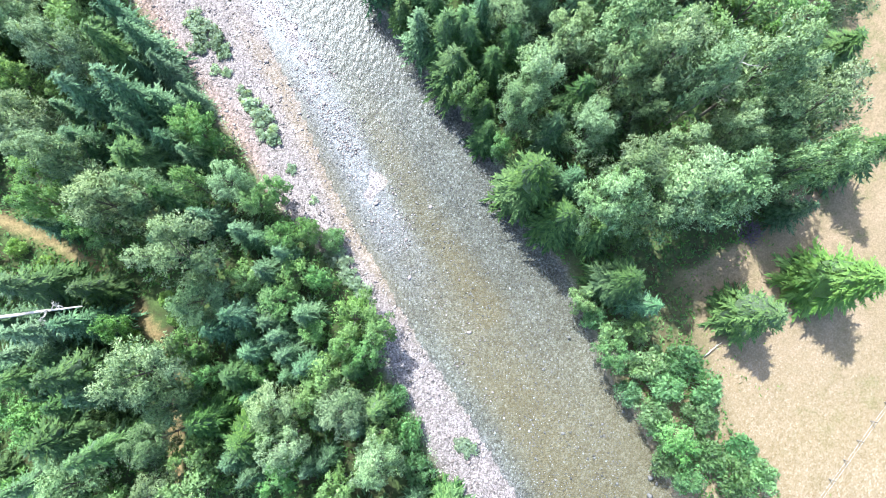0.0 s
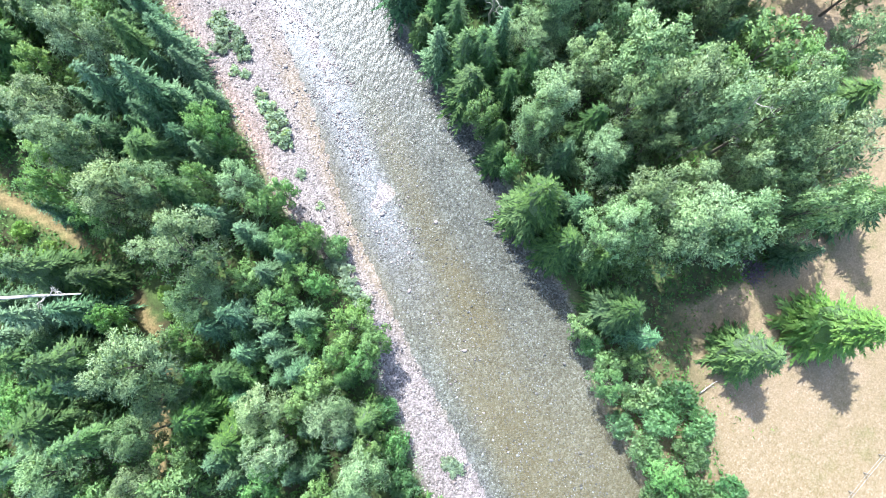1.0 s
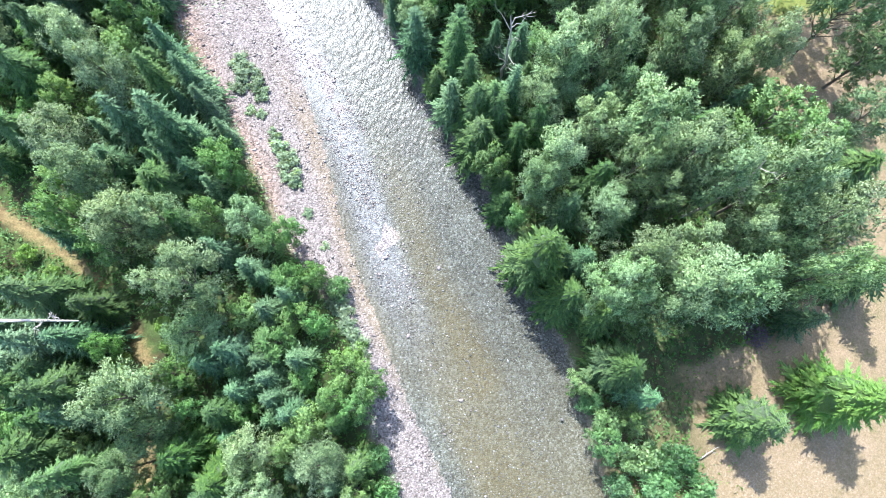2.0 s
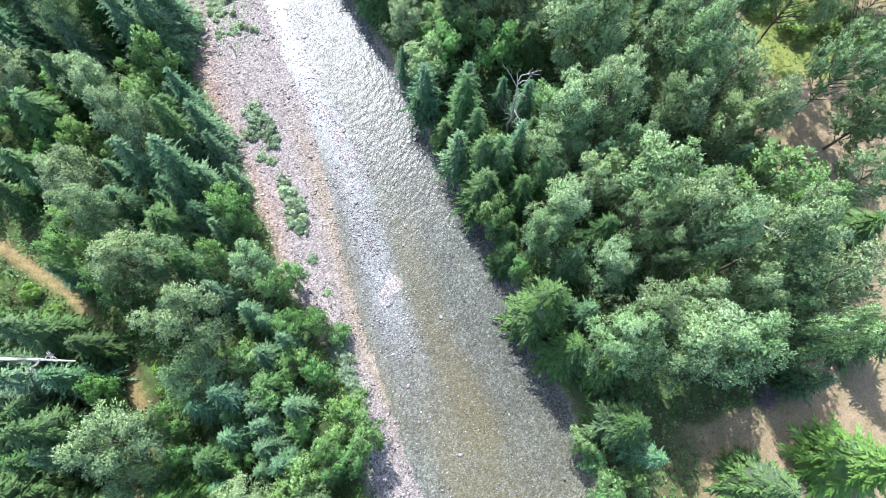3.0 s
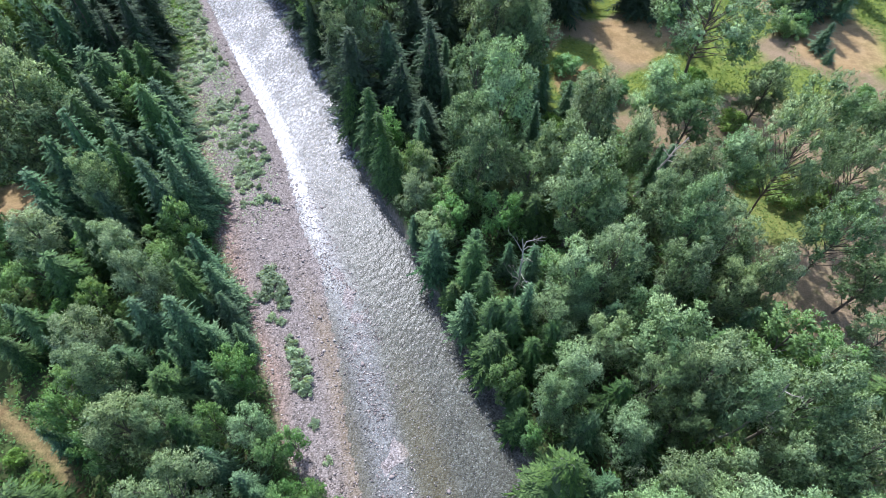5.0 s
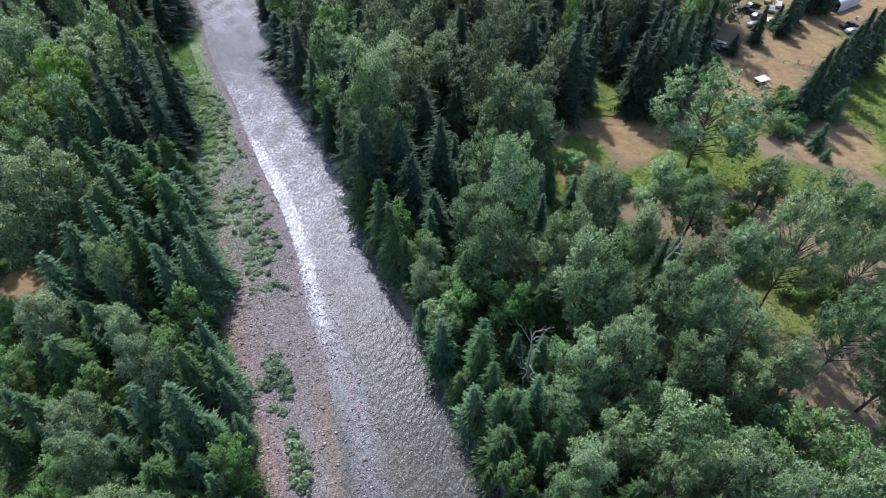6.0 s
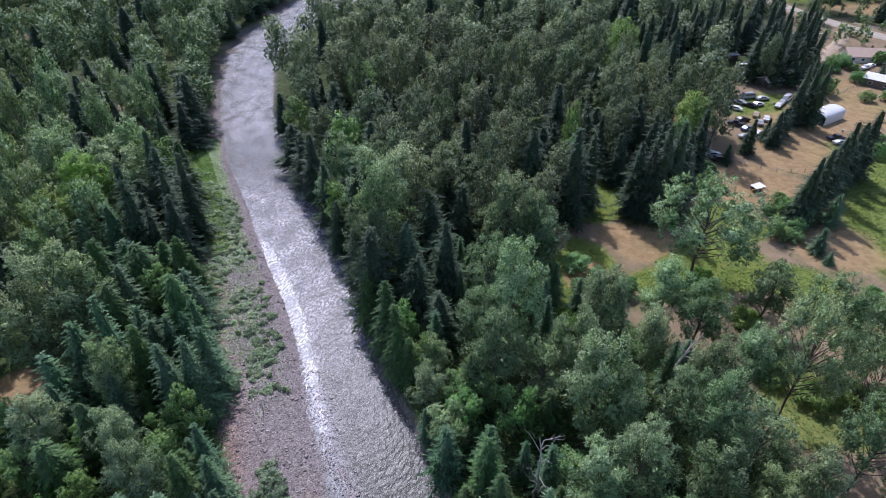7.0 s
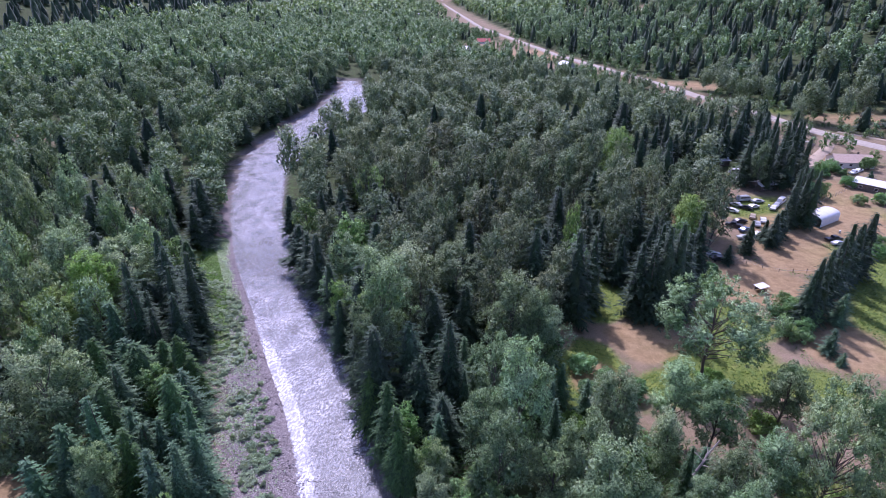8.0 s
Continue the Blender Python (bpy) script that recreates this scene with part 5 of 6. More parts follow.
def scatter_wood(name, label, leaf, shapes, X, Y, S, seed, tall=1.0):
    """One mesh of crowns, each turned and sized a little differently."""
    g = np.random.default_rng(seed)
    Z = land(X, Y)
    pick = g.integers(0, len(shapes), len(X))
    A = g.uniform(0, 6.28, len(X))
    Hs, Ws = tall * S * g.uniform(0.7, 1.3, len(X)), S * g.uniform(0.72, 1.12, len(X))
    vs, fs, ns, n = [], [], [], 0
    for k, (v, f, nr) in enumerate(shapes):
        m = pick == k
        c, s, w, h = np.cos(A[m])[:, None], np.sin(A[m])[:, None], Ws[m][:, None], Hs[m][:, None]
        q = np.stack([(v[:, 0] * c - v[:, 1] * s) * w + X[m][:, None], (v[:, 0] * s + v[:, 1] * c) * w + Y[m][:, None], v[:, 2] * h + Z[m][:, None]], -1)
        nn = np.stack([nr[:, 0] * c - nr[:, 1] * s, nr[:, 0] * s + nr[:, 1] * c, np.broadcast_to(nr[:, 2], (m.sum(), len(nr)))], -1)
        vs.append(q.reshape(-1, 3)), ns.append(nn.reshape(-1, 3))
        fs.append((f[None] + (np.arange(m.sum()) * len(v))[:, None, None]).reshape(-1, 3) + n)
        n += m.sum() * len(v)
    tagged(new(name, raw_mesh(name, np.concatenate(vs), np.concatenate(fs), np.concatenate(ns), leaf)), label, "woods", kind="stuff")


def jittered(x0, x1, y0, y1, step, seed):
    g = np.random.default_rng(seed)
    X, Y = np.meshgrid(np.arange(x0, x1, step), np.arange(y0, y1, step))
    X, Y = X + g.uniform(-0.45, 0.45, X.shape) * step, Y + g.uniform(-0.45, 0.45, X.shape) * step
    return X.ravel(), Y.ravel()


def far_woods():
    g = np.random.default_rng(31)
    for ring, (lo, hi, step, cl, per, size, lv, arms) in enumerate(((120, 470, 11.4, 10, 76, 0.78, 15, 12), (470, 1050, 13.0, 6, 36, 1.35, 9, 8), (1050, 2600, 23.0, 3, 18, 3.0, 6, 5), (2600, 4300, 44.0, 2, 12, 6.0, 4, 4))):
        X, Y = jittered(-hi, hi * 0.75, 20, hi, step, 40 + ring)
        d, ang = np.hypot(X, Y), np.degrees(np.arctan2(-X, Y))
        ok = (d >= lo) & (d < hi) & (ang > -33 - 16 * (d < 360)) & (ang < 55) & ((ring < 3) | (ang > -12))
        if ring == 0:
            ok &= ~((X > -172) & (Y < 152) & (X < wl(Y))) & ~((Y < 202) & (X > -78) & (X < 47))
        X, Y, d = X[ok], Y[ok], d[ok]
        ok = wooded(X, Y) & ~((Y > 190) & (X > wr(Y)) & (X < wr(Y) + 9))
        X, Y, d = X[ok], Y[ok], d[ok]
        if ring == 0:
            yb = np.arange(150, 455, 6.0)
            X, Y = np.concatenate([X, wl(yb) - 4.2]), np.concatenate([Y, yb])
            d = np.hypot(X, Y)
        hill = ((X - road_x(Y)) * 0.86 > 20) | (X < -640 - 0.1 * Y)
        n = hash_noise(X, Y, 45, 23)
        con = np.where(X < -640 - 0.1 * Y, 0.95, 0.0) + np.where(hill & (X > 0), 0.68, 0.08 + 0.5 * (n > 0.68))
        con = np.where((Y > 170) & (Y < 330) & (X > 25) & ~hill, 0.55, con)
        isc = g.random(len(X)) < con
        S = g.uniform(0.72, 1.15, len(X)) * (1.26, 1.4, 1.9, 3.2)[ring]
        dr = (X - road_x(Y)) * 0.86
        S = S * np.where((Y > 330) & (dr < 0), 0.42 + 0.58 * smooth(5, 130, -dr), 1.0)
        tagname = ("", "_farther", "_farthest", "_on_the_mountain")[ring]
        right = (X > wr(Y)) & (ring == 0)
        for m, nm, lab, leaf, shapes in ((~isc & ~right, "cottonwood_forest", "cottonwood forest farther up the valley", LEAF_POPLAR, [far_round(s, cl, per, size) for s in range(5)]),
                                         (~isc & right, "inner_cottonwood_forest", "olive-green cottonwood forest inside the river bend", LEAF_OLIVE, [far_round(s, cl, per, size) for s in range(5)]),
                                         (isc, "conifer_forest", "dark conifer forest on the valley floor and sides", LEAF_FIR, [far_spire(s, lv, arms) for s in range(5)])):
            if not m.any():
                continue
            scatter_wood(nm + tagname, lab, leaf, shapes, X[m], Y[m], S[m] * (0.98 if leaf is LEAF_FIR and ring < 2 else 1.3 if leaf is LEAF_FIR else 1.0), 50 + ring, 0.5 if leaf is LEAF_FIR and ring > 1 else 0.62 if leaf is LEAF_FIR else 1.0)


far_woods()


# ---------------------------------------------------------------- undergrowth and stones
def undergrowth():
    g = np.random.default_rng(77)
    X, Y = g.uniform(-90, 80, 170000), g.uniform(-40, 110, 170000)
    G, B, dry, dirt, lush, *_ = masks(X, Y)
    ok = (G < 0.1) & (B < 0.1) & (dry < 0.35) & (dirt < 0.3) & (hash_noise(X, Y, 7, 31) > 0.25)
    X, Y = X[ok][:80000], Y[ok][:80000]
    p = np.stack([X, Y, land(X, Y) + g.uniform(0.0, 1.3, len(X)) * hash_noise(X, Y, 5, 32)], 1)
    d = unit(g.normal(0, 1, (len(X), 3)) * [1, 1, 0.5] + [0, 0, 0.5])
    v, f, n = kites(g, p, d, 0.46, 0.27, 0.25, 0.7, d + [0, 0, 0.8], 0.6, True)
    tagged(new("undergrowth", raw_mesh("undergrowth", v, f, n, FERN)), "bright green ferns and brambles under the trees", "undergrowth", kind="stuff")


undergrowth()


def meadow_weeds():
    """Tall weeds and grass tufts in the clearings and at the wood's edge."""
    g = np.random.default_rng(80)
    X, Y = g.uniform(-5, 100, 300000), g.uniform(-30, 200, 300000)
    G, B, dry, dirt, lush, *_ = masks(X, Y)
    edge = smooth(9, 0, X - wood_edge(Y)) * (X > wood_edge(Y))
    ok = (g.random(len(X)) < lush * 0.6 + edge * 0.25 * smooth(0.35, 0.6, hash_noise(X, Y, 6, 44)) + 0.3 * dry * (Y > 60) * smooth(0.4, 0.7, hash_noise(X, Y, 9, 48))) & (dirt < 0.5) & (G < 0.1)
    X, Y = X[ok][:60000], Y[ok][:60000]
    p = np.stack([X, Y, land(X, Y)], 1)
    d = unit(g.normal(0, 1, (len(X), 3)) * [1, 1, 0.3] + [0, 0, 0.8])
    v, f, n = kites(g, p, d, 0.5, 0.26, 0.3, 0.9, d + [0, 0, 0.9], 0.6, True)
    tagged(new("meadow_weeds", raw_mesh("meadow_weeds", v, f, n, GRASS_LUSH)), "tall green weeds in the clearings", "weeds", kind="stuff")


meadow_weeds()


def scrub():
    """Bushes and small trees scattered over the open ground by the road."""
    g = np.random.default_rng(81)
    X, Y = jittered(-180, 260, 265, 900, 8.0, 82)
    dr = (X - road_x(Y)) * 0.86
    ok = (X > wood_edge(Y) + 3) & (np.abs(dr) > 8) & (dr < 50) & (hash_noise(X, Y, 24, 45) > 0.35)
    b = np.hypot(X - 126, Y - 259) > 16
    for cx, cy in ((-100, 762), (-106, 668), (7, 543)):
        b &= np.hypot(X - cx, Y - cy) > 26
    ok &= b & (masks(X, Y)[3] < 0.3)
    scatter_wood("roadside_scrub", "bushes and small trees on open ground by the road", LEAF_SCRUB, [far_round(20 + s, 4, 16, 2.6, 3.5) for s in range(4)], X[ok], Y[ok], g.uniform(0.2, 0.6, ok.sum()), 83)


scrub()


def bar_plants():
    """Weeds and grass tufts on the vegetated end of the gravel bar and along its wooded edge."""
    g = np.random.default_rng(78)
    Y = g.uniform(-30, 140, 110000)
    X = bar(Y) + (wl(Y) - bar(Y)) * g.random(110000)
    u = (X - bar(Y)) / (wl(Y) - bar(Y))
    dens = smooth(45, 75, Y) * (1 - smooth(0.6, 0.9, u)) * (0.65 + 0.8 * smooth(75, 105, Y)) + np.exp(-(u / 0.07) ** 2) * 0.6
    lime = near_line(X, Y, LIME, 3.8, 2.0)
    dens = dens + lime
    dens *= 0.3 + 0.7 * smooth(0.3, 0.65, hash_noise(X, Y, 5, 33)) + 0.5 * smooth(85, 115, Y) * (1 - smooth(0.6, 0.8, u))
    ok = g.random(len(X)) < dens
    X, Y = X[ok], Y[ok]
    p = np.stack([X, Y, land(X, Y)], 1)
    d = unit(g.normal(0, 1, (len(X), 3)) * [1, 1, 0.3] + [0, 0, 1.0])
    green = near_line(X, Y, LIME, 3.8, 2.0) > 0.3
    v, f, n = kites(g, p[green], d[green], 0.5, 0.3, 0.3, 0.9, d[green] + [0, 0, 0.8], 0.6, True)
    tagged(new("bar_grass", raw_mesh("bar_grass", v, f, n, LEAF_YELLOW)), "lush yellow-green grass between gravel bar and wood", "grass", kind="stuff")
    p, d = p[~green], d[~green]
    v, f, n = kites(g, p, d, 0.42, 0.28, 0.3, 0.9, d + [0, 0, 1.5], 0.85, True)
    tagged(new("bar_weeds", raw_mesh("bar_weeds", v, f, n, LEAF_WILLOW)), "weeds and grass tufts growing through the gravel", "weeds", kind="stuff")
    r = random.Random(12)
    n = 0
    for _ in range(900):
        y = r.uniform(46, 118)
        u = r.random()
        x = float(bar(y)) + (float(wl(y)) - float(bar(y))) * u
        if n < 150 and u < 0.8 and float(hash_noise(x, y, 7, 34)) > 0.5 - 0.2 * (y > 90) and free(x + 500, y, 0.8):
            plant("w", x, y, r.uniform(0.45, 0.85), r.uniform(0.6, 1.4))
            n += 1


bar_plants()


def pebble_shape(seed, split=True):
    g = np.random.default_rng(seed)
    v = np.array([(1, 0, 0), (-1, 0, 0), (0, 1, 0), (0, -1, 0), (0, 0, 1), (0, 0, -1)], float)
    f = np.array([(0, 2, 4), (2, 1, 4), (1, 3, 4), (3, 0, 4), (2, 0, 5), (1, 2, 5), (3, 1, 5), (0, 3, 5)])
    # one round of splitting, pushed out to an uneven pebble
    vs, fs, mid = list(v), [], {}

    def m(a, b):
        k = (min(a, b), max(a, b))
        if k not in mid:
            mid[k] = len(vs)
            vs.append((vs[a] + vs[b]) / 2)
        return mid[k]
    for a, b, c in f if split else ():
        x, y, z = m(a, b), m(b, c), m(c, a)
        fs += [(a, x, z), (x, b, y), (z, y, c), (x, y, z)]
    vs = unit(np.array(vs)) * (1 + g.normal(0, 0.12, (len(vs), 1))) * [1.0, 0.75, 0.5]
    return vs, np.array(fs) if split else f


def stones():
    g = np.random.default_rng(79)
    shapes = [pebble_shape(s, False) for s in range(5)]
    N = 15000
    Y = -32 + 160 * g.random(N) ** 1.35
    l, b, r = wl(Y), bar(Y), wr(Y)
    X = b + (r - b) * g.random(N) ** 1.15
    S = 0.08 + 0.09 * g.random(N) + 0.20 * g.random(N) ** 12
    S = np.where(X > l, S * 0.75, S)
    Z = land(X, Y) + S * 0.2
    ok = Z > -0.55
    X, Y, Z, S = X[ok], Y[ok], Z[ok], S[ok]
    # stones breaking the surface of the shoal
    Ys = g.uniform(-6, 60, 12000)
    sx = np.array(STREAK[::-1])
    Xs = np.interp(Ys, sx[:, 1], sx[:, 0]) + g.normal(0.3, 2.0, 12000)
    keep = (g.random(12000) < smooth(0.2, 0.75, hash_noise(Xs, Ys, 3.5, 58)) * smooth(-4, 14, Ys) * (0.3 + 0.4 * smooth(18, 34, Ys))) & (Xs > wl(Ys))
    Xs, Ys = Xs[keep], Ys[keep]
    Ss = 0.05 + 0.09 * g.random(len(Xs)) + 0.16 * g.random(len(Xs)) ** 6
    X, Y, S = np.concatenate([X, Xs]), np.concatenate([Y, Ys]), np.concatenate([S, Ss])
    Z = np.concatenate([Z, g.uniform(-0.05, 0.02, len(Xs))])
    vs, fs, n = [], [], 0
    for x, y, z, s in zip(X, Y, Z, S):
        v, f = shapes[g.integers(5)]
        a = g.uniform(0, 6.28)
        c, q = math.cos(a) * s, math.sin(a) * s
        vs.append(np.stack([v[:, 0] * c - v[:, 1] * q + x, v[:, 0] * q + v[:, 1] * c + y, v[:, 2] * s + z], 1))
        fs.append(f + n)
        n += len(v)
    tagged(new("gravel_stones", raw_mesh("gravel_stones", np.concatenate(vs), np.concatenate(fs), None, STONE, True)), "grey and pinkish river cobbles strewn over the bar", "stones", kind="stuff")
    meshes = [raw_mesh("boulder", *pebble_shape(s), None, STONE, True) for s in range(5)]
    r = random.Random(15)
    for k in range(70):
        y = r.uniform(-25, 110)
        right = k % 3 == 0
        x = float(wr(y)) - r.uniform(0.2, 2.5) if right else float(bar(y)) + (float(wr(y)) - float(bar(y))) * r.uniform(0.15, 0.7)
        s = r.uniform(0.2, 0.42)
        ob = new("boulder", meshes[k % 5])
        ob.matrix_basis = pose(x, y, max(float(land(x, y)), -0.3) + s * 0.18, r.uniform(-10, 10), r.uniform(-10, 10), r.uniform(0, 360)) @ Matrix.Diagonal((s, s, s, 1))
        tagged(ob, "rounded grey river boulder lying in the gravel or shallows", "boulder", "river boulders")


stones()

# ---------------------------------------------------------------- road and yard
ASPHALT = mottled("worn_asphalt", (0.30, 0.265, 0.215), (0.42, 0.38, 0.32), 0.5, 0.9, 0.01)
TRACK_EARTH = mottled("pale_track_earth", (0.30, 0.24, 0.17), (0.44, 0.36, 0.27), 0.6, 0.95, 0.02)
WHITE_METAL = mottled("white_sheet_metal", (0.62, 0.64, 0.66), (0.78, 0.79, 0.80), 0.7, 0.45, 0.0, 0.5)
GREY_METAL = mottled("grey_sheet_metal", (0.32, 0.35, 0.38), (0.46, 0.49, 0.52), 0.7, 0.4, 0.0, 0.5)
TAN_ROOF = mottled("tan_shingles", (0.42, 0.31, 0.24), (0.55, 0.43, 0.35), 1.2, 0.9)
RED_ROOF = mottled("red_sheet_metal", (0.38, 0.06, 0.06), (0.50, 0.10, 0.09), 1.2, 0.6)
SIDING = mottled("pale_siding", (0.52, 0.50, 0.46), (0.66, 0.64, 0.60), 0.8, 0.8)
DARK_BOARD = mottled("weathered_boards", (0.10, 0.085, 0.07), (0.20, 0.17, 0.14), 1.5)
POST = mottled("fence_post_wood", (0.20, 0.17, 0.14), (0.34, 0.30, 0.26), 3.0)
RUBBER = mottled("tyre_rubber", (0.018, 0.018, 0.018), (0.04, 0.04, 0.04), 6.0, 0.85)
TWIGS = mottled("grey_violet_twigs", (0.075, 0.06, 0.085), (0.17, 0.14, 0.18), 2.0)
GLASS, _nt, _b = material("dark_window_glass", 0.08, 0.6)
_b.inputs["Base Color"].default_value = (0.02, 0.025, 0.03, 1)
PAINTS = {}
for nm, c in (("white", (0.75, 0.76, 0.77)), ("silver", (0.42, 0.44, 0.46)), ("dark", (0.035, 0.037, 0.045)), ("blue", (0.10, 0.16, 0.30)), ("red", (0.33, 0.05, 0.05)), ("tan", (0.45, 0.38, 0.28))):
    PAINTS[nm] = mottled(nm + "_car_paint", tuple(v * 0.88 for v in c), c, 0.8, 0.3, 0.0, 0.5)


def box(bm, x0, x1, y0, y1, z0, z1, top=None):
    """A block; top: (dx, dy) by which its upper face is drawn in."""
    dx, dy = top or (0, 0)
    v = [bm.verts.new(p) for p in ((x0, y0, z0), (x1, y0, z0), (x1, y1, z0), (x0, y1, z0), (x0 + dx, y0 + dy, z1), (x1 - dx, y0 + dy, z1), (x1 - dx, y1 - dy, z1), (x0 + dx, y1 - dy, z1))]
    for f in ((3, 2, 1, 0), (4, 5, 6, 7), (0, 1, 5, 4), (1, 2, 6, 5), (2, 3, 7, 6), (3, 0, 4, 7)):
        bm.faces.new([v[i] for i in f])
    return v


def block(name, dims, mat, parent=None, label="", top=None, bevel=0.0):
    bm = bmesh.new()
    box(bm, *dims, top)
    if bevel:
        bmesh.ops.bevel(bm, geom=list(bm.edges), offset=bevel, segments=2, affect="EDGES")
    return part(name, bm, mat, parent, label)


def ribbon(name, line, width, lift, mat, label, category):
    """A strip along a line on the ground, with a little thickness."""
    pts = np.array(line, float)
    seg = np.hypot(*np.diff(pts, axis=0).T)
    s = np.concatenate([[0], np.cumsum(seg)])
    q = np.concatenate([[0], np.cumsum(np.full(int(s[-1] / 6) + 1, s[-1] / (int(s[-1] / 6) + 1)))])
    x, y = np.interp(q, s, pts[:, 0]), np.interp(q, s, pts[:, 1])
    k = np.ones(5) / 5
    x[2:-2], y[2:-2] = np.convolve(x, k, "valid"), np.convolve(y, k, "valid")
    d = unit(np.stack([np.gradient(x), np.gradient(y)], 1))
    nx, ny = -d[:, 1] * width / 2, d[:, 0] * width / 2
    z = np.maximum.reduce([land(x, y), land(x + nx, y + ny), land(x - nx, y - ny)]) + lift
    n = len(x)
    v = np.concatenate([np.stack([x + nx, y + ny, z], 1), np.stack([x - nx, y - ny, z], 1), np.stack([x + nx * 1.25, y + ny * 1.25, z - 0.8], 1), np.stack([x - nx * 1.25, y - ny * 1.25, z - 0.8], 1)])
    i = np.arange(n - 1)
    f = np.concatenate([np.stack([i, i + n, i + n + 1, i + 1], 1), np.stack([i + 2 * n, i, i + 1, i + 2 * n + 1], 1), np.stack([i + n, i + 3 * n, i + 3 * n + 1, i + n + 1], 1)])
    return tagged(new(name, raw_mesh(name, v, f, None, mat)), label, category, kind="structure")


ribbon("road", list(zip(ROAD_X, ROAD_Y))[:8], 8.5, 0.25, ASPHALT, "pale worn asphalt valley road", "road")
ribbon("driveway", [(134, 303), (131, 292), (127, 284), (121, 276), (112, 262), (104, 240)], 5.0, 0.12, TRACK_EARTH, "pale earth driveway leading off the road", "driveway")
ribbon("roadside_track", [(146, 322), (160, 310), (190, 285), (230, 245)], 3.0, 0.12, TRACK_EARTH, "pale earth track beside the road", "track")


def wheel_mesh():
    bm = bmesh.new()
    bmesh.ops.create_cone(bm, cap_ends=True, segments=16, radius1=0.33, radius2=0.33, depth=0.22)
    bmesh.ops.rotate(bm, verts=bm.verts, matrix=Matrix.Rotation(radians(90), 3, "X"))
    bmesh.ops.bevel(bm, geom=[e for e in bm.edges if e.calc_face_angle(0) > 1], offset=0.03, segments=1, affect="EDGES")
    me = bpy.data.meshes.new("tyre")
    bm.to_mesh(me)
    bm.free()
    me.materials.append(RUBBER)
    return me


CAR_MESHES = {}


def profile_body(outline, half, taper):
    """A body from its side outline (x, z), rounded in towards the roof."""
    bm = bmesh.new()
    zs = [z for _, z in outline]
    lo, hi = min(zs), max(zs)
    rings = []
    for sgn in (-1, 1):
        rings.append([bm.verts.new((x, sgn * (half - taper * max(0, (z - lo) / (hi - lo) - 0.45)), z)) for x, z in outline])
    n = len(outline)
    for i in range(n):
        j = (i + 1) % n
        bm.faces.new((rings[0][i], rings[0][j], rings[1][j], rings[1][i]))
    bm.faces.new(rings[0][::-1])
    bm.faces.new(rings[1])
    bmesh.ops.recalc_face_normals(bm, faces=bm.faces)
    bmesh.ops.bevel(bm, geom=list(bm.edges), offset=0.05, segments=2, affect="EDGES")
    return bm


def vehicle(shape, paint, x, y, turn, label):
    key = (shape, paint)
    if key not in CAR_MESHES:
        if "tyre" not in CAR_MESHES:
            CAR_MESHES["tyre"] = wheel_mesh()
        if shape == "pickup":
            side = [(-2.6, 0.45), (2.5, 0.45), (2.6, 0.75), (2.5, 1.05), (1.3, 1.15), (0.75, 1.78), (-0.55, 1.8), (-0.7, 1.15), (-2.6, 1.12)]
            glass = [(-0.45, 1.2), (1.12, 1.2), (0.68, 1.68), (-0.42, 1.7)]
        elif shape == "van":
            side = [(-2.5, 0.4), (2.4, 0.4), (2.55, 0.8), (2.3, 1.2), (1.7, 2.1), (1.2, 2.25), (-2.45, 2.25), (-2.55, 1.3)]
            glass = [(-1.9, 1.35), (2.0, 1.35), (1.68, 1.95), (-1.9, 1.95)]
        else:
            side = [(-2.2, 0.4), (2.15, 0.4), (2.25, 0.65), (2.1, 0.9), (1.1, 1.0), (0.5, 1.42), (-0.9, 1.45), (-1.55, 1.05), (-2.2, 1.0)]
            glass = [(-1.4, 1.03), (0.98, 1.03), (0.45, 1.36), (-0.88, 1.38)]
        bodies = []
        for nm, outline, half, taper, mat in (("body", side, 0.88, 0.25, PAINTS[paint]), ("windows", glass, 0.90, 0.22, GLASS)):
            bm = profile_body(outline, half, taper)
            me = bpy.data.meshes.new(nm)
            bm.to_mesh(me)
            bm.free()
            me.materials.append(mat)
            bodies.append(me)
        CAR_MESHES[key] = bodies
    root = empty({"pickup": "pickup_truck", "van": "van"}.get(shape, "car"), x, y, float(land(x, y)) + 0.02, turn)
    for nm, me in zip(("body", "windows"), CAR_MESHES[key]):
        child(nm, me, root)
    wx = 1.35 if shape == "car" else 1.6
    for a in (-wx, wx):
        for b in (-0.8, 0.8):
            w = child("wheel", CAR_MESHES["tyre"], root)
            w.location = (a, b, 0.33)
    return tagged(root, label, {"pickup": "truck", "van": "van"}.get(shape, "car"), "parked vehicles in the yard")


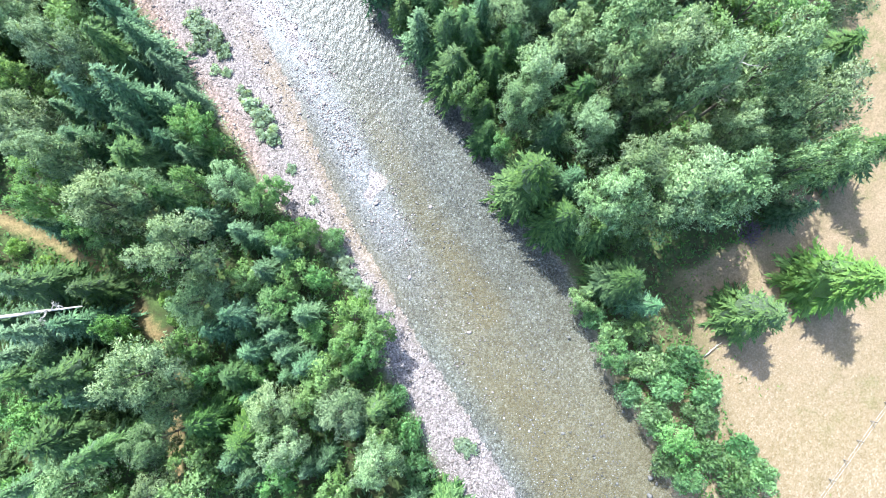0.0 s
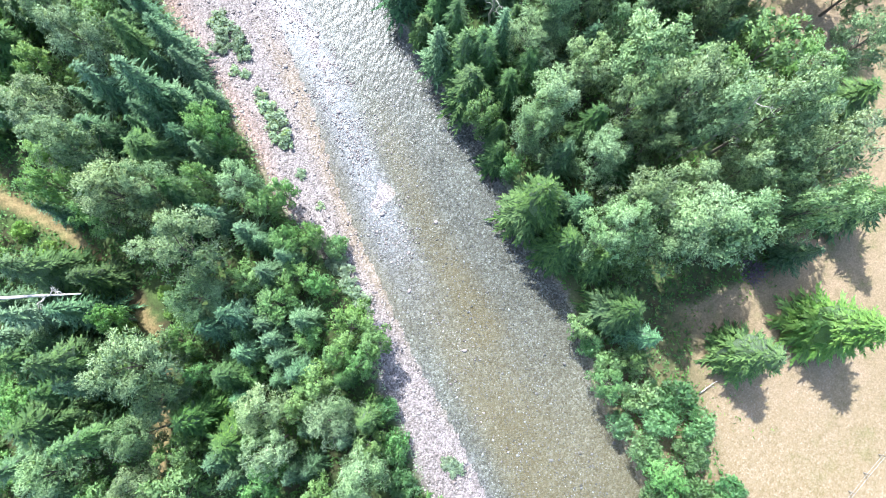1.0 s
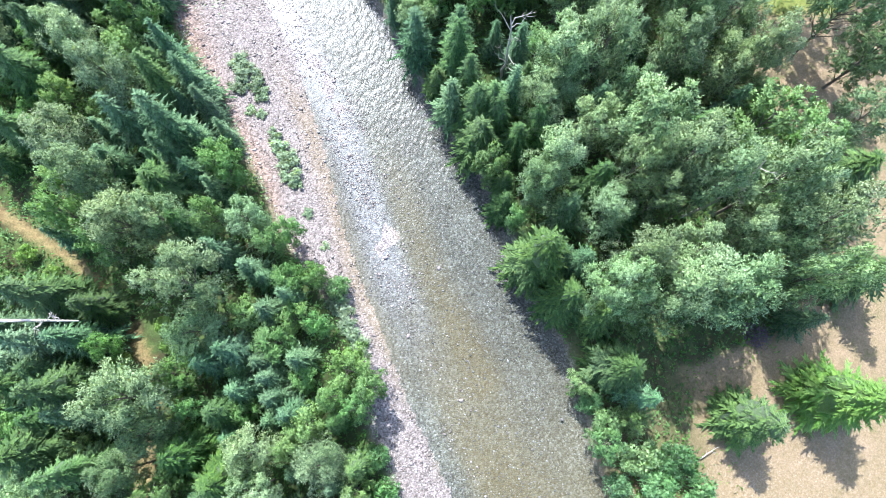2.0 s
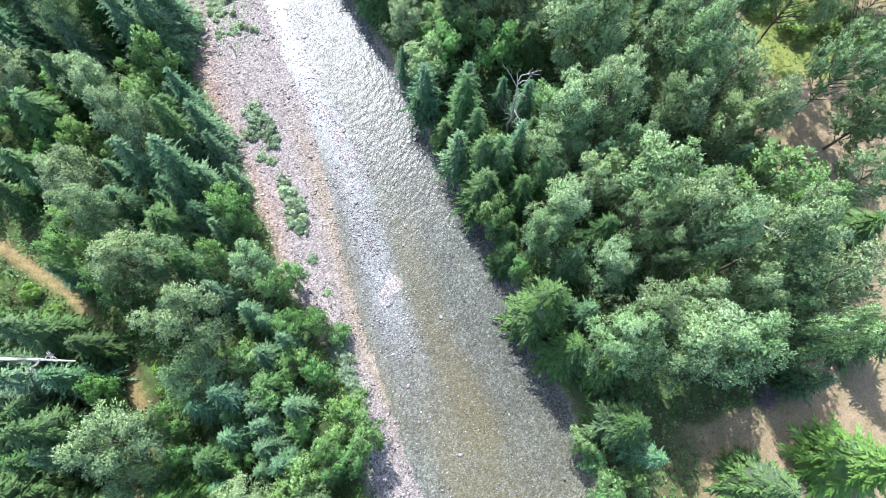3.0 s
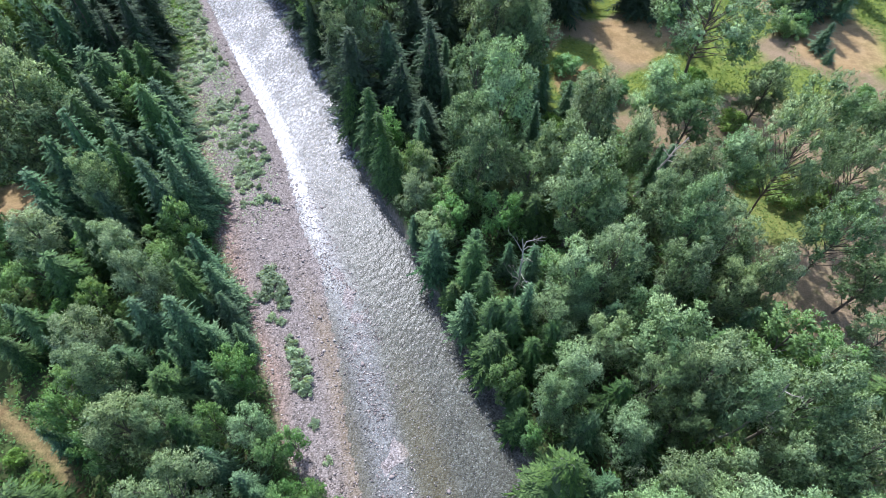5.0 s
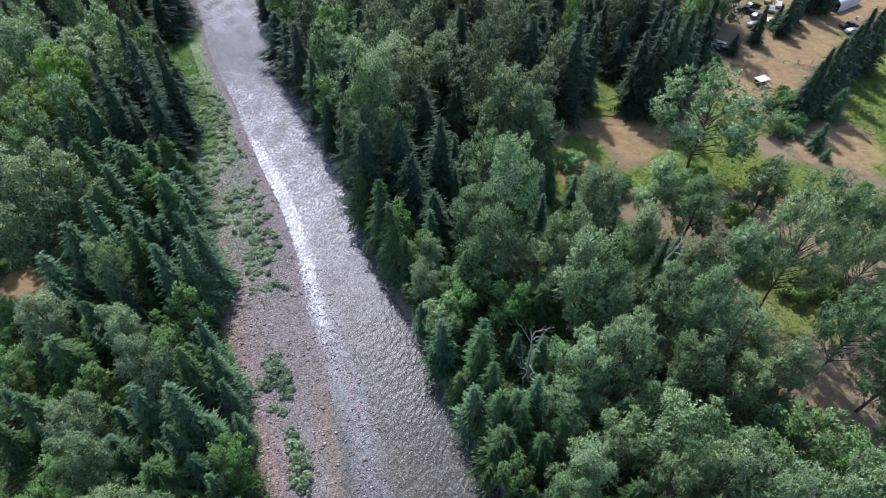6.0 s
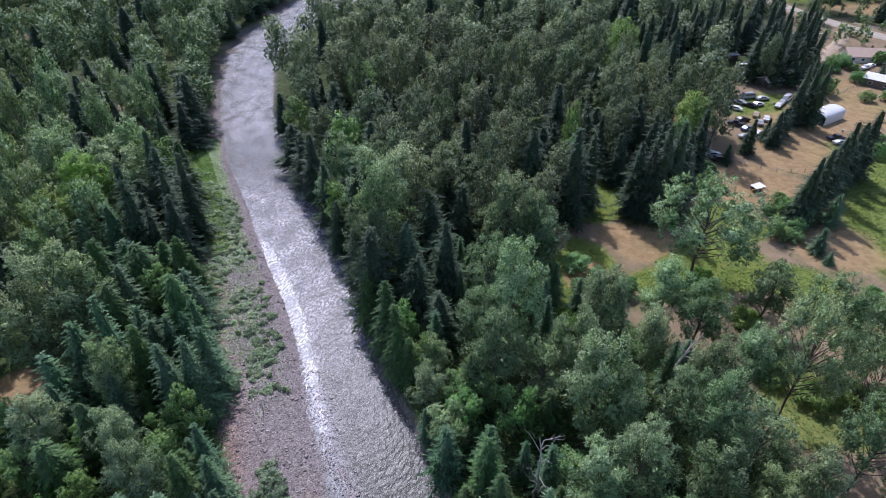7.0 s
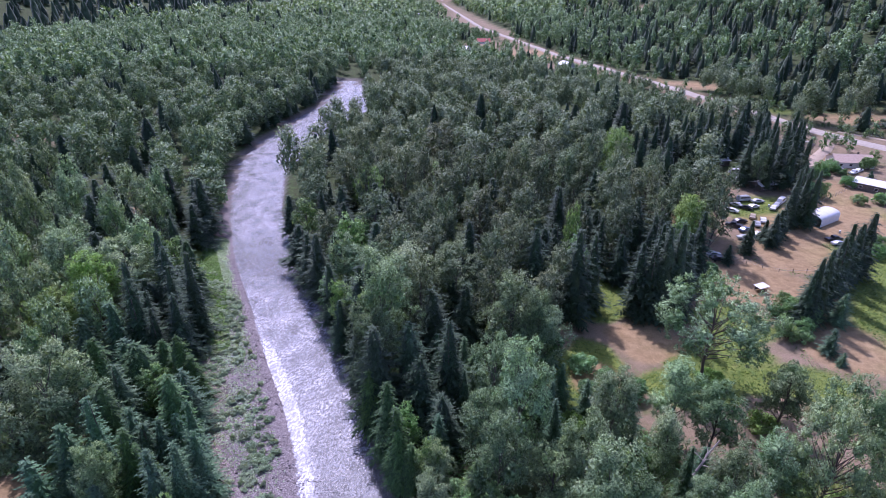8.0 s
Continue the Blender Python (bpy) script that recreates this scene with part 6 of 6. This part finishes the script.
for shape, paint, x, y, turn in (
        ("car", "white", 38.1, 182.5, 8), ("car", "white", 62.2, 192.0, 150), ("car", "silver", 64.8, 197.5, 140), ("car", "dark", 67.5, 195.2, 145),
        ("car", "white", 70.3, 196.6, 30), ("van", "silver", 69.0, 203.6, 20), ("car", "silver", 73.4, 202.6, 15), ("pickup", "dark", 59.4, 178.2, 160),
        ("car", "dark", 62.3, 182.2, 20), ("car", "tan", 67.6, 187.4, 70), ("car", "white", 70.0, 184.6, 75), ("car", "silver", 67.0, 180.6, 80),
        ("car", "blue", 62.0, 175.0, 30), ("car", "white", 64.6, 172.0, 35), ("car", "silver", 60.0, 168.4, 10), ("car", "silver", 47.8, 153.8, 15)):
    vehicle(shape, paint, x, y, turn, f"{paint if paint != 'dark' else 'dark grey'} {'pickup' if shape == 'pickup' else shape} parked on the grass of the cluttered yard")
for shape, paint, x, y, turn in (
        ("car", "dark", 48.8, 151.0, 5), ("car", "white", 76.9, 196.8, 60), ("car", "silver", 79.0, 200.2, 60), ("van", "white", 81.5, 203.8, 55),
        ("pickup", "dark", 86.3, 172.6, 20), ("car", "silver", 86.4, 169.2, 15), ("van", "white", 74.4, 236.6, 10), ("van", "red", 78.8, 240.2, 10),
        ("car", "white", 94.5, 233.1, 70), ("pickup", "white", 122.0, 245.8, 40), ("car", "white", 125.5, 249.6, 40), ("car", "silver", 118.2, 250.5, 120),
        ("van", "white", 71.1, 224.0, 40), ("car", "white", 66.0, 238.0, 20)):
    vehicle(shape, paint, x, y, turn, f"{paint if paint != 'dark' else 'dark grey'} {'pickup' if shape == 'pickup' else shape} parked by the sheds on bare ground")


def gable_roof(length, width, eave, ridge, over=0.4, thick=0.12):
    bm = bmesh.new()
    L, W = length / 2 + over, width / 2 + over
    drop = (ridge - eave) / (width / 2) * over
    ring = []
    for x in (-L, L):
        ring.append([bm.verts.new(p) for p in ((x, -W, eave - drop), (x, 0, ridge), (x, W, eave - drop), (x, W, eave - drop - thick), (x, 0, ridge - thick), (x, -W, eave - drop - thick))])
    for i in range(6):
        j = (i + 1) % 6
        bm.faces.new((ring[0][i], ring[0][j], ring[1][j], ring[1][i]))
    for r in ring:
        bm.faces.new((r[0], r[1], r[4], r[5]))
        bm.faces.new((r[1], r[2], r[3], r[4]))
    bmesh.ops.recalc_face_normals(bm, faces=bm.faces)
    return bm


def gable_wall(width, eave, ridge, x, thick=0.15):
    bm = bmesh.new()
    ring = [[bm.verts.new((x + d, a, b)) for a, b in ((-width / 2, 0), (width / 2, 0), (width / 2, eave), (0, ridge - 0.15), (-width / 2, eave))] for d in (0, thick)]
    for i in range(5):
        j = (i + 1) % 5
        bm.faces.new((ring[0][i], ring[0][j], ring[1][j], ring[1][i]))
    bm.faces.new(ring[0][::-1])
    bm.faces.new(ring[1])
    bmesh.ops.recalc_face_normals(bm, faces=bm.faces)
    return bm


def building(name, label, x, y, turn, length, width, eave, ridge, wall, roof, open_front=False, windows=0, door=True, chimney=False):
    root = empty(name, x, y, float(land(x, y)) - 0.1, turn)
    L, W = length / 2, width / 2
    for s in (-1, 1):
        side = block("side_wall", (-L, L, s * W - 0.08, s * W + 0.08, 0, eave - 0.12), wall, root)
        for k in range(windows):
            cx = -L + (k + 0.5) * length / windows
            f = block("window", (cx - 0.65, cx + 0.65, s * W - 0.11, s * W + 0.11, 0.95, 2.05), WHITE_METAL, side)
            block("pane", (cx - 0.55, cx + 0.55, s * W - 0.125, s * W + 0.125, 1.05, 1.95), GLASS, side)
    part("end_wall", gable_wall(width - 0.1, eave - 0.1, ridge - 0.1, L - 0.15), wall, root)
    if not open_front:
        part("end_wall", gable_wall(width - 0.1, eave - 0.1, ridge - 0.1, -L), wall, root)
        if door:
            block("door", (-L - 0.06, -L + 0.05, -0.5, 0.5, 0, 2.05), DARK_BOARD, root)
    else:
        part("back_wall", gable_wall(width - 0.1, eave - 0.1, ridge - 0.1, 0.0), DARK_BOARD, root)
    part("roof", gable_roof(length, width, eave, ridge), roof, root)
    if chimney:
        block("chimney", (L * 0.3, L * 0.3 + 0.6, 0.4, 1.0, eave, ridge + 0.8), DARK_BOARD, root)
    return tagged(root, label, "building")


def arched_garage(x, y, turn, length, width, rise):
    """Sheet-metal garage under one arched roof, open and dark at the front."""
    root = empty("metal_garage", x, y, float(land(x, y)) - 0.1, turn)
    W, n, eave = width / 2, 14, 2.3
    prof = [(-W * math.cos(math.pi * k / n), eave + rise * math.sin(math.pi * k / n)) for k in range(n + 1)]
    bm = bmesh.new()
    rings = []
    for px in np.linspace(-length / 2 - 0.2, length / 2 + 0.2, 12):
        rings.append([bm.verts.new((px, a, b)) for a, b in prof] + [bm.verts.new((px, a * 0.98, b - 0.1)) for a, b in prof[::-1]])
    m = 2 * (n + 1)
    for p, q in zip(rings, rings[1:]):
        for k in range(m):
            bm.faces.new((p[k], p[(k + 1) % m], q[(k + 1) % m], q[k]))
    bmesh.ops.recalc_face_normals(bm, faces=bm.faces)
    roof = part("roof", bm, WHITE_METAL, root, "white arched sheet-metal roof")
    for k in range(1, 11):
        px = -length / 2 + k * length / 11
        me = raw_mesh("roof_rib", *tube([(px, a * 1.004, b + 0.02) for a, b in prof], [0.03] * len(prof), 4), None, WHITE_METAL)
        child("roof_rib", me, roof)
    for sgn in (-1, 1):
        block("side_wall", (-length / 2, length / 2, sgn * W - 0.07, sgn * W + 0.07, 0, eave), WHITE_METAL, root)
    for px, mat in ((length / 2 - 0.15, WHITE_METAL), (0.6, DARK_BOARD)):
        bm = bmesh.new()
        a = [[bm.verts.new((px + d, u * 0.95, max(0.0, v - 0.12))) for u, v in [(-W, 0.12)] + prof + [(W, 0.12)]] for d in (0, 0.12)]
        for k in range(len(a[0])):
            h = (k + 1) % len(a[0])
            bm.faces.new((a[0][k], a[0][h], a[1][h], a[1][k]))
        bm.faces.new(a[0][::-1])
        bm.faces.new(a[1])
        bmesh.ops.recalc_face_normals(bm, faces=bm.faces)
        part("end_wall", bm, mat, root)
    return tagged(root, "white sheet-metal garage with an arched roof and open dark front", "garage")


arched_garage(88.4, 188.9, 42, 11, 6.2, 1.35)
building("open_shed", "low shed with a white metal roof among parked cars", 80.0, 219.5, 30, 8, 5.5, 2.6, 3.4, DARK_BOARD, WHITE_METAL, windows=2)
building("long_barn", "long dark barn with a white metal roof", 121.5, 224.5, -38, 15, 7, 3.0, 4.3, DARK_BOARD, WHITE_METAL, windows=3)
building("farmhouse", "single-storey house with a pale tan roof near the road", 126.0, 259.5, 3, 15, 9.5, 2.8, 5.0, SIDING, TAN_ROOF, windows=4, chimney=True)
building("grey_shed", "grey-roofed shed under tall conifers", 64.8, 243.5, 20, 6, 4.5, 2.5, 3.2, DARK_BOARD, GREY_METAL, windows=1)
building("grey_shed", "white-roofed shed under tall conifers", 71.0, 249.0, 20, 7, 4.5, 2.6, 3.4, DARK_BOARD, WHITE_METAL, windows=1)
building("red_roofed_house", "distant house with a red roof beside dark conifers", -100.0, 762.0, 10, 17, 10, 3.2, 6.5, SIDING, RED_ROOF, windows=3)
building("white_house", "distant white house in a clearing", -106.0, 668.0, 15, 18, 10, 3.4, 6.2, SIDING, WHITE_METAL, windows=3)
building("roadside_barn", "long barn with a white-blue roof by the road", 7.0, 543.0, -62, 17, 11, 3.6, 6.2, GREY_METAL, WHITE_METAL, windows=3)
building("distant_house", "distant house in a far clearing", -350.0, 1395.0, 5, 22, 13, 4.0, 8.0, SIDING, GREY_METAL, windows=3)
building("small_garden_shed", "small grey garden shed beside shrubs", 113.5, 249.5, 25, 4.2, 3.2, 2.2, 2.9, DARK_BOARD, GREY_METAL, windows=1)


def shelter(x, y, turn):
    root = empty("field_shelter", x, y, float(land(x, y)), turn)
    for a in (-1.1, 1.1):
        for b in (-0.8, 0.8):
            block("post", (a - 0.05, a + 0.05, b - 0.05, b + 0.05, -0.2, 1.5 + 0.1 * a), POST, root)
    bm = bmesh.new()
    for v in box(bm, -1.45, 1.45, -1.15, 1.15, 1.5, 1.58):
        v.co.z += 0.1 * v.co.x
    part("roof", bm, WHITE_METAL, root, "flat white metal roof")
    block("manger", (-0.95, 0.95, -0.6, -0.1, 0.0, 0.6), DARK_BOARD, root)
    block("back_boards", (-1.08, 1.08, 0.74, 0.8, 0.2, 1.1), DARK_BOARD, root)
    return tagged(root, "small open shelter with a white flat roof on bare ground", "shelter")


shelter(55.0, 135.2, 28)


def pole(x, y, h):
    root = empty("utility_pole", x, y, float(land(x, y)))
    part_v = tube([(0, 0, -0.5), (0.02, 0, h)], [0.16, 0.1], 8)
    child("mast", raw_mesh("mast", *part_v, None, POST, True), root)
    block("crossarm", (-1.1, 1.1, -0.06, 0.06, h - 0.7, h - 0.55), POST, root)
    for a in (-0.95, 0, 0.95):
        block("insulator", (a - 0.05, a + 0.05, -0.05, 0.05, h - 0.55, h - 0.38), GLASS, root)
    return tagged(root, "wooden utility pole beside the road", "pole", "utility poles")


for px, py in ((126.5, 318), (104, 370), (66, 460), (20, 570)):
    pole(px, py, 9.5)


def fence(name, line, gap, label, rails=2, h=1.15):
    root = empty(name, line[0][0], line[0][1], 0)
    base = Vector((line[0][0], line[0][1], 0))
    post = None
    spots_ = []
    for (ax, ay), (bx, by) in zip(line, line[1:]):
        n = max(1, int(math.hypot(bx - ax, by - ay) / gap))
        spots_ += [(ax + (bx - ax) * i / n, ay + (by - ay) * i / n) for i in range(n)]
    spots_.append(line[-1])
    v, f = tube([(0, 0, -0.3), (0, 0, h)], [0.075, 0.065], 6)
    me = raw_mesh("post", v, f, None, POST, True)
    tops = []
    for x, y in spots_:
        p = child("post", me, root)
        p.location = Vector((x, y, float(land(x, y)))) - base
        tops.append((x - base.x, y - base.y, float(land(x, y))))
    for k in range(rails):
        z = h * (0.5 + 0.4 * k)
        child("wire", raw_mesh("wire", *tube([(a, b, c + z) for a, b, c in tops], [0.014] * len(tops), 4), None, GREY_METAL), root)
    return tagged(root, label, "fence")


fence("field_fence", [(38, -36), (46.3, -24), (56.0, -12.4), (70, 4)], 3.0, "thin wire fence on wooden posts across the dry field")
fence("yard_fence", [(52, 152), (63, 147), (74, 149), (78, 151)], 3.5, "low post fence across the bare yard")
fence("roadside_fence", [(146, 330), (156, 318), (176, 298), (205, 262)], 5.0, "wooden fence along the roadside meadow")


# ---------------------------------------------------------------- dead wood
def dead_tree(name, label, foot, top, girth, seed, limbs=9, wob=0.02, reach=1.0):
    g = np.random.default_rng(seed)
    root = empty(name, *foot)
    t = np.array(top) - foot
    line = bent_line(g, (0, 0, 0), t, 9, wob * np.linalg.norm(t))
    child("trunk", raw_mesh("trunk", *tube(line, np.linspace(girth, girth * 0.3, 9), 8), None, DEADWOOD, True), root)
    ln = np.linalg.norm(t)
    for k in range(limbs):
        p = line[g.integers(3, 8)] + t / 9 * g.uniform(-0.5, 0.5)
        d = unit(unit(g.normal(0, 1, 3)[None])[0][None] * [1, 1, 0.5] + t / ln * 0.35 + [0, 0, 0.35])[0]
        q = p + d * ln * reach * g.uniform(0.12, 0.26)
        br = bent_line(g, p, q, 5, 0.03 * ln)
        pieces = [tube(br, np.linspace(girth * 0.32, girth * 0.08, 5), 5)]
        for _ in range(2):
            s = br[g.integers(2, 5)]
            pieces.append(tube(bent_line(g, s, s + d * ln * reach * 0.07 + g.normal(0, 0.03 * ln * reach, 3), 4, 0.01 * ln), np.linspace(girth * 0.14, girth * 0.05, 4), 4))
        child("branch", raw_mesh("branch", *joined(pieces), None, DEADWOOD, True), root)
    return tagged(root, label, "dead tree")


dead_tree("standing_snag", "bare silver-grey dead tree with broken limbs on the bank", (4.1, 40.9, 0.9), (3.6, 40.7, 16.0), 0.2, 3)
dead_tree("leaning_snag", "bare silver dead tree leaning low over the wood", (-50.9, -0.9, 10.0), (-37.4, 0.4, 14.0), 0.24, 5, 6, 0.006, 0.45)
dead_tree("bank_snag", "grey dead branches hanging over the bank", (-44.5, 97.0, 0.8), (-50.5, 99.0, 3.2), 0.16, 7, 7)
dead_tree("broken_trunk", "broken grey trunk leaning among cottonwoods", (22.0, 63.0, 1.0), (28.0, 68.0, 11.0), 0.3, 9, 6)
dead_tree("fallen_branch", "bleached fallen branch at the edge of the field", (33.5, -6.5, 1.3), (35.6, -4.8, 1.7), 0.09, 11, 3)
dead_tree("dead_poplar_top", "bare branches rising through the cottonwood crowns", (30.2, 24.0, 1.0), (30.0, 24.2, 21.0), 0.18, 13, 6, 0.02, 0.6)
dead_tree("drift_log", "bleached drift log lying at the wood's edge", (0.2, -21.8, 1.0), (-2.4, -18.6, 1.2), 0.12, 15, 3)


def brush_pile(x, y, r):
    g = np.random.default_rng(21)
    pieces = []
    for _ in range(170):
        a, s = g.uniform(0, 6.28), math.sqrt(g.random()) * r * 0.8
        p = np.array([math.cos(a) * s, math.sin(a) * s, g.uniform(0, 1.0) * (1 - s / r)])
        d = unit((g.normal(0, 1, 3) * [1, 1, 0.5] + [0, 0, 0.35])[None])[0]
        pieces.append(tube(bent_line(g, p, p + d * g.uniform(0.7, 1.6), 4, 0.06), np.linspace(0.035, 0.01, 4), 4))
    v, f = joined(pieces)
    ob = new("brush_pile", raw_mesh("brush_pile", v, f, None, TWIGS, True))
    ob.location = (x, y, float(land(x, y)) + 0.05)
    return tagged(ob, "heap of dark violet-grey cut brush on dry grass", "brush pile", kind="stuff")


brush_pile(40.2, 9.4, 2.0)


# ---------------------------------------------------------------- clutter of the yard
fence("garden_fence", [(90.0, 198.2), (99.7, 210.8), (110.7, 223.4), (116.7, 228.5)], 2.5, "weathered wooden fence beside the garden", 3, 1.5)


def lumber_stack(x, y, turn, length, rows, seed):
    """Boards stacked crosswise on two bearers."""
    r = random.Random(seed)
    root = empty("lumber_stack", x, y, float(land(x, y)), turn)
    for a in (-0.3, 0.3):
        block("bearer", (a * length - 0.06, a * length + 0.06, -0.7, 0.7, -0.1, 0.12), POST, root)
    for k in range(rows):
        for j in range(4):
            e = r.uniform(-0.25, 0.25)
            block("board", (-length / 2 + e, length / 2 + e, -0.66 + 0.34 * j, -0.36 + 0.34 * j, 0.125 + 0.13 * k, 0.245 + 0.13 * k), POST if (j + k) % 3 else SIDING, root)
    return tagged(root, "stack of grey weathered boards on bare ground", "lumber", "lumber stacks")


for k, (x, y) in enumerate([(121.2, 295.9), (122.0, 289.6), (114.1, 284.0)]):
    lumber_stack(x, y, 20 + 35 * k, 4.2 + 0.6 * k, 4 + k, k)


def trash_drum(x, y, tilt):
    root = empty("steel_drum", x, y, float(land(x, y)))
    v, f = tube([(0, 0, 0), (0, 0, 0.28), (0, 0, 0.30), (0, 0, 0.32), (0, 0, 0.58), (0, 0, 0.60), (0, 0, 0.62), (0, 0, 0.88)], [0.29, 0.29, 0.305, 0.29, 0.29, 0.305, 0.29, 0.29], 14)
    child("shell", raw_mesh("shell", v, f, None, GREY_METAL, True), root)
    bm = bmesh.new()
    bmesh.ops.create_cone(bm, cap_ends=True, segments=14, radius1=0.285, radius2=0.285, depth=0.03)
    bmesh.ops.translate(bm, verts=bm.verts, vec=(0, 0, 0.85))
    part("lid", bm, WHITE_METAL, root)
    return tagged(root, "upright grey steel drum in the cluttered yard", "drum", "steel drums in the yard")


for x, y in ((84.0, 183.0), (85.2, 183.6), (90.5, 179.0), (66.5, 199.5), (76.0, 199.0)):
    trash_drum(x, y, 0)
